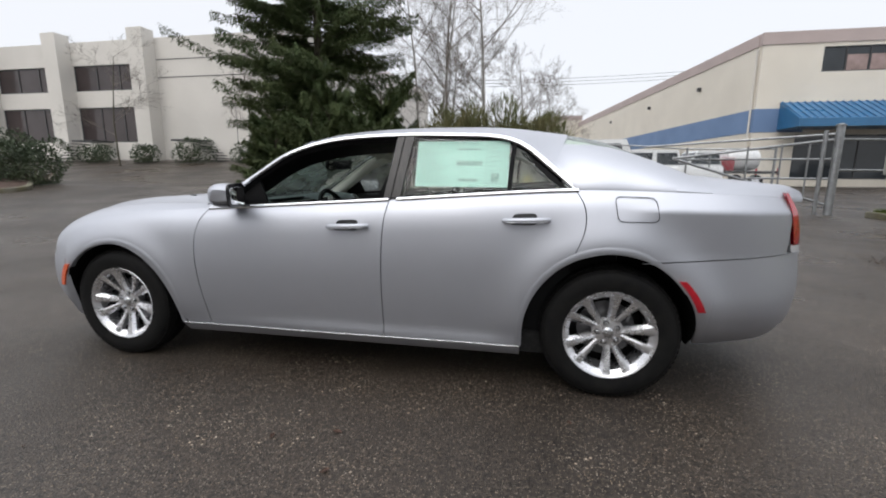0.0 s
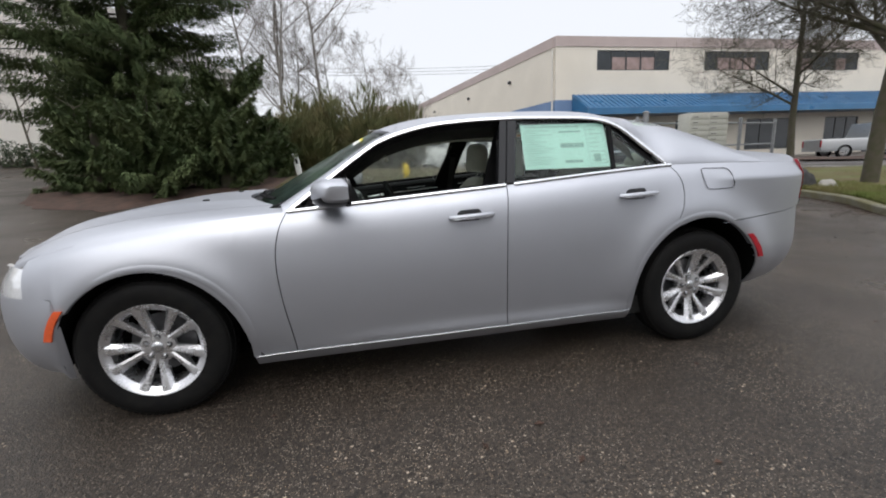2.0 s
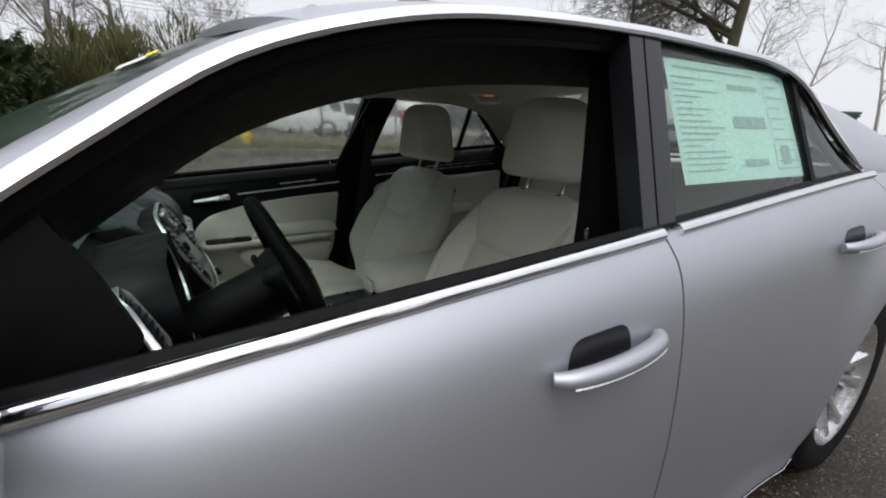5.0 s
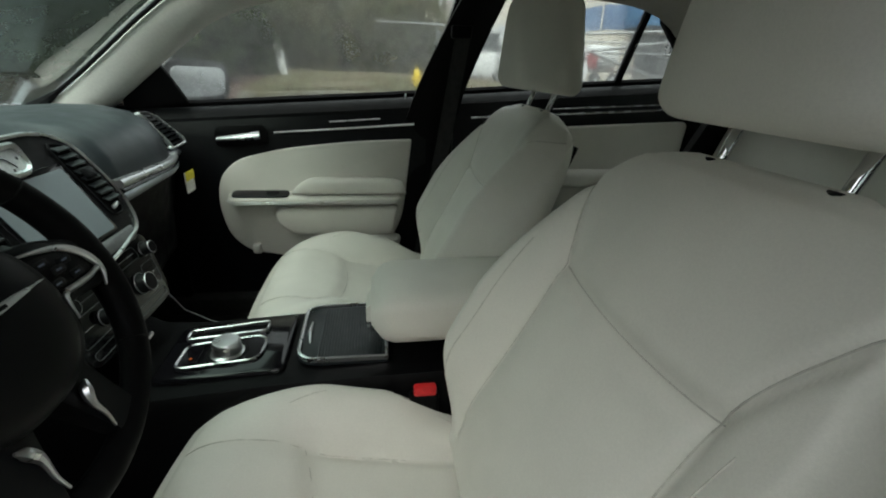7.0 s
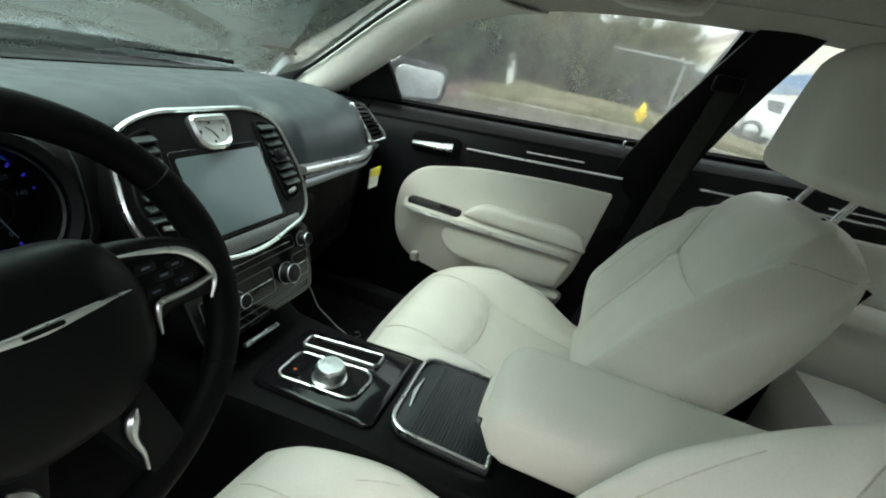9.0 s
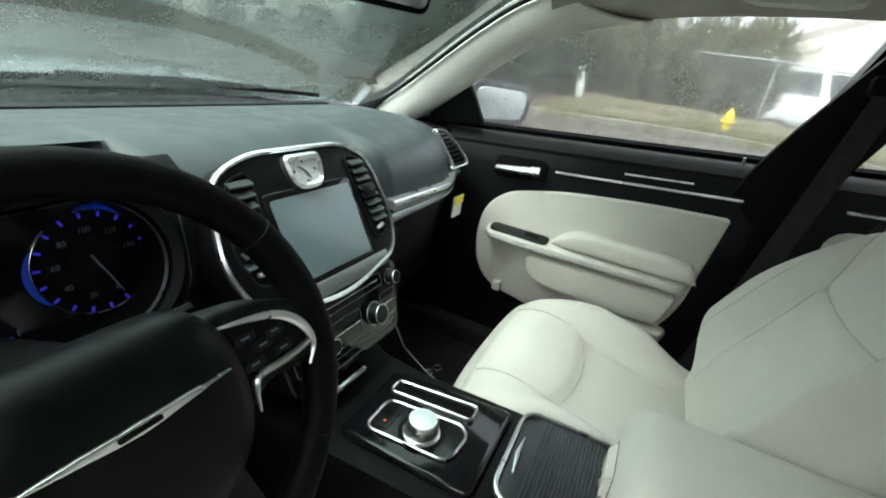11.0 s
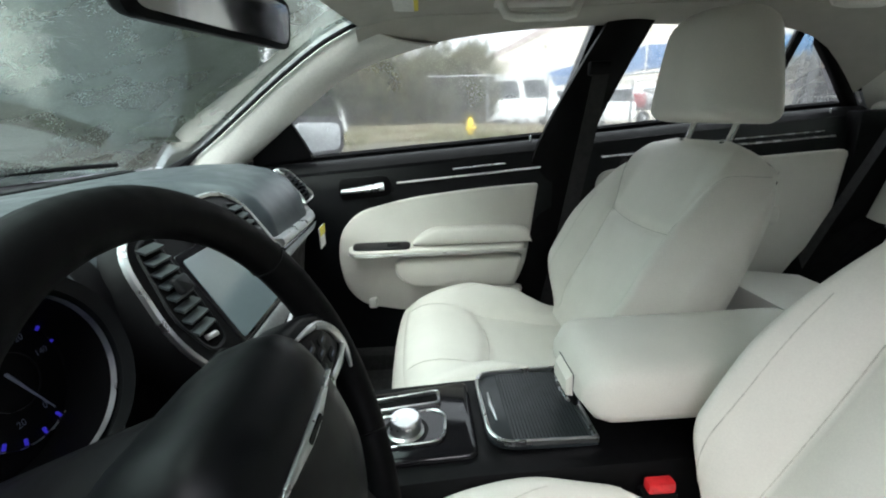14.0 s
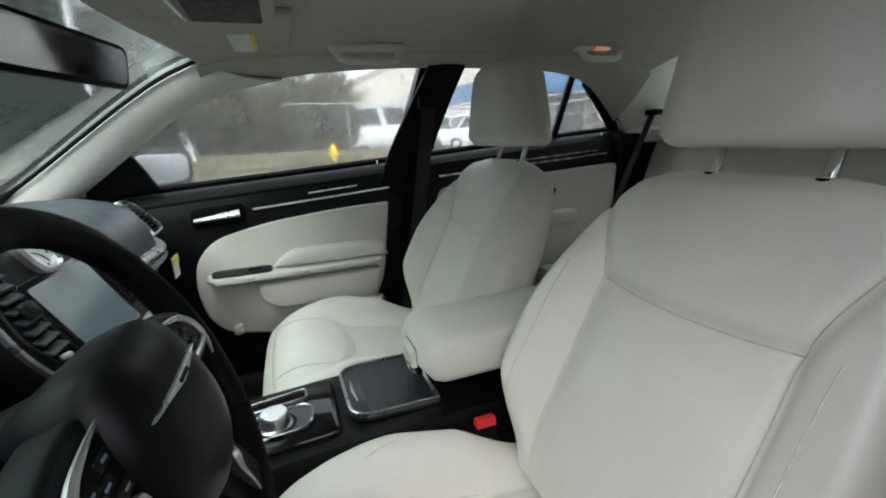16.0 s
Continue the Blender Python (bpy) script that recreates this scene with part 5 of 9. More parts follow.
doors = {}
fender_cols = [-0.50, -0.45, -0.40] + arch_columns(0.03, 0.42, math.pi * 0.86, 0.0, 26) + [0.50, 0.56, 0.61, 0.655]
for side in (-1, 1):
    # front fender
    part("front_fender", flank(side, fender_cols, None, lambda z: gap_a(z) - PANEL, lambda x: max(arch_low(x, sill_z(x)), 0.655 if x < -0.345 else 0)), paint, sedan)
    # doors
    door_cols = span(0.655, 1.79, 24)
    fdoor = part("front_door", flank(side, door_cols, lambda z: gap_a(z) + PANEL, lambda z: gap_b(z) - PANEL, sill_z, rows=40), paint, sedan, "silver front door skin")
    rear_cols = span(1.79, 2.545, 14) + arch_columns(2.98, 0.43, math.pi * 0.999, math.pi * 0.655, 12)
    rdoor = part("rear_door", flank(side, rear_cols, lambda z: gap_b(z) + PANEL, lambda z: min(gap_c(z) - PANEL, 2.9), lambda x: arch_low(x, sill_z(x)), rows=40), paint, sedan, "silver rear door skin")
    doors[side] = (fdoor, rdoor)
    # quarter panel behind the door, up to the shoulder
    q_cols = [2.785] + arch_columns(2.98, 0.43, math.pi * 0.62, 0.12, 20) + [3.44, 3.5, 3.58, 3.66, 3.74, 3.80]

    def q_low(x):
        return max(arch_low(x, 0.0), seam_z(x) + 0.003) if x > 3.12 else arch_low(x, 0.3)
    part("quarter_panel", flank(side, q_cols, lambda z: gap_c(z) + PANEL, None, q_low, rows=30), paint, sedan, smooth=35)
    # bumper's side behind the wheel arch
    b_cols = arch_columns(2.98, 0.43, math.acos(0.142 / 0.43), 0.0, 16) + [3.43, 3.46]
    part("bumper_side", flank(side, b_cols, None, None, lambda x: min(arch_low(x, 0.335), seam_z(x) - 0.004), lambda x: seam_z(x) - 0.003), paint, sedan)
    # sill
    part("sill", flank(side, span(0.452, 2.55, 30), None, None, lambda x: 0.195 + 0.028 * (x - 0.45) / 2.1, lambda x: sill_z(x) - 0.006, rows=5), paint, sedan)
    strip = [(x, side * (side_y(x, sill_z(x)) + 0.004), sill_z(x) - 0.002) for x in span(0.46, 2.545, 30)]
    part("sill_strip", tube(strip, 0.0016, 6), satin, sedan, "thin chrome strip along the sill")
    # door shut dark inner strips behind the gaps
    for g, z0, z1 in ((gap_a, 0.27, 0.97), (gap_b, 0.28, 1.04), (gap_c, 0.76, 1.11)):
        pts = [(g(z), side * (side_y(g(z), z) - 0.016), z) for z in span(z0, z1, 14)]
        part("door_seal", tube(pts, 0.010, 6), rubber, sedan)
    # lips round the wheel arches
    for (cx, rx, rz, cz), foot in zip(ARCHES, ((0.262, 0.30), (0.29, 0.345))):
        arc = [(cx + rx, z) for z in span(foot[0], 0.335, 4)] if cx < 1 else []
        arc += [(cx + rx * math.cos(a), cz + rz * math.sin(a)) for a in (span(0, math.pi * 0.80, 40) if cx < 1 else span(0.62, math.pi, 40))]
        arc += [(cx - rx, z) for z in span(0.335, foot[0], 4)] if cx > 1 else []
        lines = []
        for grow, out_ in ((0.034, -0.001), (0.031, 0.0005), (0.016, 0.0009), (0.003, 0.0011), (-0.003, -0.001), (-0.003, -0.030)):
            row = []
            for i, (x, z) in enumerate(arc):
                far_end = (len(arc) - 1 - i) if cx < 1 else i
                fade = smooth01(0, 12, far_end)
                d = Vector(((x - cx) / rx, max(z - cz, 0) / rz)).normalized()
                g = grow if grow < 0 else grow * (0.15 + 0.85 * fade)
                px, pz = x + d.x * g, z + d.y * g
                row.append((px, side * (side_y(px, pz) + (out_ if out_ < 0 else out_ * (0.2 + 0.8 * fade))), pz))
            lines.append(row)
        part("arch_lip", loft(lines, closed=False), paint, sedan, "raised lip round the wheel arch", smooth=30)
    # wheel housings
    for cx, rx, rz, cz in ARCHES:
        lip, deep = [], []
        for a in span(-0.12, math.pi + 0.12, 26):
            x, z = cx + rx * math.cos(a), cz + rz * math.sin(a)
            lip.append((x, side * (side_y(x, max(z, 0.25)) - 0.006), z))
            deep.append((x, side * 0.62, z + 0.0))
        part("wheel_housing", thicken(loft([lip, deep], closed=False), 0.006, lambda co: Vector((0, 0, 1))), liner_mat, sedan)
        back_ring = [(cx + rx * math.cos(a), side * 0.62, cz + rz * math.sin(a)) for a in span(-0.12, math.pi + 0.12, 26)]
        part("housing_back", loft([back_ring, [(p[0], side * 0.60, p[2]) for p in back_ring]]), liner_mat, sedan)

# bumpers wrap round the ends; one mesh each
def wrap(theta, front):
    e = 2 / 2.6
    s, c = abs(math.sin(theta)) ** e, abs(math.cos(theta)) ** e * (1 if math.cos(theta) >= 0 else -1)
    return ((NOSE_X - NOSE_L * s) if front else (TAIL_X + TAIL_L * s)), -HALF * c


def bumper(front, low, high, t0, t1, prof, n=60, rows=14):
    def fn(u, v):
        th = t0 + (t1 - t0) * u
        x, y = wrap(th, front)
        z = low(x, y) + (high(x, y) - low(x, y)) * v
        ins = prof(z)
        cx = NOSE_X if front else TAIL_X
        away = smooth01(0.05, 0.35, abs(x - cx))
        ys_ = max(side_y(x, z) - max(ins - 0.02, 0) * away, 0.0)
        if abs(y) < 0.5:
            ys_ = min(ys_, abs(y))
        return (cx + (x - cx) * (1 - ins / NOSE_L), math.copysign(ys_, y), z)
    bm = grid(fn, span(0, 1, n), span(0, 1, rows))
    c = Vector((0.8 if front else 2.6, 0, 0.5))
    return thicken(bm, 0.02, lambda co: (Vector((c.x, 0, co.z)) - co).normalized())


REAR_PROFILE = lambda z: curve(z, [(0.2, 0.10), (0.30, 0.048), (0.36, 0.026), (0.415, 0.018), (0.43, 0.008), (0.52, 0.004), (0.65, 0.002), (0.80, 0.018), (0.84, 0.02)])
FRONT_PROFILE = lambda z: curve(z, [(0.18, 0.06), (0.26, 0.016), (0.4, 0.010), (0.6, 0.006), (0.72, 0.02), (0.80, 0.045)])


def rear_low(x, y):
    return max(0.338 + 0.012 * smooth01(3.41, 3.80, x) + 0.02 * smooth01(3.8, 4.0, x), 0)


part("rear_bumper", bumper(False, rear_low, lambda x, y: min(seam_z(x), 0.825) - 0.003, 0.066, math.pi - 0.066, REAR_PROFILE, 72, 34), paint, sedan)
part("front_bumper", bumper(True, lambda x, y: max(0.24, arch_low(x, 0.0)), lambda x, y: 0.649 + 0.06 * smooth01(-0.3, -0.8, x), 0.20, math.pi - 0.20, FRONT_PROFILE), paint, sedan)
# upper nose with the lamps' openings, over the bumper
part("nose_panel", bumper(True, lambda x, y: 0.665 + 0.06 * smooth01(-0.3, -0.8, x), lambda x, y: 0.80 + 0.02 * smooth01(-0.5, -0.85, x), 0.74, math.pi - 0.74, lambda z: curve(z, [(0.66, 0.02), (0.75, 0.035), (0.82, 0.08)])), paint, sedan)
part("tail_panel", bumper(False, lambda x, y: 0.822, lambda x, y: 1.085 + 0.04 * smooth01(3.8, 4.05, x), 0.80, math.pi - 0.80, lambda z: curve(z, [(0.82, 0.03), (0.95, 0.05), (1.12, 0.11)])), paint, sedan)

for side in (-1, 1):
    # tail lamp, a tall narrow lens on the corner
    def lamp_fn(u, v):
        z = 0.868 + (1.118 - 0.868) * v
        x = 3.762 + (0.016 + 0.030 * math.sin(math.pi * min(1 - v, 0.8) / 1.6)) * u + 0.074 * (1 - v)
        y = side_y(x, min(z, 1.05)) + 0.006 - 0.03 * max(0, z - 1.06) / 0.06
        return (x, side * y, z)
    part("tail_lamp", thicken(grid(lamp_fn, span(0, 1, 6), span(0, 1, 10)), 0.03, inner), red_lens, sedan, "tall red tail lamp lens")

    def lamp_low(u, v):
        z = 0.832 + 0.034 * v
        x = 3.812 + 0.070 * u + 0.010 * (1 - v)
        return (x, side * (side_y(x, z) + 0.006), z)
    part("reverse_lens", thicken(grid(lamp_low, span(0, 1, 4), span(0, 1, 3)), 0.02, inner), lamp_lens, sedan, "clear lens below the tail lamp")

    # side markers
    def marker(u, v, x0, dx, z0, z1, lean):
        z = z0 + (z1 - z0) * v
        x = x0 + dx * u + lean * (1 - v) ** 1.3
        if x0 > 0:
            x = 2.985 + 0.43 * math.sqrt(1 - ((z - 0.368) / 0.450) ** 2) + 0.010 + dx * u
        if x0 < 0:
            x = 0.03 - 0.42 * math.sqrt(1 - ((z - 0.348) / 0.405) ** 2) - 0.050 + dx * u
        return (x, side * (side_y(x, z) + 0.007), z)
    part("rear_marker", thicken(grid(lambda u, v: marker(u, v, 3.318, 0.036, 0.545, 0.695, 0.062), span(0, 1, 4), span(0, 1, 8)), 0.012, inner), red_lens, sedan, "red side marker lens")
    part("front_marker", thicken(grid(lambda u, v: marker(u, v, -0.405, 0.038, 0.46, 0.605, 0), span(0, 1, 4), span(0, 1, 8)), 0.012, inner), amber_lens, sedan, "amber side marker lens")

    # headlamp sliver on the nose's corner
    def head(u, v):
        th = 0.395 + 0.36 * u
        x, y = wrap(th, True)
        z = 0.655 + 0.125 * v
        return (x + 0.010, side * (side_y(x, z) + 0.003), z)
    part("headlamp", thicken(grid(head, span(0, 1, 8), span(0, 1, 6)), 0.03, inner), lamp_lens, sedan, "clear headlamp lens")

    # fuel flap on the left flank only
    if side < 0:
        pts = rounded([(2.985, 1.092), (3.172, 1.088), (3.186, 0.974), (3.0, 0.972)], 0.03, 5)
        bm = bmesh.new()
        rim = [(u, side * (side_y(u, v) + 0.005), v) for u, v in pts]
        add_tube(bm, rim, 0.0018, 5, closed=True)
        part("fuel_flap", bm, rubber, sedan, "thin dark gap round the fuel flap")

# bonnet and fender tops: one sheet from shoulder to shoulder, split at the bonnet's edges
def cowl_x(y):
    return 0.36 + 0.30 * (abs(y) / 0.78) ** 2.2


def crown(x):
    return curve(x, [(-0.86, 0.78), (-0.62, 0.872), (-0.45, 0.945), (-0.29, 0.985), (0.03, 1.022), (0.40, 1.028), (0.66, 1.018)])


def hood_z(x, y):
    w = max(side_y(x, shoulder(x)), 0.2)
    t = min(abs(y) / w, 1)
    z = shoulder(x) + (crown(x) - shoulder(x)) * (1 - t ** 3.2) ** 0.72
    return z + 0.010 * math.exp(-((abs(y) - 0.50) / 0.05) ** 2) * smooth01(-0.8, -0.4, x) * (1 - smooth01(0.3, 0.5, x))


def hood_fn(u, v):
    y = -0.70 + 1.40 * v
    x0, x1 = -0.80 + 0.22 * (abs(y) / 0.7) ** 3, cowl_x(y)
    x = x0 + (x1 - x0) * u
    return (x, y, hood_z(x, y))


down = lambda co: Vector((0, 0, -1))
hood = part("bonnet", thicken(grid(hood_fn, span(0, 1, 36), span(0, 1, 41)), 0.02, down), paint, sedan)
for y in (-0.40, 0.40):
    bm = bmesh.new()
    add_box(bm, (0.16, y - 0.016, hood_z(0.17, y) - 0.004), (0.19, y + 0.016, hood_z(0.17, y) + 0.008), 0.004)
    part("washer_nozzle", bm, hard_black, hood)
for side in (-1, 1):
    def top_fn(u, v):
        # from the shoulder to the bonnet's edge
        x0, x1 = -0.60, 0.672
        x = x0 + (x1 - x0) * u
        w = side_y(x, shoulder(x))
        y = w + (0.706 - w) * v
        if w < 0.72:
            y = w - 0.01 * v
        return (x, side * y, hood_z(x, y))
    part("fender_top", thicken(grid(top_fn, span(0, 1, 30), span(0, 1, 9)), 0.015, down), paint, sedan)

# cowl panel and wipers between the bonnet and the windscreen
part("cowl_panel", thicken(grid(lambda u, v: ((cowl_x(-0.70 + 1.4 * v) - 0.03) + 0.20 * u, -0.70 + 1.4 * v, 0.992 - 0.012 * u + 0.014 * (1 - ((v - 0.5) * 2) ** 2)), span(0, 1, 5), span(0, 1, 25)), 0.02, down), hard_black, sedan, "black plastic cowl")
for y0, y1 in ((-0.60, 0.02), (0.0, 0.56)):
    pts = [(cowl_x(y) + 0.085, y, 1.024 + 0.012 * (1 - (y / 0.7) ** 2)) for y in span(y0, y1, 10)]
    part("wiper_blade", tube(pts, 0.006, 6), rubber, sedan)
    part("wiper_arm", tube([(p[0] - 0.03, p[1], p[2] + 0.002) for p in pts[:7]] + [pts[7]], 0.007, 6), hard_black, sedan)

# outline of the side windows, roof and glass
DLO = [(0.669, 0.972, 0.850), (0.70, 0.998, 0.842), (0.866, 1.117, 0.804), (1.0, 1.212, 0.772), (1.151, 1.307, 0.742), (1.341, 1.369, 0.722), (1.533, 1.399, 0.712), (1.856, 1.415, 0.708),
       (2.186, 1.411, 0.712), (2.35, 1.404, 0.717), (2.46, 1.385, 0.724), (2.549, 1.345, 0.738), (2.673, 1.245, 0.772), (2.81, 1.124, 0.828)]
DZ = [(a, b) for a, b, c in DLO]
DY = [(a, c) for a, b, c in DLO]
ROOF = [(0.50, 1.02), (0.8, 1.19), (1.12, 1.378), (1.25, 1.425), (1.41, 1.458), (1.686, 1.482), (2.04, 1.492), (2.4, 1.487), (2.69, 1.460), (2.96, 1.402), (3.16, 1.318), (3.42, 1.20)]


def rail_line(x):
    """Half width and height of the roof's outer edge, down the rear pillar to the shoulder."""
    k = smooth01(2.66, 2.90, x)
    y, z = curve(x, DY), curve(x, DZ)
    return y + (side_y(x, shoulder(x)) - y) * k, z + (shoulder(x) - z) * k


def roof_z(x, y):
    """Height of the roof and of both screens over the plan."""
    zc, (w, zd) = curve(x, ROOF), rail_line(x)
    t = min(abs(y) / (w + 0.004), 1)
    return zd + (zc - zd) * (1 - t ** (2.6 + 3.0 * smooth01(2.55, 3.35, x))) ** 0.8


def front_edge(y):
    return 1.135 + 0.10 * (abs(y) / 0.6) ** 2


def rear_edge(y):
    return 2.80 - 0.10 * (abs(y) / 0.56) ** 2


def roof_fn(u, v):
    w0 = 0.73
    s = -1 + 2 * v
    yg = s * 0.60
    x0, x1 = front_edge(yg), rear_edge(yg)
    x = x0 + (x1 - x0) * u
    w = rail_line(x)[0]
    s2 = math.copysign(abs(s) ** 0.85, s)
    y = s2 * w
    return (x, y, roof_z(x, y))


part("roof", thicken(grid(roof_fn, span(0, 1, 40), span(0, 1, 41)), 0.015, down), paint, sedan)


def shield_edge(x):
    return 0.772 - 0.165 * smooth01(0.62, 1.26, x)


def shield_z(x, y):
    """The windscreen's surface."""
    base = curve(x, [(0.40, 0.985), (0.50, 1.045), (0.70, 1.160), (0.9, 1.268), (1.10, 1.368), (1.16, 1.394), (1.26, 1.43)])
    return base - 0.115 * (abs(y) / 0.75) ** 2.4


def shield_base(y):
    return 0.485 + 0.205 * (abs(y) / 0.75) ** 2


def shield_fn(u, v):
    s = -1 + 2 * v
    x0, x1 = shield_base(s * 0.75), front_edge(s * 0.6) + 0.004
    x = x0 + (x1 - x0) * u
    y = s * shield_edge(x)
    return (x, y, shield_z(x, y) + 0.002)


windscreen = part("windscreen", grid(shield_fn, span(-0.11, 1, 22), span(0, 1, 31)), shield_glass, sedan, "greenish windscreen speckled with rain")
windscreen.visible_shadow = False


def pillar_strip(edge_out, edge_in, n, bulge, t=0.02, wide=0.02):
    def fn(u, v):
        a, b = Vector(edge_out(u)), Vector(edge_in(u))
        p = a + (b - a) * v
        nrm = Vector((0, math.copysign(0.55, a.y), 0.8))
        k = min(1.0, (b - a).length / wide)
        return p + nrm * bulge * k * math.sin(math.pi * v)
    bm = grid(fn, span(0, 1, n), span(0, 1, 7))
    return thicken(bm, t, lambda co: Vector((0, -0.5 if co.y > 0 else 0.5, -0.8)))


for side in (-1, 1):
    def a_out(u):
        x = 0.655 + (1.26 - 0.655) * u
        return (x, side * (curve(x, DY) + 0.0), curve(x, DZ) + 0.002)

    def a_in(u):
        x = 0.655 + (1.26 - 0.655) * u
        y = side * (shield_edge(min(x - 0.02, 1.24)) - 0.006)
        return (x - 0.02 * (1 - u), y, shield_z(x - 0.02 * (1 - u), y) + 0.006 if u < 0.98 else roof_z(x, y))
    part("front_pillar", pillar_strip(a_out, a_in, 26, 0.012), paint, sedan, "silver front pillar")

    def pillar_fn(u, v):
        x = 2.680 + 0.046 * v + (0.745 - 0.046 * v) * u
        w = rail_line(x)[0]
        y = w + (0.583 + 0.056 * u - w) * v
        return (x, side * y, roof_z(x, y) - 0.0012)
    part("rear_pillar", thicken(grid(pillar_fn, span(0, 1, 50), [1 - (1 - q) ** 1.6 for q in span(0, 1, 17)][::1]), 0.015, down), paint, sedan, "silver rear pillar")

    def deck_side(u, v):
        x = 3.40 + (3.90 - 3.40) * u
        a = Vector((min(x, 3.98), side * max(side_y(x, shoulder(x)), 0.45), shoulder(x)))
        b = Vector((x, side * 0.60 if side_y(x, 1.0) > 0.62 else side * 0.44, 1.196 - 0.05 * u - 0.025 * smooth01(0.9, 1, u)))
        p = a + (b - a) * v
        return p + Vector((0, side * 0.35, 0.8)) * 0.020 * math.sin(math.pi * v)
    part("deck_side", thicken(grid(deck_side, span(0, 1, 18), span(0, 1, 7)), 0.02, down), paint, sedan)

    # chrome round the side windows
    top_line = [(x, side * (curve(x, DY) + 0.006), curve(x, DZ) - 0.004) for x in span(0.68, 2.80, 60)]
    part("window_trim", tube(top_line, [0.012 + 0.006 * smooth01(2.3, 2.7, x[0]) - 0.003 * smooth01(2.7, 2.8, x[0]) for x in top_line], 8, flat=0.6), chrome, sedan, "chrome strip over the side windows")
    belt = [(x, side * (side_y(x, shoulder(x)) + 0.004), shoulder(x) + 0.001) for x in span(0.675, 2.81, 50)]
    for a, b in ((0, 27), (27, 50)):
        part("belt_trim", tube([(p[0] + (0.004 if a else 0), p[1], p[2]) for p in belt[a:b]], 0.0115, 10, flat=0.75), chrome, sedan, "chrome strip below the side windows")

# rear screen and boot
def backlight(u, v):
    s = -1 + 2 * v
    x0, x1 = rear_edge(s * 0.56) - 0.004, 3.44 - 0.06 * s * s
    x = x0 + (x1 - x0) * u
    y = s * (0.585 + 0.06 * u)
    return (x, y, roof_z(x, y) - 0.004)


part("rear_window", grid(backlight, span(0, 1, 14), span(0, 1, 25)), rear_glass, sedan, "tinted rear window")


def lid(u, v):
    s = -1 + 2 * v
    x = 3.41 - 0.05 * s * s + (3.885 - 0.10 * s * s - 3.36) * u
    return (x, s * 0.64, 1.204 - 0.050 * u ** 1.3 - 0.014 * abs(s) ** 3 - 0.03 * smooth01(0.93, 1.0, u))


part("boot_lid", thicken(grid(lid, span(0, 1, 18), span(0, 1, 25)), 0.03, down), paint, sedan)

# window panes, pillars between them and seals
def glass_y(x, z):
    """The side glass leans in from the belt to the roof."""
    zb = shoulder(x)
    yb = side_y(x, zb) - 0.018
    t = (z - zb) / max(1.405 - zb, 0.05)
    return yb + (0.705 - yb) * t


def pane(side, xa, xb, n=18):
    def fn(u, v):
        za = shoulder((xa(0) + (xb(0) - xa(0)) * u))
        x = xa(v) + (xb(v) - xa(v)) * u
        zt = curve(x, DZ) - 0.010
        z = za + (max(zt, za + 0.002) - za) * v
        return (x, side * glass_y(x, z), z)
    return grid(fn, span(0, 1, n), span(0, 1, 10))


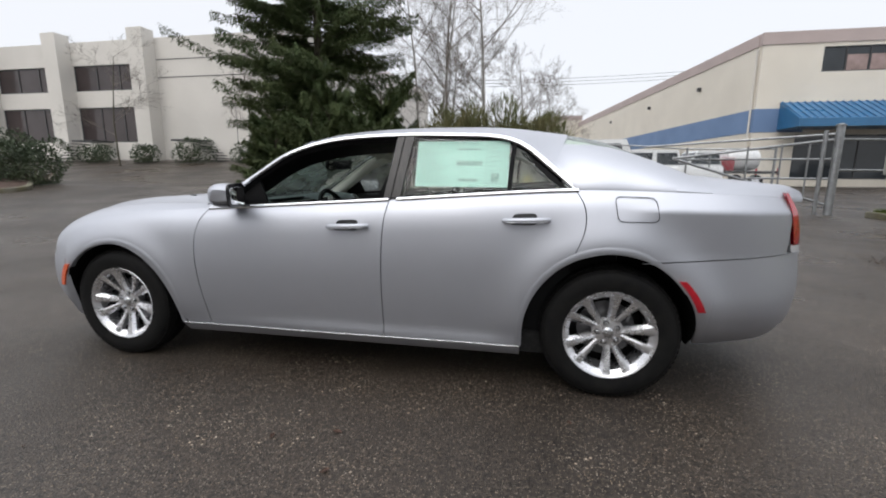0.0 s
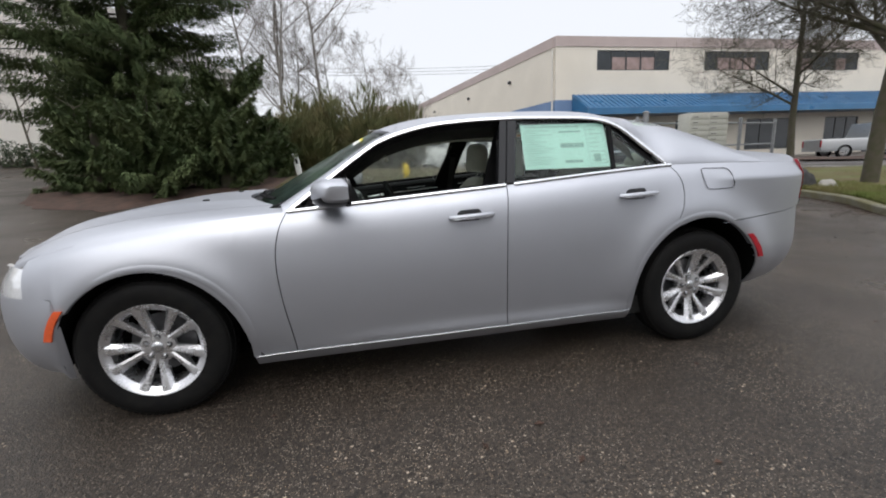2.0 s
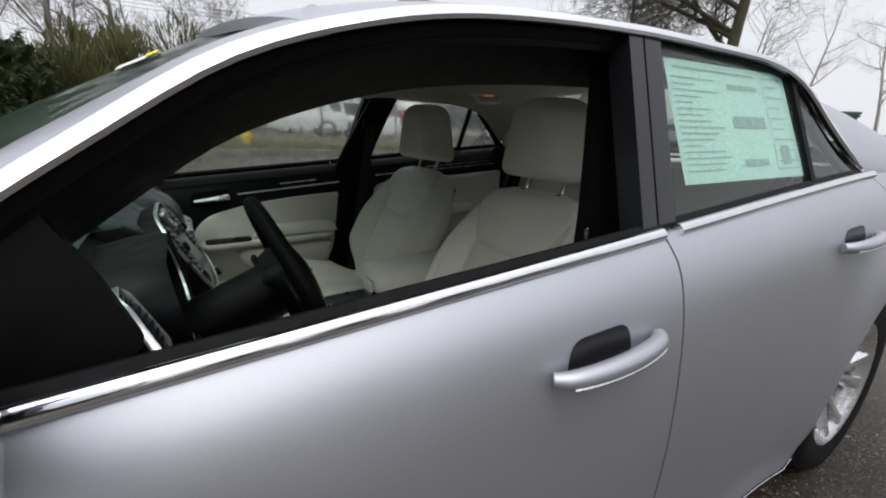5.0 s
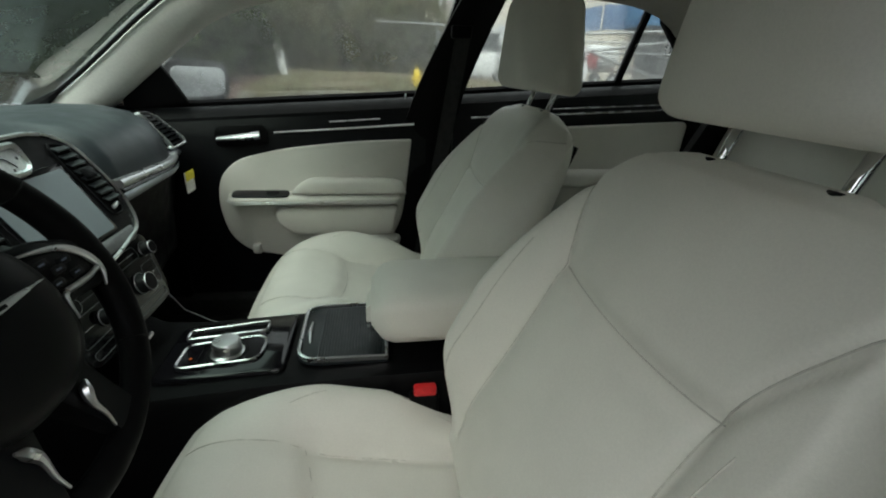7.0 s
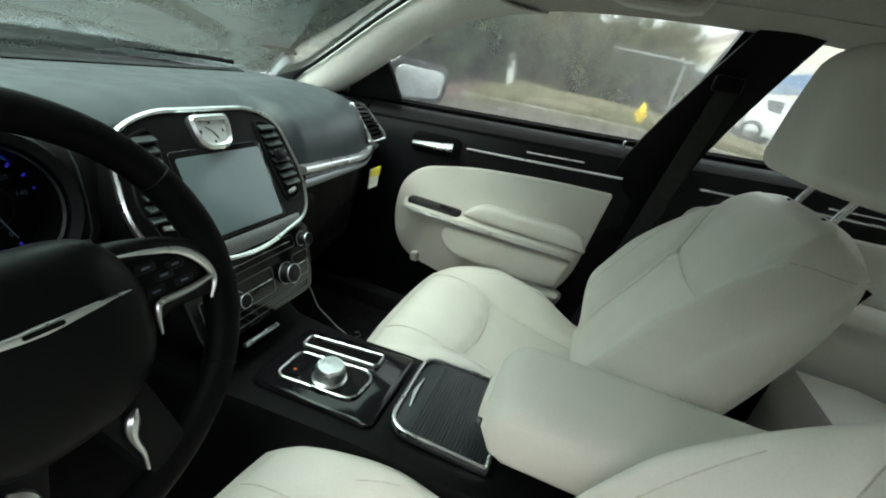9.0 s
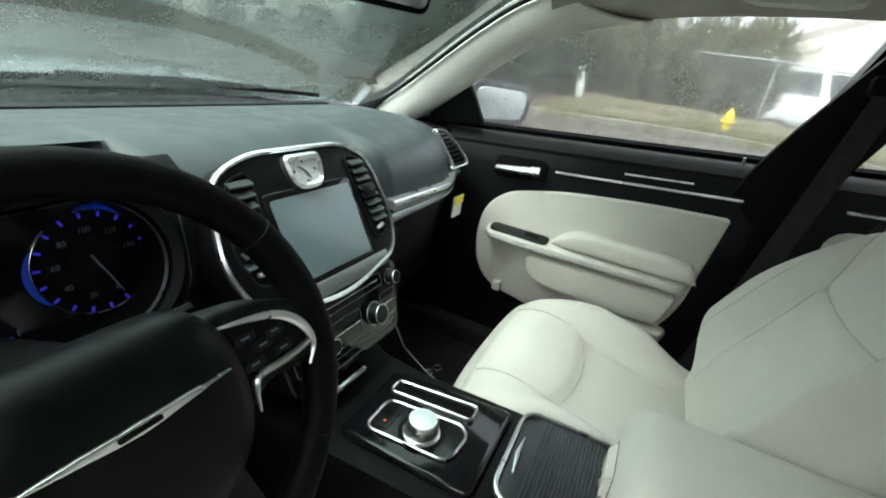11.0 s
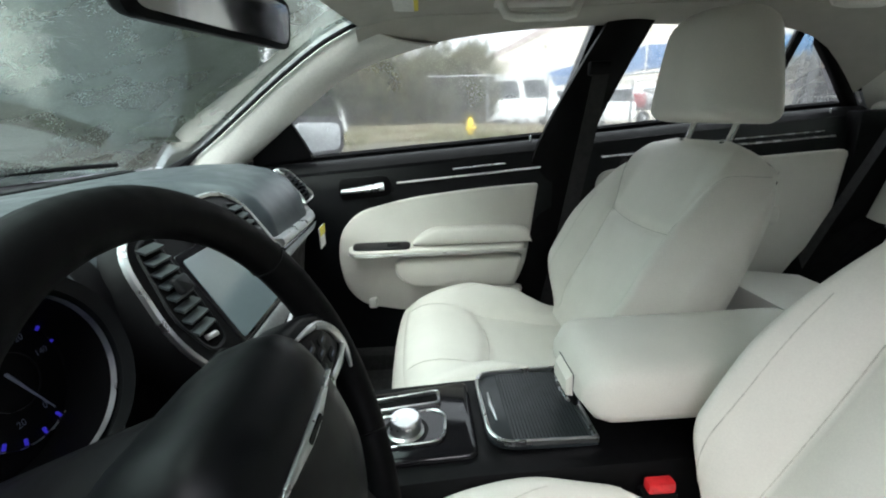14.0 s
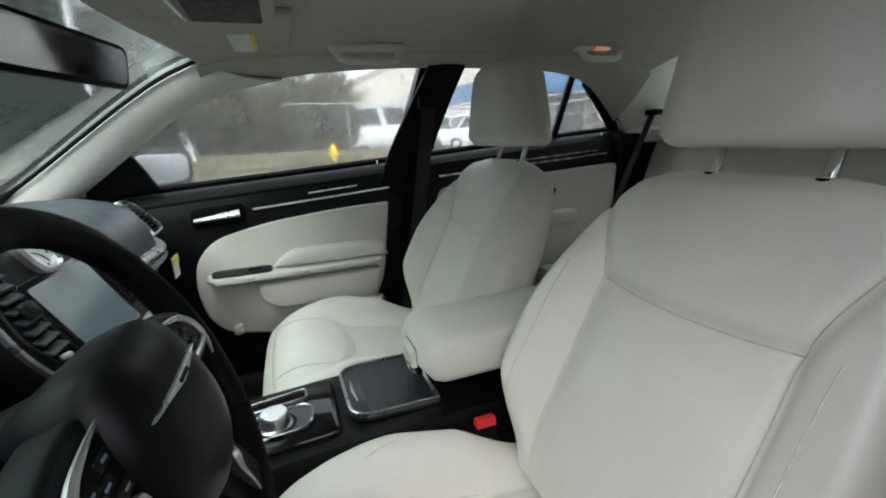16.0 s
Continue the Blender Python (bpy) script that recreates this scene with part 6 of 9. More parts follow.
qd = lambda v: 2.452 + 0.022 * v
for side in (-1, 1):
    lean_b = 0.055 if side < 0 else 0.100
    fw_rear = lambda v: 1.772 + lean_b * v
    rw_front = lambda v: 1.868 + lean_b * v
    if side > 0:
        g = part("door_glass", pane(side, lambda v: 0.80 + 0.0 * v, fw_rear), side_glass, sedan, "closed front window with rain beads")
        g.visible_shadow = False
    g = part("rear_door_glass", pane(side, rw_front, qd), side_glass if side > 0 else rear_glass, sedan, "closed rear door window")
    g.visible_shadow = False
    g = part("quarter_glass", pane(side, lambda v: qd(v) + 0.02, lambda v: 2.80 - 0.30 * v), side_glass if side > 0 else rear_glass, sedan, "small fixed quarter window")
    g.visible_shadow = False

    def upright(xa, xb, mat, name, depth, out=0.010, label=""):
        def fn(u, v):
            x = xa(v) + (xb(v) - xa(v)) * u
            z = shoulder(x) + (curve(x, DZ) - 0.006 - shoulder(x)) * v
            return (x, side * (glass_y(x, z) + out), z)
        part(name, thicken(grid(fn, span(0, 1, 4), span(0, 1, 12)), depth, inner), mat, sedan, label)
    upright(fw_rear, lambda v: gap_b(1.06) - 0.003 + lean_b * v, pillar_black, "centre_pillar_cover", 0.05, label="gloss black pillar cover on the front door")
    upright(lambda v: gap_b(1.06) + 0.003 + lean_b * v, rw_front, pillar_black, "centre_pillar_cover", 0.05, label="gloss black pillar cover on the rear door")
    upright(qd, lambda v: qd(v) + 0.022, rubber, "quarter_divider", 0.02)

    # black sash inside the chrome
    sash = [(x, side * (curve(x, DY) - 0.022), curve(x, DZ) - 0.020) for x in span(0.74, 2.74, 50)]
    part("window_seal", tube(sash, 0.016, 6), rubber, sedan, "black rubber window seal")
    low = [(x, side * (side_y(x, shoulder(x)) - 0.020), shoulder(x) + 0.004) for x in span(0.72, 2.76, 40)]
    part("belt_seal", tube(low, 0.012, 6), rubber, sedan, "black rubber seal along the sill")
    # sail of the door mirror
    bm = grid(lambda u, v: (0.71 + 0.11 * u, side * (glass_y(0.76, 1.05) + 0.004), 1.0 + (curve(0.71 + 0.11 * u, DZ) - 0.008 - 1.0) * v), span(0, 1, 5), span(0, 1, 5))
    part("mirror_sail", thicken(bm, 0.02, inner), pillar_black, sedan)

    # door mirror
    rings = []
    for u in span(0, 1, 15):
        k = math.sin(math.pi * min(max(u, 0.02), 0.98)) ** 0.28
        y = 0.875 + 0.225 * u
        ring = []
        for q in range(24):
            a = 2 * math.pi * q / 24
            c, s = math.cos(a), math.sin(a)
            ex = math.copysign(abs(c) ** 0.75, c)
            ez = math.copysign(abs(s) ** 0.75, s)
            x = 0.90 + (0.092 * ex * k if ex < 0 else 0.058 * min(ex * 1.8, 1.0))
            ring.append((x + 0.05 * (u - 0.5), side * y, 1.066 + 0.068 * ez * k + 0.012 * (u - 0.5)))
        rings.append(ring)
    if side > 0:
        rings = [[(p[0] + 0.004 + 0.42 * (p[1] - 0.98), 0.872 + 0.72 * (p[1] - 0.885), p[2]) for p in r] for r in rings]
    mirror = part("door_mirror", loft(rings), paint, sedan, "silver door mirror shell")
    if side < 0:
        under = []
        for r in rings[1:-1]:
            c = sum((Vector(p) for p in r), Vector()) / len(r)
            under.append([c + (Vector(p) - c) * 1.025 for p in r[13:24]])
        part("mirror_underside", loft(under, closed=False), pillar_black, mirror, "black lower half of the mirror shell")
    tilt = 0.66 if side > 0 else 0.25
    bm = bmesh.new()
    rim = rounded([(0.874, 0.999), (1.096, 1.005), (1.104, 1.132), (0.882, 1.136)], 0.042, 5)
    add_plate(bm, rim, lambda u, v, w: (0.954 + tilt * (u - 0.98) + w + (0.044 if side > 0 else 0), side * (0.872 + 0.72 * (u - 0.885) if side > 0 else u), v), 0.012, 0.002)
    part("mirror_bezel", bm, pillar_black, mirror, "black rim round the mirror glass")
    bm = bmesh.new()
    pts = rounded([(0.888, 1.014), (1.076, 1.022), (1.082, 1.112), (0.897, 1.116)], 0.03, 5)
    add_plate(bm, pts, lambda u, v, w: (0.964 + tilt * (u - 0.98) + w + (0.044 if side > 0 else 0), side * (0.872 + 0.72 * (u - 0.885) if side > 0 else u), v), 0.006, 0.002)
    part("mirror_glass", bm, misted_sky_mirror if side > 0 else chrome, mirror, "mirror glass beaded with rain")
    part("mirror_foot", loft([[(0.83 + 0.10 * (i in (1, 2)), side * 0.84, 1.0 + 0.03 * (i in (2, 3))) for i in range(4)], [(0.86 + 0.07 * (i in (1, 2)), side * 0.93, 1.012 + 0.03 * (i in (2, 3))) for i in range(4)]]), pillar_black, mirror)

    # outer door handles
    for x0, x1, z0, dz in ((1.478, 1.712, 0.903, 0.010), (2.447, 2.676, 0.962, 0.010)):
        d = fdoor if x0 < 2 else rdoor
        pts, rad = [], []
        for i in range(15):
            t = i / 14
            x = x0 + (x1 - x0) * t
            z = z0 + dz * t
            pts.append((x, side * (side_y(x, z) + 0.010 + 0.026 * math.sin(math.pi * min(max(t, 0.0), 1)) ** 0.5), z))
            rad.append(0.0155 * (0.72 + 0.28 * math.sin(math.pi * t) ** 0.4))
        h = part("door_handle", tube(pts, rad, 10), paint, sedan, "silver pull handle with chrome edge")
        part("handle_strip", tube([(p[0], p[1] + side * 0.0125, p[2] - 0.008) for p in pts[1:-1]], 0.0022, 6), satin, h)
        # flat black plate stands for the shadow in the finger recess
        cup = rounded([(x0 + 0.03, z0 - 0.02), (x1 - 0.06, z0 - 0.018), (x1 - 0.06, z0 + 0.040), (x0 + 0.05, z0 + 0.036)], 0.025, 4)
        bm = bmesh.new()
        add_plate(bm, cup, lambda u, v, w: (u, side * (side_y(u, v) + 0.0005 + w), v), 0.0012)
        part("recess_shade", bm, pillar_black, h)

# price sheet inside the left rear window
sheet_ob = part("price_sheet", grid(lambda u, v: (1.945 + 0.512 * u + 0.012 * v * 0, -(glass_y(1.945 + 0.512 * u, 1.125 + 0.248 * v) - 0.006), 1.125 + 0.248 * v), span(0, 1, 8), span(0, 1, 6)), paper, sedan, "pale green printed price sheet taped inside the glass")
def printed(u0, v0, u1, v1):
    bm = grid(lambda u, v: (1.945 + 0.512 * (u0 + (u1 - u0) * u), -(glass_y(1.945 + 0.512 * (u0 + (u1 - u0) * u), 1.125 + 0.248 * (v0 + (v1 - v0) * v)) - 0.0045), 1.125 + 0.248 * (v0 + (v1 - v0) * v)), span(0, 1, 3), span(0, 1, 3))
    part("print_bar", bm, ink, sheet_ob)
rnd = random.Random(5)
printed(0.44, 0.46, 0.72, 0.56)
printed(0.47, 0.12, 0.68, 0.18)
printed(0.44, 0.80, 0.70, 0.84)
for i in range(16):
    v = 0.10 + 0.05 * i
    if v < 0.95:
        printed(0.03, v, 0.03 + rnd.uniform(0.12, 0.36), v + 0.010)
        if i % 2:
            printed(0.78, v, 0.78 + rnd.uniform(0.1, 0.2), v + 0.012)
for a, b, c, d in ((0.76, 0.08, 0.765, 0.94), (0.76, 0.93, 0.97, 0.94), (0.965, 0.08, 0.97, 0.94), (0.76, 0.08, 0.97, 0.09), (0.82, 0.12, 0.90, 0.30), (0.05, 0.93, 0.70, 0.945)):
    printed(a, b, c, d)

# sticker at the top of the windscreen
bm = grid(lambda u, v: (1.02 + 0.05 * u, -0.46 + 0.13 * v, shield_z(1.02 + 0.05 * u, -0.46 + 0.13 * v) + 0.006), span(0, 1, 2), span(0, 1, 3))
part("screen_sticker", bm, white_tag, sedan)
bm = grid(lambda u, v: (1.06 + 0.018 * u, -0.46 + 0.13 * v, shield_z(1.06 + 0.018 * u, -0.46 + 0.13 * v) + 0.008), span(0, 1, 2), span(0, 1, 3))
part("screen_sticker", bm, yellow_tag, sedan)


# wheels
def make_wheel(side):
    """A road wheel about its own hub; the outer face looks to -y."""
    w = None
    prof = [(0.222, 0.075), (0.235, 0.098), (0.275, 0.108), (0.318, 0.104), (0.340, 0.088), (0.352, 0.055), (0.3545, 0.0), (0.352, -0.055), (0.340, -0.088), (0.318, -0.104), (0.275, -0.108), (0.235, -0.098), (0.222, -0.075)]
    tyre = part("wheel", lathe([(r, h) for r, h in prof], 64), tyre_mat, sedan, "black road tyre with wet sidewall")
    bm = bmesh.new()
    for i in range(72):
        a = 2 * math.pi * i / 72
        for k, y in enumerate((-0.07, -0.025, 0.025, 0.07)):
            m = Matrix.Rotation(a + 0.02 * k, 4, "Y") @ Matrix.Translation((0.3535 - 0.012 * (abs(y) > 0.05), y, 0))
            add_box(bm, (-0.004, -0.016, -0.011), (0.0045, 0.016, 0.011), m=m)
    part("tread", bm, tyre_mat, tyre, smooth=0)
    barrel = [(0.240, -0.092), (0.234, -0.100), (0.224, -0.096), (0.213, -0.080), (0.200, -0.070), (0.196, 0.0), (0.205, 0.085), (0.224, 0.09)]
    rim = part("rim", lathe(barrel, 64), alloy, tyre, "silver alloy rim")
    bm = lathe([(0.001, 0.03), (0.15, 0.03), (0.15, 0.045), (0.001, 0.045)], 40)
    part("brake_disc", bm, disc_grey, tyre, "grey steel brake disc")
    bm = lathe([(0.001, 0.047), (0.198, 0.047), (0.198, 0.055), (0.001, 0.055)], 40)
    part("backing_plate", bm, liner_mat, tyre)
    hub = lathe([(0.001, -0.056), (0.030, -0.056), (0.036, -0.054), (0.062, -0.053), (0.082, -0.048), (0.084, -0.030), (0.070, 0.0), (0.05, 0.03)], 40)
    part("hub", hub, alloy, tyre)
    part("centre_cap", lathe([(0.001, -0.066), (0.022, -0.065), (0.028, -0.060), (0.029, -0.052)], 32), satin, tyre)
    for i in range(5):
        a = 2 * math.pi * i / 5 + math.pi / 2
        c0 = (0.054 * math.cos(a), 0, 0.054 * math.sin(a))
        pocket = lathe([(0.001, -0.0535), (0.0135, -0.0535), (0.0150, -0.0545), (0.0150, -0.050)], 20)
        bmesh.ops.translate(pocket, verts=pocket.verts, vec=c0)
        part("nut_pocket", pocket, frame_dark, tyre)
        nut = lathe([(0.001, -0.066), (0.007, -0.066), (0.0095, -0.060), (0.0095, -0.05)], 6)
        bmesh.ops.translate(nut, verts=nut.verts, vec=c0)
        part("wheel_nut", nut, satin, tyre)
        for d in (-1, 1):
            # a broad blade, one of a pair, that flares into the rim
            rings = []
            for t in span(0, 1, 12):
                r = 0.062 + 0.158 * t
                ang = a + math.pi / 5 + d * (0.235 + 0.045 * t)
                hw = 0.0165 + 0.0125 * t ** 1.6 + 0.006 * smooth01(0.85, 1, t)
                y = -0.047 - 0.040 * t ** 1.2
                er, et = Vector((math.cos(ang), 0, math.sin(ang))), Vector((-math.sin(ang), 0, math.cos(ang))) * d
                c = er * r
                rings.append([c + et * hw + Vector((0, y + 0.016, 0)), c + et * hw * 0.35 + Vector((0, y - 0.002, 0)), c - et * hw * 0.45 + Vector((0, y - 0.006, 0)), c - et * hw + Vector((0, y - 0.002, 0)), c - et * hw * 0.9 + Vector((0, y + 0.036, 0)), c + et * hw * 0.8 + Vector((0, y + 0.040, 0))])
            part("spoke", loft(rings), alloy, tyre, smooth=28)
    return tyre


wheel = make_wheel(-1)
wheel.matrix_basis = pose(0, -0.805, 0.350, 0, 8, 0)
copy_thing(wheel, pose(3.006, -0.80, 0.376, 0, -14, 0))
copy_thing(wheel, pose(0, 0.805, 0.350, 0, 25, 180))
copy_thing(wheel, pose(3.006, 0.80, 0.376, 0, 40, 180))
# underbody
part("underbody", box((-0.50, -0.66, 0.20), (3.35, 0.66, 0.25), 0.02), liner_mat, sedan, "black underbody")


# ---- cabin ----
CY = 0.025          # the console's middle
SEAT_Y = (-0.348, 0.398)


def inner_y(z):
    return curve(z, [(0.3, 0.785), (0.5, 0.775), (0.6, 0.762), (0.75, 0.748), (0.88, 0.738), (0.95, 0.742), (1.0, 0.750), (1.035, 0.765)])


# shell inside the flanks, floor and bulkheads
floor_pan = part("floor_carpet", box((0.55, -0.77, 0.245), (2.80, 0.77, 0.285), 0.01), carpet, sedan, "black carpet")
part("bulkhead", box((0.50, -0.76, 0.26), (0.62, 0.76, 0.98), 0.02), carpet, sedan)
for side in (-1, 1):
    part("sill_trim", box((0.52, side * 0.785 - 0.055, 0.22), (2.82, side * 0.785 + 0.055, 0.345), 0.015), carpet, sedan, "black carpeted sill")
    part("kick_panel", box((0.54, side * 0.775 - 0.02, 0.26), (0.93, side * 0.775 + 0.02, 0.985), 0.008), hard_black, sedan, "black kick panel")
    part("quarter_trim", box((2.70, side * 0.735 - 0.03, 0.30), (3.04, side * 0.735 + 0.03, 1.10), 0.01), hard_black, sedan, "black inner rear quarter")
part("boot_bulkhead", box((3.00, -0.72, 0.26), (3.04, 0.72, 1.12), 0.01), hard_black, sedan)


def panel_outline(pts, r):
    return rounded(pts, r, 5)


for side in (-1, 1):
    fd, rd = doors[side]
    put = lambda u, v, w: (u, side * (inner_y(v) - w), v)
    # front door: black base panel with a soft sill
    bm = grid(lambda u, v: (0.90 + 0.87 * u, side * inner_y(0.33 + 0.705 * v), 0.33 + (shoulder(0.90 + 0.87 * u) - 0.035 - 0.33) * v), span(0, 1, 20), span(0, 1, 24))
    part("door_panel", thicken(bm, 0.02, lambda co: -inner(co)), soft_black, fd, "black upper door panel")
    bm = grid(lambda u, v: (0.86 + 0.93 * u, side * (inner_y(1.03) - 0.002 + 0.085 * v), shoulder(0.86 + 0.93 * u) - 0.034 + 0.030 * math.sin(math.pi / 2 * min(1, v * 2.2))), span(0, 1, 16), span(0, 1, 9))
    part("door_sill_pad", thicken(bm, 0.02, down), soft_black, fd, "black soft sill pad")
    # cream insert
    pts = panel_outline([(1.722, 0.915), (1.553, 0.908), (1.316, 0.884), (1.160, 0.846), (1.100, 0.785), (1.083, 0.690), (1.098, 0.585), (1.150, 0.520), (1.40, 0.470), (1.61, 0.47), (1.690, 0.64)], [0.01, 0.08, 0.10, 0.06, 0.06, 0.06, 0.05, 0.05, 0.05, 0.03, 0.05])
    part("door_insert", plate(pts, put, 0.016, 0.006), cream, fd, "cream padded door insert")
    # armrest: a slim bar with a switch slot, and the elbow pad on it
    IY = inner_y(0.73)
    rings = []
    for t in span(0, 1, 30):
        x = 1.122 + 0.568 * t
        e = math.sqrt(max(1 - (1 - min(t / 0.035, (1 - t) / 0.05, 1)) ** 2, 0.02))
        ring = []
        for a in [2 * math.pi * q / 20 for q in range(20)]:
            c, s = math.cos(a), math.sin(a)
            c, s = math.copysign(abs(c) ** 0.5, c), math.copysign(abs(s) ** 0.55, s)
            ring.append((x, side * (IY - 0.010 - (0.026 + 0.026 * c) * (0.3 + 0.7 * e)), 0.7225 + 0.0195 * s * (0.55 + 0.45 * e) - (0.007 + 0.007 * c) * (s > 0)))
        rings.append(ring)
    part("armrest", loft(rings), cream, fd, "cream padded armrest with switch slot", smooth=60)
    rings = []
    for t in span(0, 1, 26):
        x = 1.325 + 0.378 * t
        e = math.sin(min(t / 0.22, (1 - t) / 0.06, 1) * math.pi / 2) ** 0.8
        h = 0.004 + 0.050 * e - 0.010 * smooth01(0.75, 1, t)
        ring = []
        for a in [2 * math.pi * q / 20 for q in range(20)]:
            c, s = math.cos(a), math.sin(a)
            c, s = math.copysign(abs(c) ** 0.55, c), math.copysign(abs(s) ** 0.7, s)
            ring.append((x, side * (IY - 0.006 - (0.028 + 0.028 * c) * (0.62 + 0.38 * e)), 0.736 + h * 0.5 + h * 0.5 * s))
        rings.append(ring)
    part("elbow_pad", loft(rings), cream, fd, smooth=60)
    line = [(1.127, side * (IY - 0.020), 0.716), (1.121, side * (IY - 0.040), 0.716), (1.130, side * (IY - 0.057), 0.716)] + [(x, side * (IY - 0.0615), 0.716 - 0.004 * (x - 1.15)) for x in span(1.145, 1.680, 22)]
    part("armrest_strip", tube(line, 0.0013, 6), bright_trim, fd, "thin chrome strip on the armrest")
    part("armrest_strip", tube([(x, y, z - 0.0062) for x, y, z in line[3:]], 0.0008, 5), bright_trim, fd)
    slot_pts = rounded([(1.138, 0.016), (1.318, 0.018), (1.318, 0.058), (1.138, 0.056)], 0.018, 5)
    part("switch_plate", plate(slot_pts, lambda u, v, w: (u, side * (IY - v), 0.7435 - 0.30 * (v - 0.013) + w), 0.003, 0.001), gloss_black, fd, "gloss black switch plate")
    part("switch", plate(rounded([(1.245, 0.028), (1.285, 0.028), (1.285, 0.043), (1.245, 0.043)], 0.004, 3), lambda u, v, w: (u, side * (IY - v), 0.7460 - 0.30 * (v - 0.013) + w), 0.004, 0.002), hard_black, fd)
    sail = rounded([(0.84, 0.985), (1.035, 1.005), (1.000, 1.085), (0.955, 1.165), (0.86, 1.10)], 0.02, 4)
    part("mirror_sail_trim", plate(sail, lambda u, v, w: (u, side * (0.800 - 0.25 * (v - 1.0) - w), v), 0.02, 0.006), hard_black, fd, "black trim inside the mirror")
    # map pocket below the bar
    pts = rounded([(1.262, 0.684), (1.680, 0.688), (1.652, 0.584), (1.50, 0.580), (1.315, 0.590), (1.266, 0.628)], [0.03, 0.02, 0.03, 0.06, 0.04, 0.04], 6)
    part("map_pocket", plate(pts, put, 0.044, 0.010), cream, fd, "cream map pocket", smooth=60)
    pts = rounded([(1.50, 0.570), (1.69, 0.575), (1.66, 0.475), (1.52, 0.475)], 0.03, 5)
    part("bottle_holder", plate(pts, put, 0.040, 0.02), cream, fd)
    part("puddle_lamp", plate(rounded([(1.168, 0.512), (1.196, 0.512), (1.196, 0.552), (1.168, 0.545)], 0.008, 3), put, 0.032, 0.006), cream_trim, fd)
    # handle in its cup
    cup = rounded([(1.105, 0.885), (1.265, 0.892), (1.262, 0.955), (1.110, 0.948)], 0.022, 4)
    part("handle_cup", plate(cup, put, 0.003, 0.001), hard_black, fd, "black handle cup")
    pts = [(1.118, side * (inner_y(0.92) - 0.018), 0.912), (1.16, side * (inner_y(0.92) - 0.030), 0.917), (1.21, side * (inner_y(0.92) - 0.034), 0.922), (1.248, side * (inner_y(0.92) - 0.030), 0.926)]
    part("pull_handle", tube(pts, [0.007, 0.009, 0.0125, 0.014], 12, flat=0.6), bright_trim, fd, "satin metal pull handle")
    for x0, x1, z0, z1, r in ((1.285, 1.73, 0.930, 0.962, 0.0035), (1.46, 1.62, 0.966, 0.978, 0.0022)):
        part("panel_strip", tube([(x, side * (inner_y(0.95) - 0.004), z0 + (z1 - z0) * (x - x0) / (x1 - x0)) for x in span(x0, x1, 8)], r, 6), bright_trim, fd, "thin bright strip")
    bm = lathe([(0.0005, 0.021), (0.0032, 0.0195), (0.0040, 0.014), (0.003, 0.0)], 12, "z")
    bmesh.ops.translate(bm, verts=bm.verts, vec=(1.705, side * 0.772, 1.036))
    part("lock_pin", bm, satin, fd)
    # rear door trim
    put2 = lambda u, v, w: (u, side * (inner_y(v - 0.05) - w), v)
    bm = grid(lambda u, v: (1.86 + 0.94 * u, side * inner_y(0.30 + 0.72 * v), 0.33 + (shoulder(1.86 + 0.94 * u) - 0.030 - 0.33) * v), span(0, 1, 16), span(0, 1, 16))
    part("door_panel", thicken(bm, 0.02, lambda co: -inner(co)), soft_black, rd, "black upper door panel")
    bm = grid(lambda u, v: (1.86 + 0.92 * u, side * (inner_y(1.03) - 0.002 + 0.085 * v), shoulder(1.86 + 0.92 * u) - 0.030 + 0.026 * math.sin(math.pi / 2 * min(1, v * 2.2))), span(0, 1, 12), span(0, 1, 7))
    part("door_sill_pad", thicken(bm, 0.02, down), soft_black, rd)
    pts = rounded([(1.90, 0.945), (2.70, 0.985), (2.74, 0.90), (2.66, 0.55), (1.95, 0.5)], [0.06, 0.02, 0.03, 0.06, 0.06], 5)
    part("door_insert", plate(pts, put2, 0.016, 0.006), cream, rd, "cream padded door insert")
    part("panel_strip", tube([(x, side * (inner_y(0.95) - 0.003), 0.985 + 0.052 * (x - 1.9)) for x in span(1.92, 2.66, 8)], 0.0035, 6), satin, rd)
    part("panel_strip", tube([(x, side * (inner_y(0.95) - 0.003), 1.003 + 0.052 * (x - 1.9)) for x in span(2.2, 2.62, 8)], 0.0022, 6), satin, rd)
    part("armrest", box((2.05, side * 0.70 - 0.03, 0.76), (2.48, side * 0.70 + 0.03, 0.82), 0.02, 3), cream, rd, "cream rear armrest")
    bm = lathe([(0.0005, 0.021), (0.0032, 0.0195), (0.0040, 0.014), (0.003, 0.0)], 12, "z")
    bmesh.ops.translate(bm, verts=bm.verts, vec=(2.66, side * 0.775, 1.085))
    part("lock_pin", bm, satin, rd)

    # centre pillar inside, with belt and guide
    def b_in(u, v):
        z = 0.30 + 1.06 * v
        k = max(z - 1.0, 0) / 0.36 * (side > 0)
        xm = curve(z, [(0.3, 1.76), (0.7, 1.76), (1.03, 1.785), (1.2, 1.835), (1.36, 1.885)]) + 0.055 * k + 0.014 * (side > 0) * math.exp(-((z - 1.03) / 0.12) ** 2)
        hw = curve(z, [(0.3, 0.11), (0.7, 0.10), (1.03, 0.080), (1.2, 0.068), (1.36, 0.058)]) + 0.004 * k
        y = curve(z, [(0.3, 0.775), (0.7, 0.752), (1.03, 0.745), (1.2, 0.69), (1.36, 0.632)])
        return (xm + hw * (2 * u - 1) * 1.0, side * (y - 0.012 * math.sin(math.pi * u)), z)
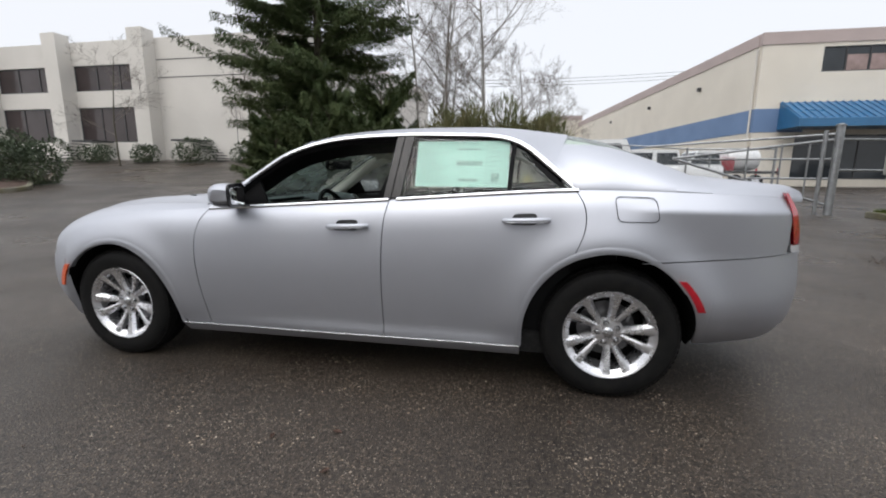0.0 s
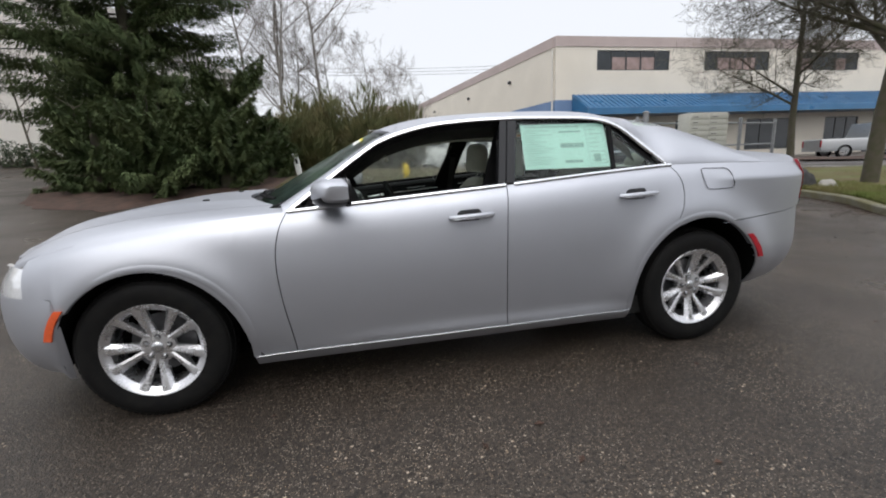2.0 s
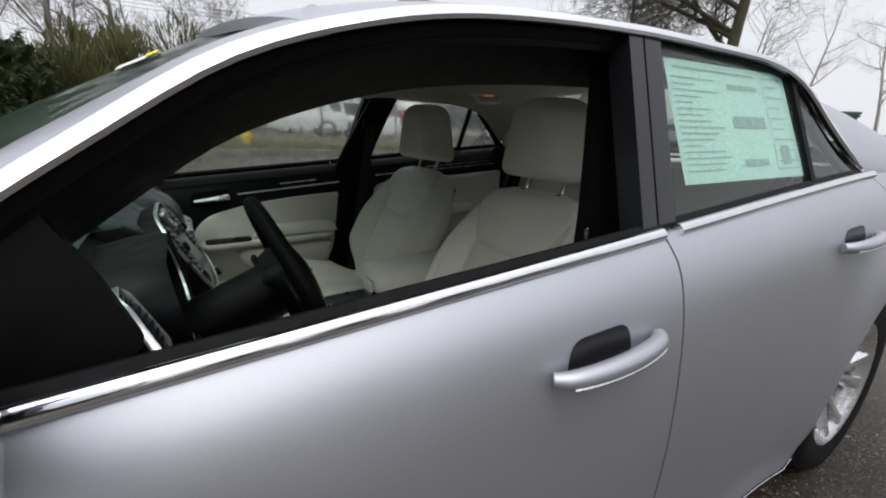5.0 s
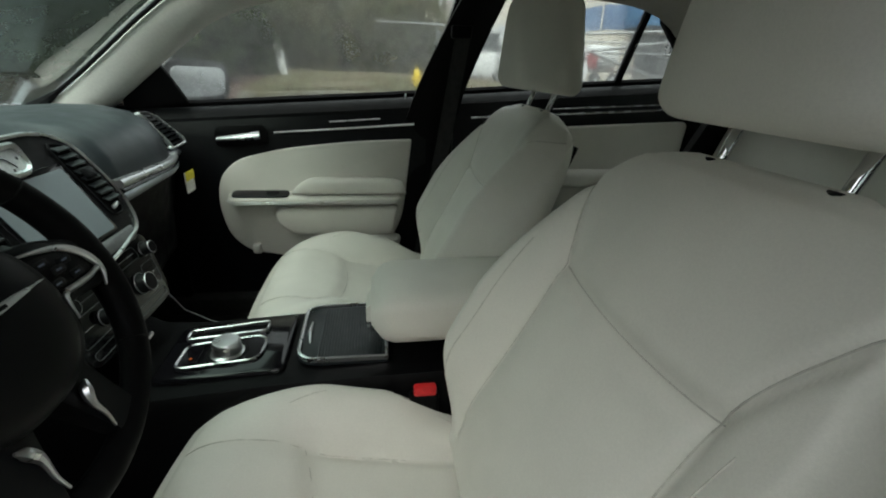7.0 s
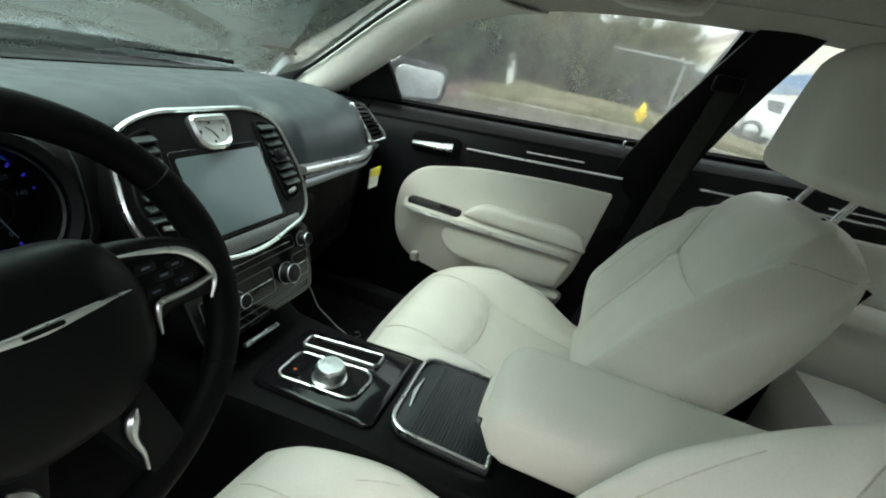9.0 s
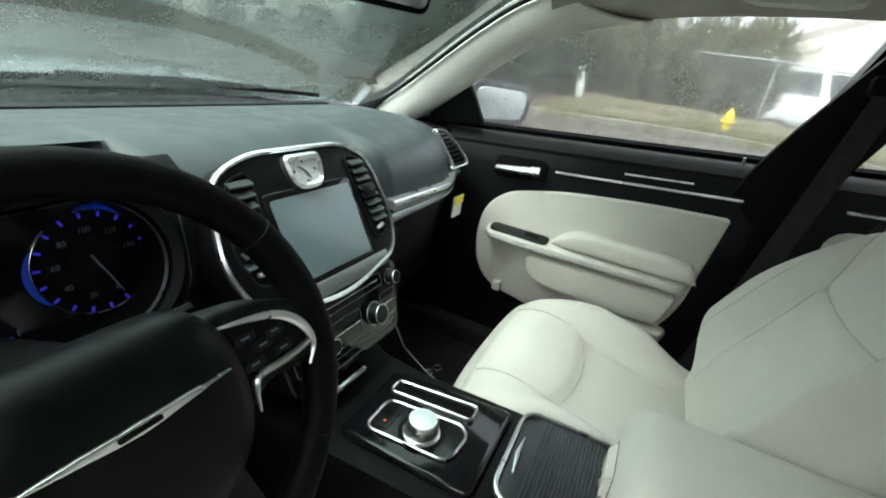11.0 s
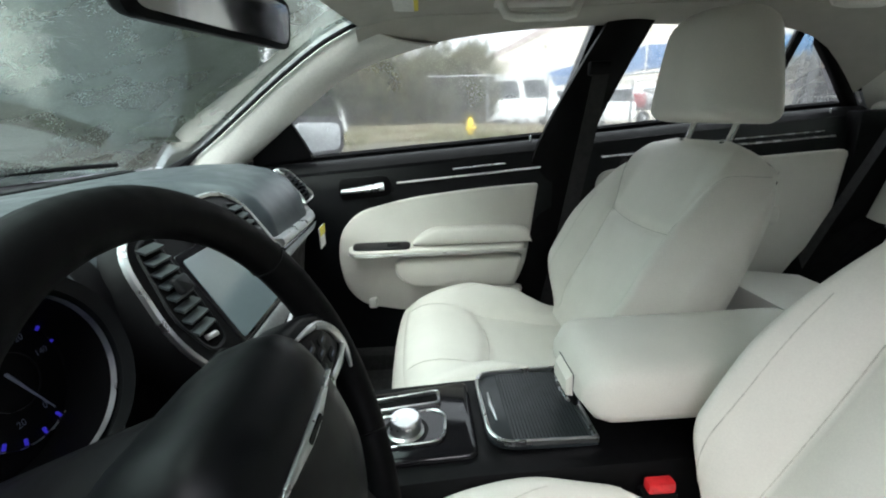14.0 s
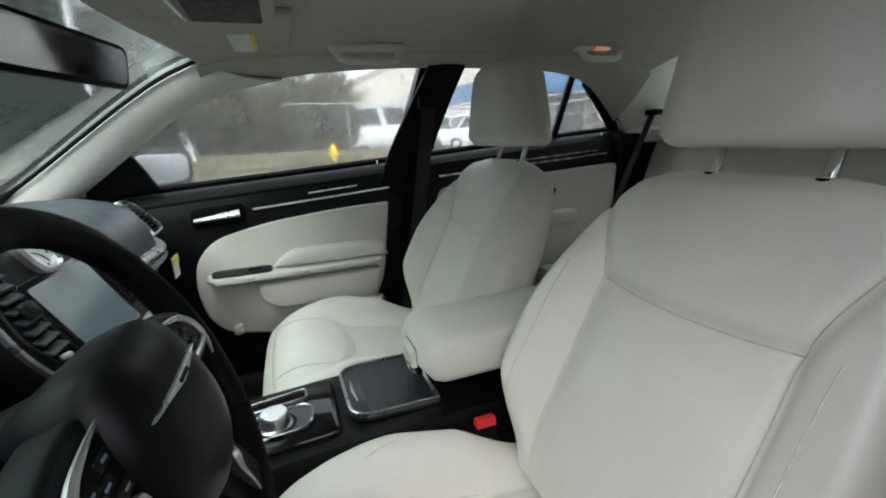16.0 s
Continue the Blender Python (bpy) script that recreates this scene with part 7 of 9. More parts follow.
    part("centre_pillar_trim", thicken(grid(b_in, span(0, 1, 7), span(0, 1, 20)), 0.02, lambda co: -inner(co)), hard_black, sedan, "black inner trim of the centre pillar")
    belt_pts = [(1.72 + 0.145 * t ** 0.8, side * (0.700 - 0.055 * t), 0.40 + 0.83 * t) for t in span(0, 1, 14)]
    bm = bmesh.new()
    rows = [[bm.verts.new((p[0] - 0.023, p[1], p[2])), bm.verts.new((p[0] + 0.023, p[1], p[2]))] for p in belt_pts]
    for a, b in zip(rows, rows[1:]):
        bm.faces.new((a[0], a[1], b[1], b[0]))
    part("seat_belt", thicken(bm, 0.002, inner), webbing, sedan, "black belt webbing")
    part("belt_guide", box((1.83, side * 0.652 - 0.012, 1.215), (1.89, side * 0.652 + 0.012, 1.25), 0.006), hard_black, sedan)

# the driver's door frame over the open window
lip = lambda x, o, dz: (x, -(curve(x, DY) - o), curve(x, DZ) - dz)
frame_rows = [[lip(x, 0.012, 0.014), lip(x, 0.016, 0.044), lip(x, 0.060, 0.072), lip(x, 0.122, 0.098), lip(x, 0.128, 0.076), lip(x, 0.060, 0.035)] for x in span(0.84, 1.95, 36)]
part("window_frame", loft(frame_rows), hard_black, doors[-1][0], "black upper frame of the open window")

# headliner and pillar trims
def liner_z(x, y):
    s = abs(y) / 0.585
    x0, x1 = front_edge(s * 0.57) + 0.01, 2.74 - 0.06 * s * s
    u = min(max((x - x0) / (x1 - x0), 0), 1)
    return roof_z(x, y) - 0.050 - 0.030 * smooth01(0.0, 0.25, u) + 0.014 * smooth01(0.75, 1, u) - 0.004 * s ** 6


def liner_fn(u, v):
    s = -1 + 2 * v
    x0, x1 = front_edge(s * 0.57) + 0.01, 2.74 - 0.06 * s * s
    x = x0 + (x1 - x0) * u
    y = s * 0.585
    return (x, y, liner_z(x, y))


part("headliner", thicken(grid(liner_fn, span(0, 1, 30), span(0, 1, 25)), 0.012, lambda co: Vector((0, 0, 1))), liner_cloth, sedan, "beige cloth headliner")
for side in (-1, 1):
    def a_trim(u, v):
        xi = 0.66 + 0.57 * u
        yi = shield_edge(xi) - 0.016
        pi = Vector((xi, side * yi, shield_z(xi, yi) - 0.014))
        xo = 0.86 + 0.55 * u
        po = Vector((xo + 0.05 * (1 - u * 0.7), side * (curve(xo, DY) - (0.034 if side > 0 else 0.112)), curve(xo, DZ) - (0.052 if side > 0 else 0.050) - 0.022 * u))
        p = pi + (po - pi) * v
        return p + Vector((0.25, -side * 0.6, -0.5)) * (0.040 if side > 0 else 0.010) * math.sin(math.pi * v) ** 0.7
    part("front_pillar_trim", thicken(grid(a_trim, span(-0.14, 1, 25), span(0, 1, 12)), 0.008, lambda co: Vector((0, 0.6 if co.y > 0 else -0.6, 0.6))), cream_trim, sedan, "cream front pillar trim")
    frit = [(0.66 + 0.57 * u, side * (shield_edge(0.66 + 0.57 * u) - 0.024), shield_z(0.66 + 0.57 * u, shield_edge(0.66 + 0.57 * u) - 0.024) - 0.010) for u in span(-0.14, 1, 23)]
    part("screen_seal", tube(frit, [0.0055 + 0.022 * (1 - smooth01(-0.14, 0.10, u)) for u in span(-0.14, 1, 23)], 8), rubber, sedan, "black border of the windscreen")

    def rail(u, v):
        x = 1.22 + (2.70 - 1.22) * u
        a = Vector((x, side * 0.568, liner_z(x, 0.568) - 0.002))
        b = Vector((x, side * (curve(x, DY) - (0.030 if side > 0 else 0.110)), curve(x, DZ) - (0.072 if side > 0 else 0.080)))
        p = a + (b - a) * v
        return p + Vector((0, -side * 0.6, -0.8)) * 0.010 * math.sin(math.pi * v)
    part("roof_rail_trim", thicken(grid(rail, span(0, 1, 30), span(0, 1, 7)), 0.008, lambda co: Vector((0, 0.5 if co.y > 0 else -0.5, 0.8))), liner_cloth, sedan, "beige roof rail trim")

    def c_trim(u, v):
        xa = 2.52 + 0.34 * u
        a = Vector((xa, side * (curve(xa, DY) - 0.045 + 0.02 * u), curve(xa, DZ) - 0.030 if xa < 2.8 else 1.10))
        xb = 2.68 + 0.55 * u
        b = Vector((xb, side * (0.44 + 0.13 * u), curve(xb, [(2.66, 1.40), (2.80, 1.385), (2.96, 1.345), (3.16, 1.262), (3.3, 1.2)])))
        p = a + (b - a) * v
        return p + Vector((0, -side * 0.7, -0.3)) * 0.012 * math.sin(math.pi * v)
    part("rear_pillar_trim", thicken(grid(c_trim, span(0, 1, 16), span(0, 1, 9)), 0.008, lambda co: Vector((0.3, 0.6 if co.y > 0 else -0.6, 0.5))), cream_trim, sedan, "cream rear pillar trim")
    # black corner behind the quarter glass
    pts = [(2.52, 1.315), (2.60, 1.268), (2.74, 1.150), (2.82, 1.07), (2.78, 1.075), (2.71, 1.135), (2.62, 1.215), (2.53, 1.29)]
    part("quarter_seal", plate(pts, lambda u, v, w: (u, side * (glass_y(u, v) - 0.012 - w), v), 0.02, 0.004), hard_black, sedan)

for side in (-1, 1):
    part("shelf_side", box((2.80, side * 0.735 - 0.060, 1.06), (3.12, side * 0.735 + 0.060, 1.125), 0.02), cream_trim, sedan, "cream trim beside the parcel shelf")
part("parcel_shelf", box((2.82, -0.76, 1.085), (3.42, 0.76, 1.11), 0.01), cream_trim, sedan, "cream parcel shelf")

# grab handles, lamp, visors, mirror
for side in (-1, 1):
    for x0, x1 in ((1.56, 1.745), (2.34, 2.50)):
        z0 = roof_z(x0, 0.5) - 0.083
        pts = [(x0, side * 0.505, z0), (x0 + 0.015, side * 0.497, z0 - 0.030), (x0 + 0.04, side * 0.495, z0 - 0.036), (x1 - 0.04, side * 0.495, z0 - 0.036), (x1 - 0.015, side * 0.497, z0 - 0.030), (x1, side * 0.505, z0)]
        gh = part("grab_handle", tube(pts, [0.012, 0.011, 0.010, 0.010, 0.011, 0.012], 8), cream_trim, sedan, "beige folding grab handle")
        part("handle_plate", box((x0 - 0.012, side * 0.520 - 0.028, z0 - 0.006), (x1 + 0.012, side * 0.520 + 0.028, z0 + 0.010), 0.010, 3), cream_trim, gh)
        if x0 > 2:
            part("reading_lamp", box((x0 + 0.052, side * 0.50 - 0.012, z0 - 0.010), (x1 - 0.052, side * 0.50 + 0.012, z0 + 0.004), 0.005), amber_glow, gh, "lit amber reading lamp")
    yv = 0.40 * side
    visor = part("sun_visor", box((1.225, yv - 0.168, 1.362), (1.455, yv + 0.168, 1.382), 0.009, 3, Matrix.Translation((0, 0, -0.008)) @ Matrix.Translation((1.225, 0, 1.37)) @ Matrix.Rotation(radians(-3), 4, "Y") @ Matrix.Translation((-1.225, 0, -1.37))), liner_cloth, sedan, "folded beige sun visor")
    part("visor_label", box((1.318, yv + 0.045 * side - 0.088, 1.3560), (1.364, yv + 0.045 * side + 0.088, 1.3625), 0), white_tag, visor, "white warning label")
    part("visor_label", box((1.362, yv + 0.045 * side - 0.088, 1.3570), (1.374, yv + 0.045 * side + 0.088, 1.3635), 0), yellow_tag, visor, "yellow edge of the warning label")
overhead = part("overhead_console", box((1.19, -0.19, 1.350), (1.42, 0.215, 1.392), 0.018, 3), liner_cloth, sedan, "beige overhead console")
part("console_tray", box((1.275, -0.13, 1.344), (1.395, 0.205, 1.352), 0.003), hard_black, overhead, "dark glossy tray in the overhead console")
part("tray_rim", tube([(1.262, -0.135, 1.349), (1.258, 0.04, 1.346), (1.264, 0.21, 1.349)], [0.004, 0.0055, 0.004], 8), bright_trim, overhead, "chrome edge of the tray")
mm = Matrix.Translation((1.135, 0.012, 1.253)) @ Matrix.Rotation(radians(-14), 4, "Z") @ Matrix.Rotation(radians(8), 4, "Y")
rv = part("inside_mirror", loft([[mm @ Vector((x, u, v)) for u, v in rounded([(-0.160 * k, -0.038 * k), (0.128 * k, -0.032 * k), (0.128 * k, 0.034 * k), (-0.160 * k, 0.036 * k)], 0.02, 4)] for x, k in ((-0.045, 0.5), (-0.03, 0.85), (0.0, 1.0), (0.012, 1.0), (0.016, 0.97))]), hard_black, sedan, "black inside mirror on its stalk")
part("mirror_glass", plate(rounded([(-0.149, -0.028), (0.118, -0.024), (0.118, 0.027), (-0.149, 0.029)], 0.016, 4), lambda u, v, w: mm @ Vector((0.0165 + w, u, v)), 0.001), chrome, rv)
part("mirror_stalk", tube([(1.05, 0.012, 1.345), (1.07, 0.012, 1.29), (1.10, 0.012, 1.262)], [0.025, 0.018, 0.014], 8), hard_black, rv)

# ---- dashboard ----
DASH = [(0.52, 1.000), (0.66, 1.012), (0.80, 1.021), (0.92, 1.020), (1.00, 1.006), (1.045, 0.980), (1.068, 0.945), (1.078, 0.90), (1.080, 0.862), (1.062, 0.82), (1.05, 0.74), (1.02, 0.66), (0.92, 0.56), (0.76, 0.50), (0.60, 0.50)]


def dash_ring(y):
    k = abs(y) / 0.70
    ring = []
    for x, z in DASH:
        back = 0.085 * smooth01(0.62, 1.02, k) * smooth01(0.75, 1.02, x)
        if x > 0.7 and z < 1.015:
            e = min(smooth01(-0.62, -0.53, y), 1 - smooth01(-0.20, -0.13, y))
            f = min(smooth01(-0.19, -0.16, y), 1 - smooth01(0.205, 0.235, y))
            back += max(0.105 * e, 0.048 * f) * smooth01(0.90, 1.02, x)
        drop = 0.030 * smooth01(0.80, 1.02, k) * smooth01(0.9, 1.03, z)
        ring.append((x - back, y, z - drop))
    return ring


# the body carries the windscreen light in its grey; black sheets cover its lower face
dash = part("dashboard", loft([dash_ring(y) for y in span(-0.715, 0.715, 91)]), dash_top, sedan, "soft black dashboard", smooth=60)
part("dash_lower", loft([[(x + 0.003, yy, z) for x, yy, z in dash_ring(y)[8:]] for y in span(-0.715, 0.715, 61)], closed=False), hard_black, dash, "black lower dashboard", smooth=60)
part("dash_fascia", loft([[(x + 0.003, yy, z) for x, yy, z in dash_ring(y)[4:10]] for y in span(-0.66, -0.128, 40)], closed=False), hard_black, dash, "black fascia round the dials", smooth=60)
part("defroster_grille", box((0.60, -0.55, 1.005), (0.64, 0.55, 1.0145), 0.004), hard_black, dash)
# glovebox below the trim strips
part("glovebox", plate(rounded([(0.235, 0.60), (0.60, 0.62), (0.615, 0.84), (0.235, 0.835)], 0.03, 4), lambda u, v, w: (1.050 + 0.10 * (v - 0.74) - 0.085 * smooth01(0.62, 1.02, u / 0.70) + w, u, v), 0.012, 0.005), hard_black, dash, "black glovebox lid")
def dash_x(y):
    return 1.094 - 0.078 * smooth01(0.434, 0.714, y)


for z0, z1, y1, h, mat in ((0.896, 0.890, 0.605, 0.017, bright_trim), (0.882, 0.880, 0.64, 0.010, gloss_black), (0.867, 0.878, 0.690, 0.018, satin_dash)):
    def strip_fn(u, v):
        y = 0.218 + (y1 - 0.218) * u
        z = z0 + (z1 - z0) * u + h * (v - 0.5) * (1 - 0.35 * u)
        return (dash_x(y) + 0.004 * math.sin(math.pi * v), y, z)
    part("dash_strip", thicken(grid(strip_fn, span(0, 1, 18), span(0, 1, 5)), 0.02, lambda co: Vector((-1, 0, 0))), mat, dash, "gloss black dash strip" if mat is gloss_black else "satin metal dash strip")
tag = part("hanging_tag", box((1.086, 0.522, 0.792), (1.089, 0.574, 0.848), 0), white_tag, sedan, "white and yellow paper tag")
part("tag_head", box((1.0895, 0.522, 0.826), (1.091, 0.576, 0.850), 0), yellow_tag, tag)

# side air vents
for side in (-1, 1):
    # corners of the outlet: upper inner, upper outer, lower outer, lower inner
    q00, q10, q11, q01 = Vector((0.976, side * 0.558, 1.000)), Vector((0.980, side * 0.612, 0.997)), Vector((1.036, side * 0.694, 0.902)), Vector((1.034, side * 0.594, 0.896))
    nrm = (q11 - q00).cross(q01 - q10).normalized()
    nrm = nrm if nrm.x > 0 else -nrm

    def pl(u, v, w):
        bulge = 0.012 * math.sin(math.pi * min(max(v, 0), 1))
        return q00.lerp(q10, u).lerp(q01.lerp(q11, u), v) + nrm * (w + bulge)
    o = rounded([(0, 0), (1, 0), (1, 1), (0, 1)], 0.16, 5)
    i = [(0.5 + (u - 0.5) * 0.82, 0.5 + (v - 0.5) * 0.90) for u, v in o]
    bm = bmesh.new()
    add_ring(bm, o, i, pl, 0.008, 0.003)
    v1 = part("side_vent", bm, bright_trim, sedan, "side air vent with chrome frame")
    part("vent_recess", plate(i, lambda u, v, w: pl(u, v, w - 0.010), 0.010), liner_mat, v1)
    for q in span(0.13, 0.88, 8):
        part("vent_slat", loft([[pl(a, q - 0.022, 0.006), pl(a, q + 0.022, 0.004), pl(a, q + 0.030, -0.002), pl(a, q - 0.012, -0.002)] for a in (0.10, 0.90)]), slat_black, v1)

# centre stack: leaning face with screen, clock and vents
SY = 0.035


def stack(u, v, w):
    """u across, v height, w out of the leaning face."""
    return Vector((1.050 + 0.545 * (0.945 - v) + 0.878 * w, SY + u, v + 0.478 * w))


face = rounded([(-0.168, 0.985), (-0.10, 1.011), (0.10, 1.011), (0.164, 0.985), (0.186, 0.880), (0.160, 0.815), (0.03, 0.792), (-0.03, 0.792), (-0.160, 0.815), (-0.190, 0.880)], [0.04, 0.06, 0.06, 0.04, 0.08, 0.05, 0.05, 0.05, 0.05, 0.08], 5)
stack_ob = part("centre_stack_panel", plate(face, lambda u, v, w: stack(u, v, w - 0.06), 0.064, 0.004), hard_black, sedan, "black centre stack")
bm = bmesh.new()
add_ring(bm, face, inset(face, 0.0062), stack, 0.006, 0.0025)
part("stack_frame", bm, bright_trim, stack_ob, "bright frame round the stack")
scr = rounded([(-0.086, 0.946), (0.088, 0.946), (0.088, 0.834), (-0.086, 0.834)], 0.006, 3)
part("screen_bezel", plate(rounded([(-0.094, 0.956), (0.096, 0.956), (0.096, 0.828), (-0.094, 0.828)], 0.008, 3), stack, 0.006, 0.002), gloss_black, stack_ob)
part("screen", plate(scr, lambda u, v, w: stack(u, v, w + 0.0062), 0.001), screen_mat, stack_ob, "dark grey touch screen")
part("screen_ledge", plate(rounded([(-0.135, 0.826), (0.135, 0.826), (0.125, 0.802), (-0.125, 0.802)], 0.008, 3), stack, 0.006, 0.003), ledge_grey, stack_ob, "grey ledge under the screen")
clk = rounded([(-0.042, 0.999), (0.038, 0.999), (0.031, 0.950), (-0.035, 0.950)], [0.014, 0.014, 0.024, 0.024], 7)
bm = bmesh.new()
add_ring(bm, clk, inset(clk, 0.0085), stack, 0.013, 0.004)
clock = part("clock", bm, bright_trim, stack_ob, "chrome framed analogue clock")
part("clock_face", plate(inset(clk, 0.008), stack, 0.009), clock_silver, clock)
part("clock_hand", tube([stack(-0.002, 0.976, 0.0105), stack(0.006, 0.964, 0.0105)], 0.0009, 5), hard_black, clock)
part("clock_hand", tube([stack(-0.002, 0.976, 0.0105), stack(-0.014, 0.982, 0.0105)], 0.0008, 5), hard_black, clock)
for u, v in ((-0.002, 0.988), (-0.002, 0.961), (-0.024, 0.976), (0.020, 0.976)):
    part("hour_mark", plate([(u - 0.0015, v - 0.002), (u + 0.0015, v - 0.002), (u + 0.0015, v + 0.002), (u - 0.0015, v + 0.002)], lambda a, b, w: stack(a, b, 0.009 + w), 0.0008), hard_black, clock)
for sd in (-1, 1):
    vo = rounded([(sd * 0.100, 0.988), (sd * 0.140, 0.980), (sd * 0.166, 0.900), (sd * 0.150, 0.850), (sd * 0.112, 0.850)], 0.014, 4)
    vent = part("centre_vent", plate(vo, lambda u, v, w: stack(u, v, w + 0.004), 0.001), liner_mat, stack_ob, "black air vent")
    part("vent_lip", tube([stack(u, v, 0.005) for u, v in vo], 0.0022, 5, closed=True), soft_black, vent)
    for k in range(8):
        v = 0.974 - 0.0136 * k
        a, b = 0.104 + 0.0022 * k, 0.142 + 0.0026 * k
        part("vent_slat", loft([[stack(sd * u, v + 0.0045, 0.006), stack(sd * u, v - 0.0035, 0.014), stack(sd * u, v - 0.0055, 0.012), stack(sd * u, v + 0.0020, 0.005)] for u in (a, b)]), slat_black, vent)
    part("vent_tab", plate(rounded([(sd * 0.114, 0.936), (sd * 0.140, 0.936), (sd * 0.140, 0.916), (sd * 0.114, 0.916)], 0.004, 3), lambda u, v, w: stack(u, v, w + 0.012), 0.008, 0.003), soft_black, vent)
    part("vent_wheel", plate(rounded([(sd * 0.124, 0.866), (sd * 0.146, 0.870), (sd * 0.146, 0.863), (sd * 0.124, 0.859)], 0.003, 3), lambda u, v, w: stack(u, v, w + 0.005), 0.005, 0.002), bright_trim, vent)

# climate panel below, steeper
def climate(u, v, w):
    return Vector((1.122 + 0.30 * (0.80 - v) + 0.955 * w, SY + u, v + 0.29 * w))


cl = rounded([(-0.158, 0.806), (0.158, 0.806), (0.140, 0.668), (-0.140, 0.668)], 0.03, 4)
cp_ob = part("climate_panel", plate(cl, lambda u, v, w: climate(u, v, w - 0.06), 0.064, 0.004), gloss_black, sedan, "gloss black climate panel with chrome knobs")
for u, v, r in ((0.122, 0.776, 0.013), (-0.122, 0.776, 0.013), (0.062, 0.728, 0.019), (-0.062, 0.728, 0.013)):
    base = climate(u, v, 0.004)
    n3 = Vector((0.955, 0, 0.29)).normalized()
    m = Matrix.Translation(base) @ n3.to_track_quat("Z", "Y").to_matrix().to_4x4()
    k = lathe([(r * 1.1, 0.0), (r * 1.1, 0.004), (r, 0.006), (r * 0.94, 0.020), (r * 0.85, 0.023), (0.0005, 0.023)], 28, "z")
    bmesh.ops.transform(k, matrix=m, verts=k.verts)
    knob = part("knob", k, soft_black, cp_ob)
    for r0, h0 in ((r * 1.10, 0.004), (r * 0.93, 0.0215)):
        pts = [m @ Vector((r0 * math.cos(2 * math.pi * i / 28), r0 * math.sin(2 * math.pi * i / 28), h0)) for i in range(28)]
        part("knob_ring", tube(pts, 0.0009, 5, closed=True), bright_trim, knob)
for row in (((-0.098, 0.792), (0.098, 0.792), (0.104, 0.768), (-0.104, 0.768)), ((-0.132, 0.752), (0.030, 0.752), (0.030, 0.706), (-0.128, 0.706)), ((0.088, 0.752), (0.136, 0.752), (0.130, 0.706), (0.088, 0.706)), ((-0.124, 0.694), (0.124, 0.694), (0.120, 0.680), (-0.120, 0.680))):
    part("key_outline", tube([climate(u, v, 0.0045) for u, v in rounded(row, 0.007, 3)], 0.0007, 5, closed=True), ledge_grey, cp_ob)
for a, b, c_, d in ((-0.090, 0.780, 0.090, 0.780), (-0.126, 0.730, -0.085, 0.730), (-0.038, 0.730, 0.026, 0.730), (0.096, 0.730, 0.132, 0.730)):
    part("panel_line", tube([climate(a, b, 0.0045), climate(c_, d, 0.0045)], 0.0009, 5), satin, cp_ob)

# instrument binnacle
B_Y, B_Z, B_X = -0.364, 0.908, 1.0
def stadium(r, half, waist, n=64):
    pts = []
    for i in range(n):
        a = 2 * math.pi * i / n
        c, s = math.cos(a), math.sin(a)
        u = c * (half + r) 
        k = min(abs(u) / half, 1)
        h = r * (1 - waist * (1 - k * k)) if abs(u) < half else math.sqrt(max(r * r - (abs(u) - half) ** 2, 0))
        pts.append((u, math.copysign(h, s) if abs(s) > 1e-6 else 0.0))
    return pts


inst = lambda u, v, w: Vector((B_X + 0.94 * w - 0.20 * v, B_Y + u, B_Z + v + 0.20 * w))
so = stadium(0.0735, 0.092, 0.05)
si = stadium(0.0716, 0.092, 0.05)
bm = loft([[inst(u, v, 0.055) for u, v in so], [inst(u, v, 0.0575) for u, v in stadium(0.0726, 0.092, 0.05)], [inst(u, v, 0.052) for u, v in si]], cap=False)
cluster = part("instrument_binnacle", bm, bright_trim, sedan, "instrument binnacle with bright rim and blue lit dials")
part("binnacle_well", loft([[inst(u, v, 0.054) for u, v in so], [inst(u * 1.02, v * 1.0, 0.0) for u, v in si]], cap=False), hard_black, cluster)
part("binnacle_back", plate([(u * 1.05, v * 1.05) for u, v in si], lambda u, v, w: inst(u, v, w - 0.004), 0.004), gloss_black, cluster)
DU, DV = 0.116, -0.002
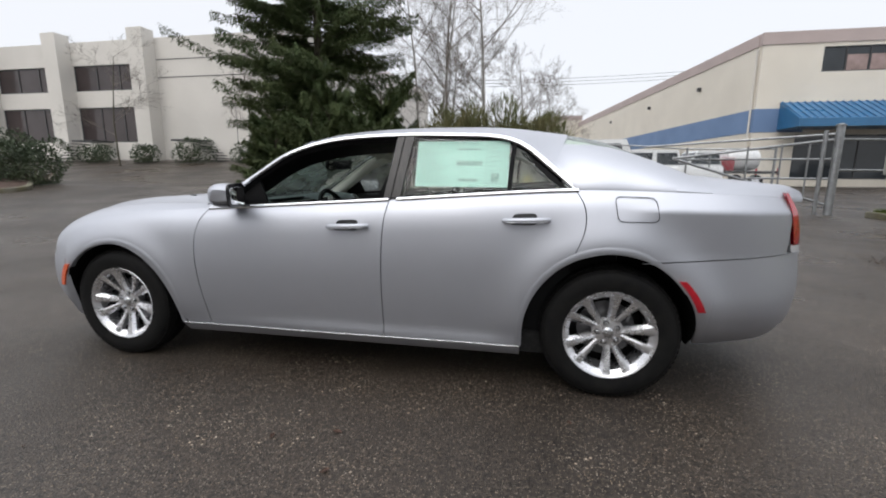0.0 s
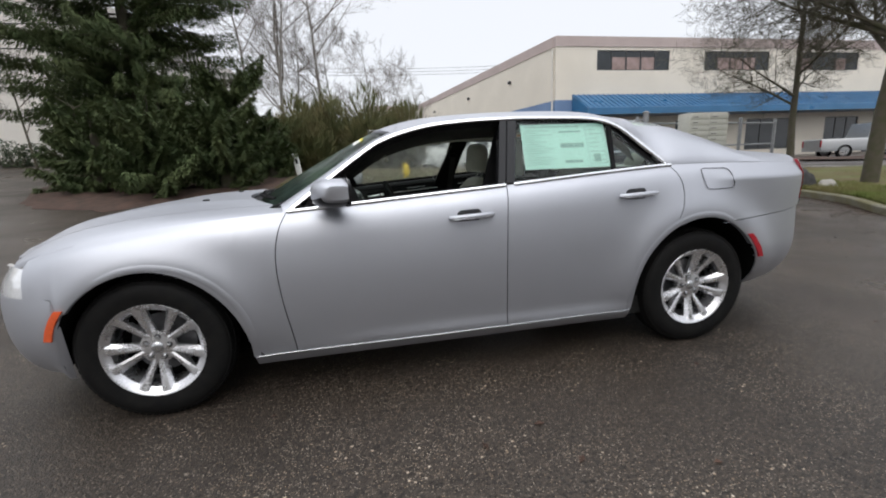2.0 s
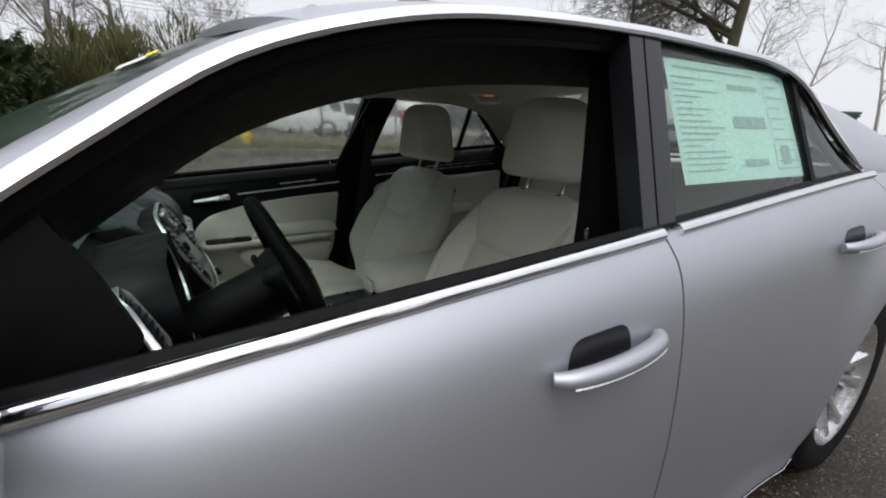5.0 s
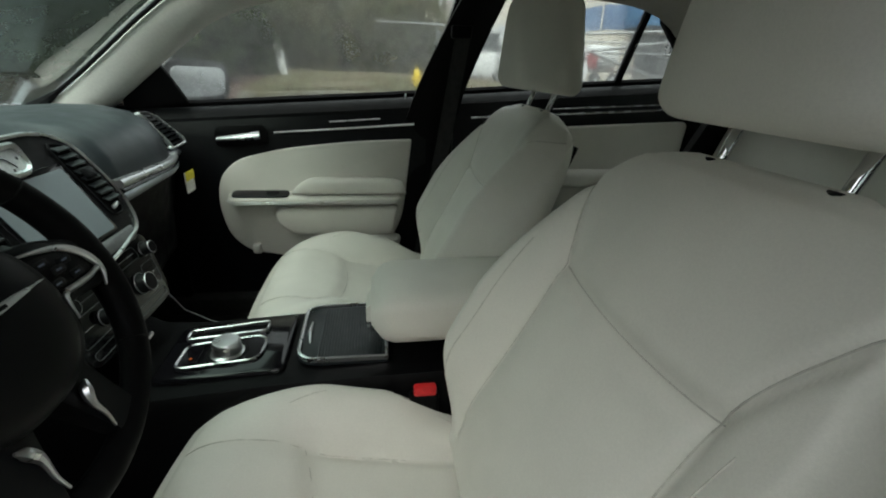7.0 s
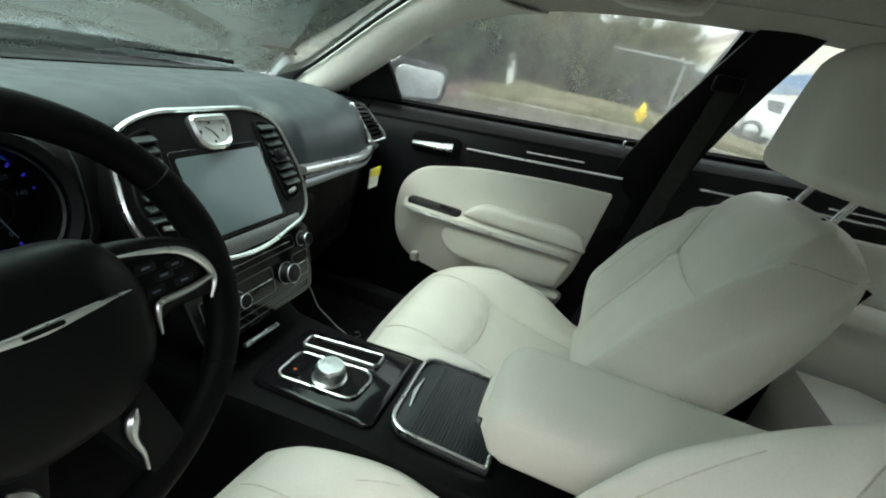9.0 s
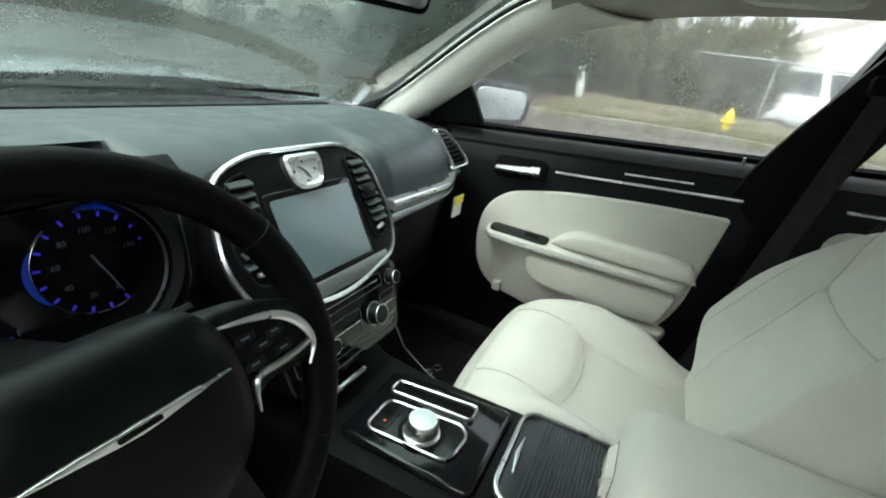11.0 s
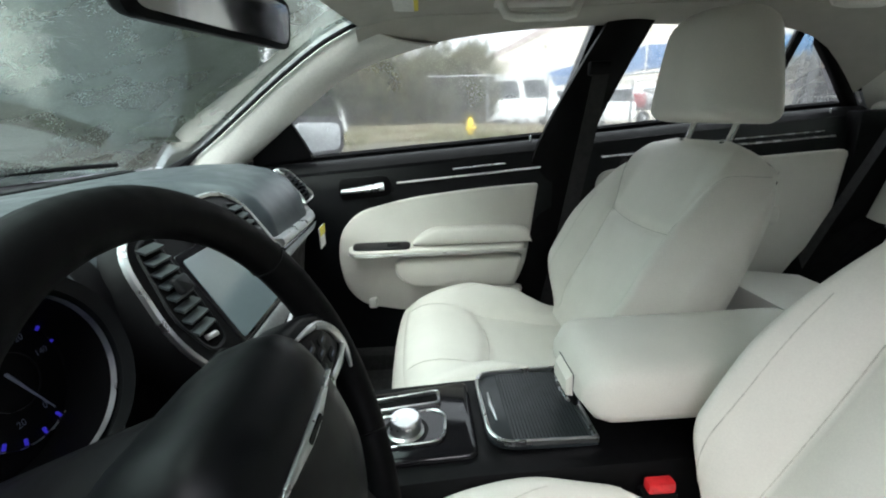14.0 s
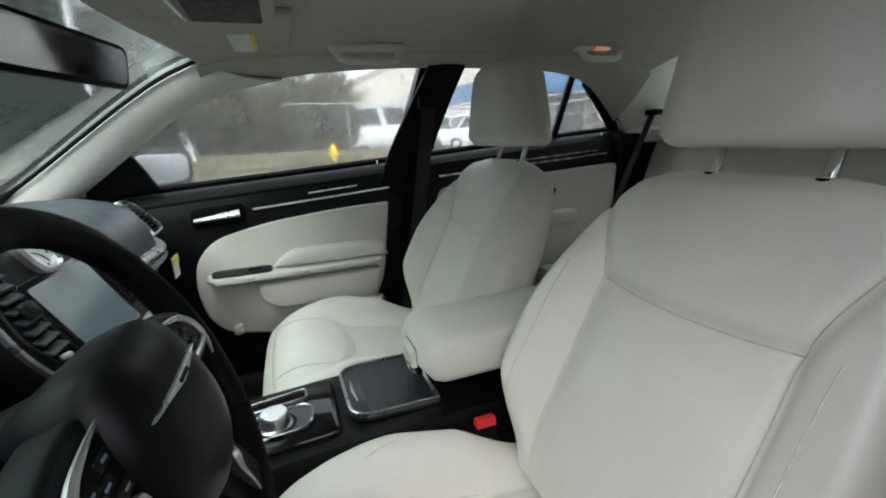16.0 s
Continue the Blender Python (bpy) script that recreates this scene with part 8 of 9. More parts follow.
for cu in (-DU, DU):
    n = 56
    ring = lambda r: [(cu + r * math.cos(2 * math.pi * i / n), DV + r * math.sin(2 * math.pi * i / n)) for i in range(n)]
    bm = bmesh.new()
    add_ring(bm, ring(0.0580), ring(0.0573), inst, 0.004, 0.0003)
    part("dial_ring", bm, satin, cluster)
    # the backlight shows as crescents beside the dial
    for a0, a1, wd, lit in ((-48, 100, 0.013, blue_faint), (-40, 92, 0.0085, blue_low), (-30, 82, 0.0045, blue_dim), (152, 215, 0.006, blue_low)):
        lift = 0.0035 - 0.1 * wd
        rim = [(0.0586 + wd * math.sin(math.pi * t) ** 0.8, radians(a0 + (a1 - a0) * t)) for t in span(0.02, 0.98, 24)]
        outer = [inst(cu + r * math.cos(a), DV + r * math.sin(a), lift) for r, a in rim]
        inn = [inst(cu + 0.0582 * math.cos(a), DV + 0.0582 * math.sin(a), lift) for r, a in rim]
        part("dial_halo", loft([outer, inn], closed=False), lit, cluster, "dim blue light beside the dial")
    part("dial_face", plate(ring(0.0572), inst, 0.002), hard_black, cluster)
    bm = bmesh.new()
    add_ring(bm, ring(0.026), ring(0.0252), inst, 0.004)
    part("dial_inner_ring", bm, soft_black, cluster)
    for i in range(15):
        a = radians(-68 - 277 * i / 14)
        r0, r1 = 0.0502, 0.0556
        part("dial_tick", tube([inst(cu + r0 * math.cos(a), DV + r0 * math.sin(a), 0.004), inst(cu + r1 * math.cos(a), DV + r1 * math.sin(a), 0.004)], 0.0015, 5), blue_glow, cluster)
    a = radians(-66)
    part("needle", tube([inst(cu - 0.010 * math.cos(a), DV - 0.010 * math.sin(a), 0.007), inst(cu + 0.044 * math.cos(a), DV + 0.044 * math.sin(a), 0.007)], [0.0016, 0.0006], 6), dial_text, cluster)


def lettering(text, size, place, mat, parent, name="numeral"):
    cu = bpy.data.curves.new("text", "FONT")
    cu.body, cu.size, cu.align_x, cu.align_y = text, size, "CENTER", "CENTER"
    ob = bpy.data.objects.new("text", cu)
    scene.collection.objects.link(ob)
    dg = bpy.context.evaluated_depsgraph_get()
    me = bpy.data.meshes.new_from_object(ob.evaluated_get(dg))
    bpy.data.objects.remove(ob)
    for v in me.vertices:
        v.co = place(v.co.x, v.co.y)
    o = new(name, me)
    me.materials.clear()
    me.materials.append(mat)
    o.parent = parent
    return o


for i, txt in enumerate(("0", "20", "40", "60", "80", "100", "120", "140")):
    a = radians(-68 - 277 * i / 7)
    lettering(txt, 0.0085, lambda x, y, a=a: inst(DU + 0.037 * math.cos(a) + x, DV + 0.037 * math.sin(a) + y, 0.0035), dial_text, cluster)
for i in range(8):
    a = radians(-68 - 277 * i / 7)
    lettering(str(i), 0.0085, lambda x, y, a=a: inst(-DU + 0.037 * math.cos(a) + x, DV + 0.037 * math.sin(a) + y, 0.0035), dial_text, cluster)
part("fuel_gauge", tube([inst(-0.03, -0.055, 0.004), inst(0.03, -0.052, 0.004)], 0.0012, 5), blue_glow, cluster)
lettering("F", 0.010, lambda x, y: inst(0.036 + x, -0.050 + y, 0.004), dial_text, cluster)
# hood over the cluster
def hood_ring(w, grow, lift):
    return [inst(u * grow, v * grow + (lift if v > 0 else 0), w) for u, v in stadium(0.0770, 0.092, 0.04)]
part("binnacle_hood", loft([hood_ring(-0.10, 1.0, 0.02), hood_ring(0.0, 1.10, 0.012), hood_ring(0.045, 1.10, 0.008), hood_ring(0.066, 1.06, 0.004), hood_ring(0.060, 1.0, 0.0), hood_ring(0.0, 0.985, 0)], cap=False), soft_black, cluster, "black hood over the dials")

# ---- steering wheel ----
SC, SA = Vector((1.262, -0.368, 0.915)), radians(22)
sx, su, sn = Vector((0, 1, 0)), Vector((-math.sin(SA), 0, math.cos(SA))), Vector((math.cos(SA), 0, math.sin(SA)))
sw = lambda u, v, w: SC + sx * u + su * v + sn * w
N = 72
bm = bmesh.new()
vr = []
for i in range(N):
    a = 2 * math.pi * i / N
    bot = smooth01(0.5, 1.0, -math.sin(a))
    R = 0.178 - 0.004 * bot
    tk = 0.0165 + 0.003 * (abs(math.cos(a)) ** 6)
    vr.append([bm.verts.new(sw((R + tk * math.cos(b)) * math.cos(a), (R + tk * math.cos(b)) * math.sin(a) - 0.011, tk * 0.92 * math.sin(b))) for b in [2 * math.pi * q / 14 for q in range(14)]])
for i in range(N):
    for q in range(14):
        bm.faces.new((vr[i][q], vr[i][(q + 1) % 14], vr[(i + 1) % N][(q + 1) % 14], vr[(i + 1) % N][q]))
wheel_ob = part("steering_wheel", bm, wheel_leather, sedan, "black leather steering wheel with silver spoke trim")
for a in (0.62, 2.52, 3.75, 5.67):
    ring = [sw((0.178 + 0.0172 * math.cos(b)) * math.cos(a), (0.178 + 0.0172 * math.cos(b)) * math.sin(a) - 0.011, 0.0160 * math.sin(b)) for b in [2 * math.pi * q / 16 for q in range(16)]]
    part("rim_seam", tube(ring, 0.0012, 5, closed=True), hard_black, wheel_ob)
# airbag pad
pad = rounded([(-0.092, 0.010), (-0.068, 0.060), (0.068, 0.060), (0.092, 0.010), (0.086, -0.062), (0.040, -0.098), (-0.040, -0.098), (-0.086, -0.062)], [0.045, 0.04, 0.04, 0.045, 0.04, 0.04, 0.04, 0.04], 6)
rings = []
for k, w in ((0.90, -0.045), (1.0, -0.02), (1.0, 0.004), (0.97, 0.016), (0.90, 0.025), (0.75, 0.032), (0.5, 0.036), (0.2, 0.037)):
    rings.append([sw(u * k, v * k - 0.012 * (1 - k), w) for u, v in pad])
part("airbag_pad", loft(rings), pad_vinyl, wheel_ob, "black airbag pad")
# emblem: two thin wings, drawn as a plain shape
wing = [(-0.082, 0.0035), (-0.060, 0.0052), (-0.035, 0.0060), (-0.016, 0.0058), (0.0, 0.0062), (0.016, 0.0058), (0.035, 0.0060), (0.060, 0.0052), (0.082, 0.0035), (0.060, 0.0018), (0.035, 0.0002), (0.016, -0.0014), (0.0, -0.0022), (-0.016, -0.0014), (-0.035, 0.0002), (-0.060, 0.0018)]
badge = part("wing_badge", plate(wing, lambda u, v, w: sw(u * 0.82, v + 0.004, 0.0365 - 0.6 * u * u + w), 0.004, 0.0012), bright_trim, wheel_ob, "plain winged chrome badge")
part("badge_centre", plate(rounded([(-0.013, 0.0004), (0.013, 0.0004), (0.013, 0.0040), (-0.013, 0.0040)], 0.0015, 3), lambda u, v, w: sw(u, v + 0.004, 0.0403 + w), 0.001), hard_black, badge)


def smooth_line(table, n):
    """Points along a smooth line through the given ones."""
    k = len(table) - 1
    xs_, ys_ = [(i, q[0]) for i, q in enumerate(table)], [(i, q[1]) for i, q in enumerate(table)]
    return [(curve(t, xs_), curve(t, ys_)) for t in span(0, k, n)]


for sd in (-1, 1):
    # side spoke and switch pod
    sp = rounded([(sd * 0.070, 0.046), (sd * 0.120, 0.040), (sd * 0.168, 0.022), (sd * 0.168, -0.038), (sd * 0.110, -0.032), (sd * 0.080, -0.055)], 0.014, 4)
    part("side_spoke", plate(sp, lambda u, v, w: sw(u, v, w - 0.022), 0.032, 0.006), soft_black, wheel_ob)
    pod = rounded([(sd * 0.074, 0.030), (sd * 0.128, 0.022), (sd * 0.152, 0.002), (sd * 0.150, -0.014), (sd * 0.092, -0.016)], 0.012, 4)
    pod_ob = part("switch_pod", plate(pod, lambda u, v, w: sw(u, v, w + 0.010), 0.005, 0.002), hard_black, wheel_ob, "black switch pod")
    for line, rad in ((((0.074, 0.034), (0.102, 0.0295), (0.129, 0.0225), (0.147, 0.010), (0.158, -0.006), (0.1605, -0.022), (0.1505, -0.038)), (0.0012, 0.0048, 0.0015)), (((0.157, -0.016), (0.138, -0.019), (0.118, -0.0195), (0.098, -0.0195), (0.0925, -0.030), (0.090, -0.048)), (0.0032, 0.0036, 0.0012))):
        pts = smooth_line(line, 26)
        rr = [curve(t, [(0, rad[0]), (0.55, rad[1]), (1, rad[2])]) for t in span(0, 1, 26)]
        part("spoke_trim", tube([sw(sd * u, v, 0.0155) for u, v in pts], rr, 8), bright_trim, wheel_ob, "silver spoke trim")
    for u, v in ((0.096, 0.016), (0.124, 0.010), (0.110, 0.004), (0.098, -0.008), (0.128, -0.008)):
        part("switch", plate(rounded([(sd * (u - 0.010), v - 0.0045), (sd * (u + 0.010), v - 0.0045), (sd * (u + 0.010), v + 0.0045), (sd * (u - 0.010), v + 0.0045)], 0.003, 3), lambda a, b, w: sw(a, b, w + 0.0145), 0.0018, 0.0008), soft_black, pod_ob)
        part("switch_mark", plate([(sd * (u - 0.004), v - 0.001), (sd * (u + 0.004), v - 0.001), (sd * (u + 0.004), v + 0.001), (sd * (u - 0.004), v + 0.001)], lambda a, b, w: sw(a, b, w + 0.0164), 0.0003), dial_text, pod_ob)
    # lower spoke with a silver edge
    part("lower_spoke", loft([[sw(sd * 0.040 + q[0], -0.085, q[1] - 0.01) for q in ((-0.026, -0.012), (0.026, -0.012), (0.026, 0.016), (-0.026, 0.016))], [sw(sd * 0.062 + q[0], -0.165, q[1] * 0.8) for q in ((-0.020, -0.012), (0.020, -0.012), (0.020, 0.012), (-0.020, 0.012))]]), soft_black, wheel_ob)
    line = smooth_line(((0.047, -0.098), (0.0405, -0.106), (0.0360, -0.120), (0.0385, -0.140), (0.0370, -0.156)), 26)
    rr = [curve(t, [(0, 0.0015), (0.28, 0.0060), (0.6, 0.0030), (1, 0.0014)]) for t in span(0, 1, 26)]
    part("lower_trim", tube([sw(sd * u, v, 0.0125) for u, v in line], rr, 8), bright_trim, wheel_ob, "silver lower spoke trim")
part("steering_column", loft([[sw(0.06 * math.cos(a), 0.06 * math.sin(a) - 0.01, w) for a in [2 * math.pi * q / 16 for q in range(16)]] for w in (-0.03, -0.30)]), hard_black, sedan, "black steering column")
for sd, v in ((1, 0.03), (-1, 0.03)):
    part("column_stalk", tube([sw(sd * 0.04, v, -0.05), sw(sd * 0.085, v + 0.010, -0.049), sw(sd * 0.098, v + 0.012, -0.048)], [0.007, 0.008, 0.006], 8), hard_black, sedan)

# ---- console ----
def con(u, v, w):
    """u along the car, v across, w up from the console's top."""
    return Vector((u, CY + v, 0.612 + 0.10 * (u - 1.25) * (u < 1.45) * 0.6 + (0.012 if u >= 1.45 else 0) + w))


rings = []
for x, hw, zt in ((1.06, 0.160, 0.640), (1.15, 0.140, 0.606), (1.25, 0.132, 0.606), (1.42, 0.130, 0.618), (1.62, 0.132, 0.625), (2.02, 0.122, 0.625)):
    rings.append([(x, CY - hw, 0.28), (x, CY - hw, zt - 0.02), (x, CY - hw + 0.012, zt), (x, CY + hw - 0.012, zt), (x, CY + hw, zt - 0.02), (x, CY + hw, 0.28)])
console = part("centre_console", loft(rings), hard_black, sedan, "black centre console")
part("console_top", plate(rounded([(1.202, -0.086), (1.436, -0.088), (1.436, 0.106), (1.198, 0.092)], 0.022, 5), lambda u, v, w: con(u, v, w - 0.010), 0.016, 0.008), gloss_black, console, "gloss black shifter surround")
def outline_frame(name, pts, width, w0, h, parent, mat, label=""):
    bm = bmesh.new()
    add_ring(bm, pts, inset(pts, width), lambda u, v, w: con(u, v, w + w0), h, 0.0015)
    return part(name, bm, mat, parent, label)
gate = rounded([(1.236, -0.064), (1.386, -0.058), (1.390, 0.006), (1.372, 0.024), (1.236, 0.012)], [0.022, 0.024, 0.020, 0.016, 0.018], 7)
part("shifter_plate", plate(gate, lambda u, v, w: con(u, v, w + 0.006), 0.004), gloss_black, console)
outline_frame("shifter_frame", gate, 0.0044, 0.006, 0.006, console, bright_trim, "chrome frame round the shifter")
slot = rounded([(1.226, 0.027), (1.382, 0.037), (1.380, 0.076), (1.224, 0.062)], 0.012, 6)
part("slot_tray", plate(slot, lambda u, v, w: con(u, v, w + 0.005), 0.002), liner_mat, console, "narrow black slot tray")
outline_frame("slot_frame", slot, 0.0044, 0.005, 0.008, console, bright_trim, "chrome frame round the slot")
part("gear_display", plate(rounded([(1.246, -0.050), (1.272, -0.050), (1.272, 0.012), (1.246, 0.012)], 0.004, 3), lambda u, v, w: con(u, v, w + 0.0105), 0.001), gloss_black, console)
part("gear_light", plate(rounded([(1.258, -0.038), (1.262, -0.038), (1.262, -0.035), (1.258, -0.035)], 0.001, 2), lambda u, v, w: con(u, v, w + 0.012), 0.0008), orange_dot, console, "orange gear indicator")
k = lathe([(0.030, 0.0), (0.030, 0.003), (0.0275, 0.004), (0.0255, 0.006), (0.0255, 0.020), (0.0245, 0.026), (0.022, 0.029), (0.0005, 0.0295)], 36, "z")
bmesh.ops.translate(k, verts=k.verts, vec=con(1.322, -0.026, 0.010))
part("shifter_knob", k, bright_trim, console, "round chrome rotary shifter")
k = lathe([(0.037, 0.0), (0.037, 0.003), (0.026, 0.003)], 36, "z")
bmesh.ops.translate(k, verts=k.verts, vec=con(1.322, -0.026, 0.0095))
part("knob_collar", k, hard_black, console)
part("dash_pull", tube([(1.165, CY - 0.05, 0.640), (1.168, CY + 0.03, 0.642)], 0.005, 6), satin, console)
# cup holder cover
tray = rounded([(1.452, -0.078), (1.622, -0.080), (1.622, 0.124), (1.448, 0.118)], [0.045, 0.004, 0.004, 0.040], 8)
tr = part("cup_holder_cover", plate(tray, lambda u, v, w: con(u, v, w), 0.008, 0.002), slat_black, console, "black ribbed sliding cup holder cover")
outline_frame("cover_frame", tray, 0.0062, 0.006, 0.008, console, bright_trim, "chrome frame round the cover")
for i in range(22):
    x = 1.490 + 0.0056 * i
    part("cover_rib", loft([[con(x, v, 0.008), con(x + 0.0044, v, 0.008), con(x + 0.0036, v, 0.0096), con(x + 0.0008, v, 0.0096)] for v in (-0.070, 0.110)]), slat_black, console)
part("cover_pull", tube([con(1.472, -0.020, 0.010), con(1.467, 0.015, 0.013), con(1.468, 0.055, 0.010)], [0.0015, 0.004, 0.0015], 8), bright_trim, console)
# armrest box
rings = []
for t in span(0, 1, 22):
    x = 1.592 + 0.43 * t
    k = min(1, (math.sin(math.pi * min(max(t * 4.5, 0), 0.5)) + 0.001)) ** 0.5 if t < 0.111 else 1
    k = k * (1 if t < 0.95 else math.cos((t - 0.95) / 0.05 * 1.2) ** 0.5)
    hw, hh = 0.100 * (0.72 + 0.28 * k), 0.052 * (0.35 + 0.65 * k)
    zc = 0.712 + 0.004 * t
    ring = []
    for q in range(28):
        a = 2 * math.pi * q / 28
        c, s = math.cos(a), math.sin(a)
        c, s = math.copysign(abs(c) ** 0.42, c), math.copysign(abs(s) ** 0.50, s)
        ring.append((x + 0.02 * (s < 0) * (1 - t) * 0, CY + 0.002 + hw * c, zc + hh * s))
    rings.append(ring)
part("armrest_lid", loft(rings), cream, console, "padded cream armrest lid")
part("latch_recess", box((1.5915, CY - 0.040, 0.666), (1.602, CY + 0.042, 0.726), 0.006), hard_black, console, "dark recess in the armrest's front")
part("armrest_latch", loft([[(1.594, CY + q, z) for q, z in ((-0.036, 0.684), (0.038, 0.684), (0.034, 0.722), (-0.032, 0.722))], [(1.582, CY + q, z - 0.005) for q, z in ((-0.032, 0.688), (0.034, 0.688), (0.030, 0.714), (-0.028, 0.714))]]), cream, console, "cream release latch", smooth=30)
part("latch_bar", tube([(1.586, CY - 0.034, 0.674), (1.583, CY, 0.673), (1.586, CY + 0.036, 0.674)], 0.003, 6), satin, console, "satin bar under the latch")

# passenger floor mat with two small bright rings
mat_ob = part("floor_mat", plate(rounded([(0.80, 0.215), (1.33, 0.215), (1.33, 0.66), (0.86, 0.66)], 0.05, 5), lambda u, v, w: (u, v, 0.286 + w), 0.010, 0.004), carpet, floor_pan, "black carpet floor mat")
for q in (0.0, 1.0):
    part("mat_ring", tube([(1.099 + 0.012 * q + 0.011 * math.cos(a), 0.503 + 0.034 * q + 0.014 * math.sin(a), 0.298) for a in span(0, 2 * math.pi, 20)[:-1]], 0.0022, 6, closed=True), satin, mat_ob, "small bright ring")
# grey tube draws the glint along the edge of the console's foot
part("edge_glint", tube([(1.138, 0.172, 0.775), (1.142, 0.172, 0.73), (1.155, 0.172, 0.668), (1.180, 0.172, 0.625), (1.235, 0.172, 0.592), (1.278, 0.170, 0.578), (1.33, 0.166, 0.572)], 0.0014, 6), ledge_grey, console, "thin grey tube for the glint along the console's edge")

# ---- seats ----
REC = radians(24)
sback_up = Vector((math.sin(REC), 0, math.cos(REC)))
sback_n = Vector((-math.cos(REC), 0, math.sin(REC)))


def seat_top(x, d):
    """Height of the cushion at x, and d across from its middle."""
    t = (x - 1.30) / 0.50
    z = curve(t, [(0.0, 0.572), (0.08, 0.598), (0.2, 0.604), (0.5, 0.570), (0.8, 0.540), (1.0, 0.530)])
    b = smooth01(0.140, 0.222, abs(d)) * 0.056 * smooth01(0.05, 0.45, t) * (1 - 0.75 * smooth01(0.62, 0.92, t))
    # a U-shaped seam bounds the sunk middle
    tc = 0.43 - 0.055 * (d / 0.15) ** 2
    inside = 1 - smooth01(0.146, 0.160, abs(d))
    groove = 0.012 * math.exp(-((abs(d) - 0.152) / 0.009) ** 2) * smooth01(0.30, 0.36, t)
    cross = 0.012 * math.exp(-((t - tc) / 0.022) ** 2) * inside
    sunk = 0.014 * smooth01(tc - 0.01, tc + 0.05, t) * inside
    return z + b - max(groove, cross) - sunk - 0.030 * smooth01(0.225, 0.262, abs(d))


SHIELD_AT = 0.645
BOLSTER = 0.018


def shield_v(q):
    """Height of the seam that dips across the backrest."""
    return SHIELD_AT - 0.020 * (1 - min(abs(q), 1) ** 2)


def flank_d(v):
    """Where the seams run that bound the middle of the backrest."""
    return 0.150 + 0.050 * smooth01(0.63, 0.92, v)


def back_front(d, v):
    """How far the backrest's front stands out at d across and v up."""
    w = curve(v, [(0, 0.214), (0.14, 0.236), (0.3, 0.260), (0.6, 0.255), (0.85, 0.226), (1.0, 0.172)])
    q = min(abs(d) / w, 1)
    base = curve(v, [(0.0, 0.062), (0.15, 0.075), (0.5, 0.066), (0.8, 0.060), (0.93, 0.05), (1.0, 0.022)])
    bol = (0.074 if d > 0 else BOLSTER) * smooth01(0.50, 0.92, q) * (1 - smooth01(0.45, 0.98, v)) * smooth01(0.02, 0.30, v)
    edge = (base + 0.03) * smooth01(0.82, 1.0, q) ** 1.6
    sd = flank_d(v)
    g = 0.009 * math.exp(-((abs(d) - sd) / 0.009) ** 2) * smooth01(0.03, 0.1, v) * (1 - smooth01(0.9, 0.98, v))
    vs = shield_v(d / sd)
    g2 = 0.010 * math.exp(-((v - vs) / 0.020) ** 2) * (1 - smooth01(sd - 0.005, sd + 0.004, abs(d)))
    lum = 0.010 * math.exp(-((v - 0.35) / 0.2) ** 2) * (1 - smooth01(0.1, 0.15, abs(d)))
    return base + bol - edge - g - g2 + lum


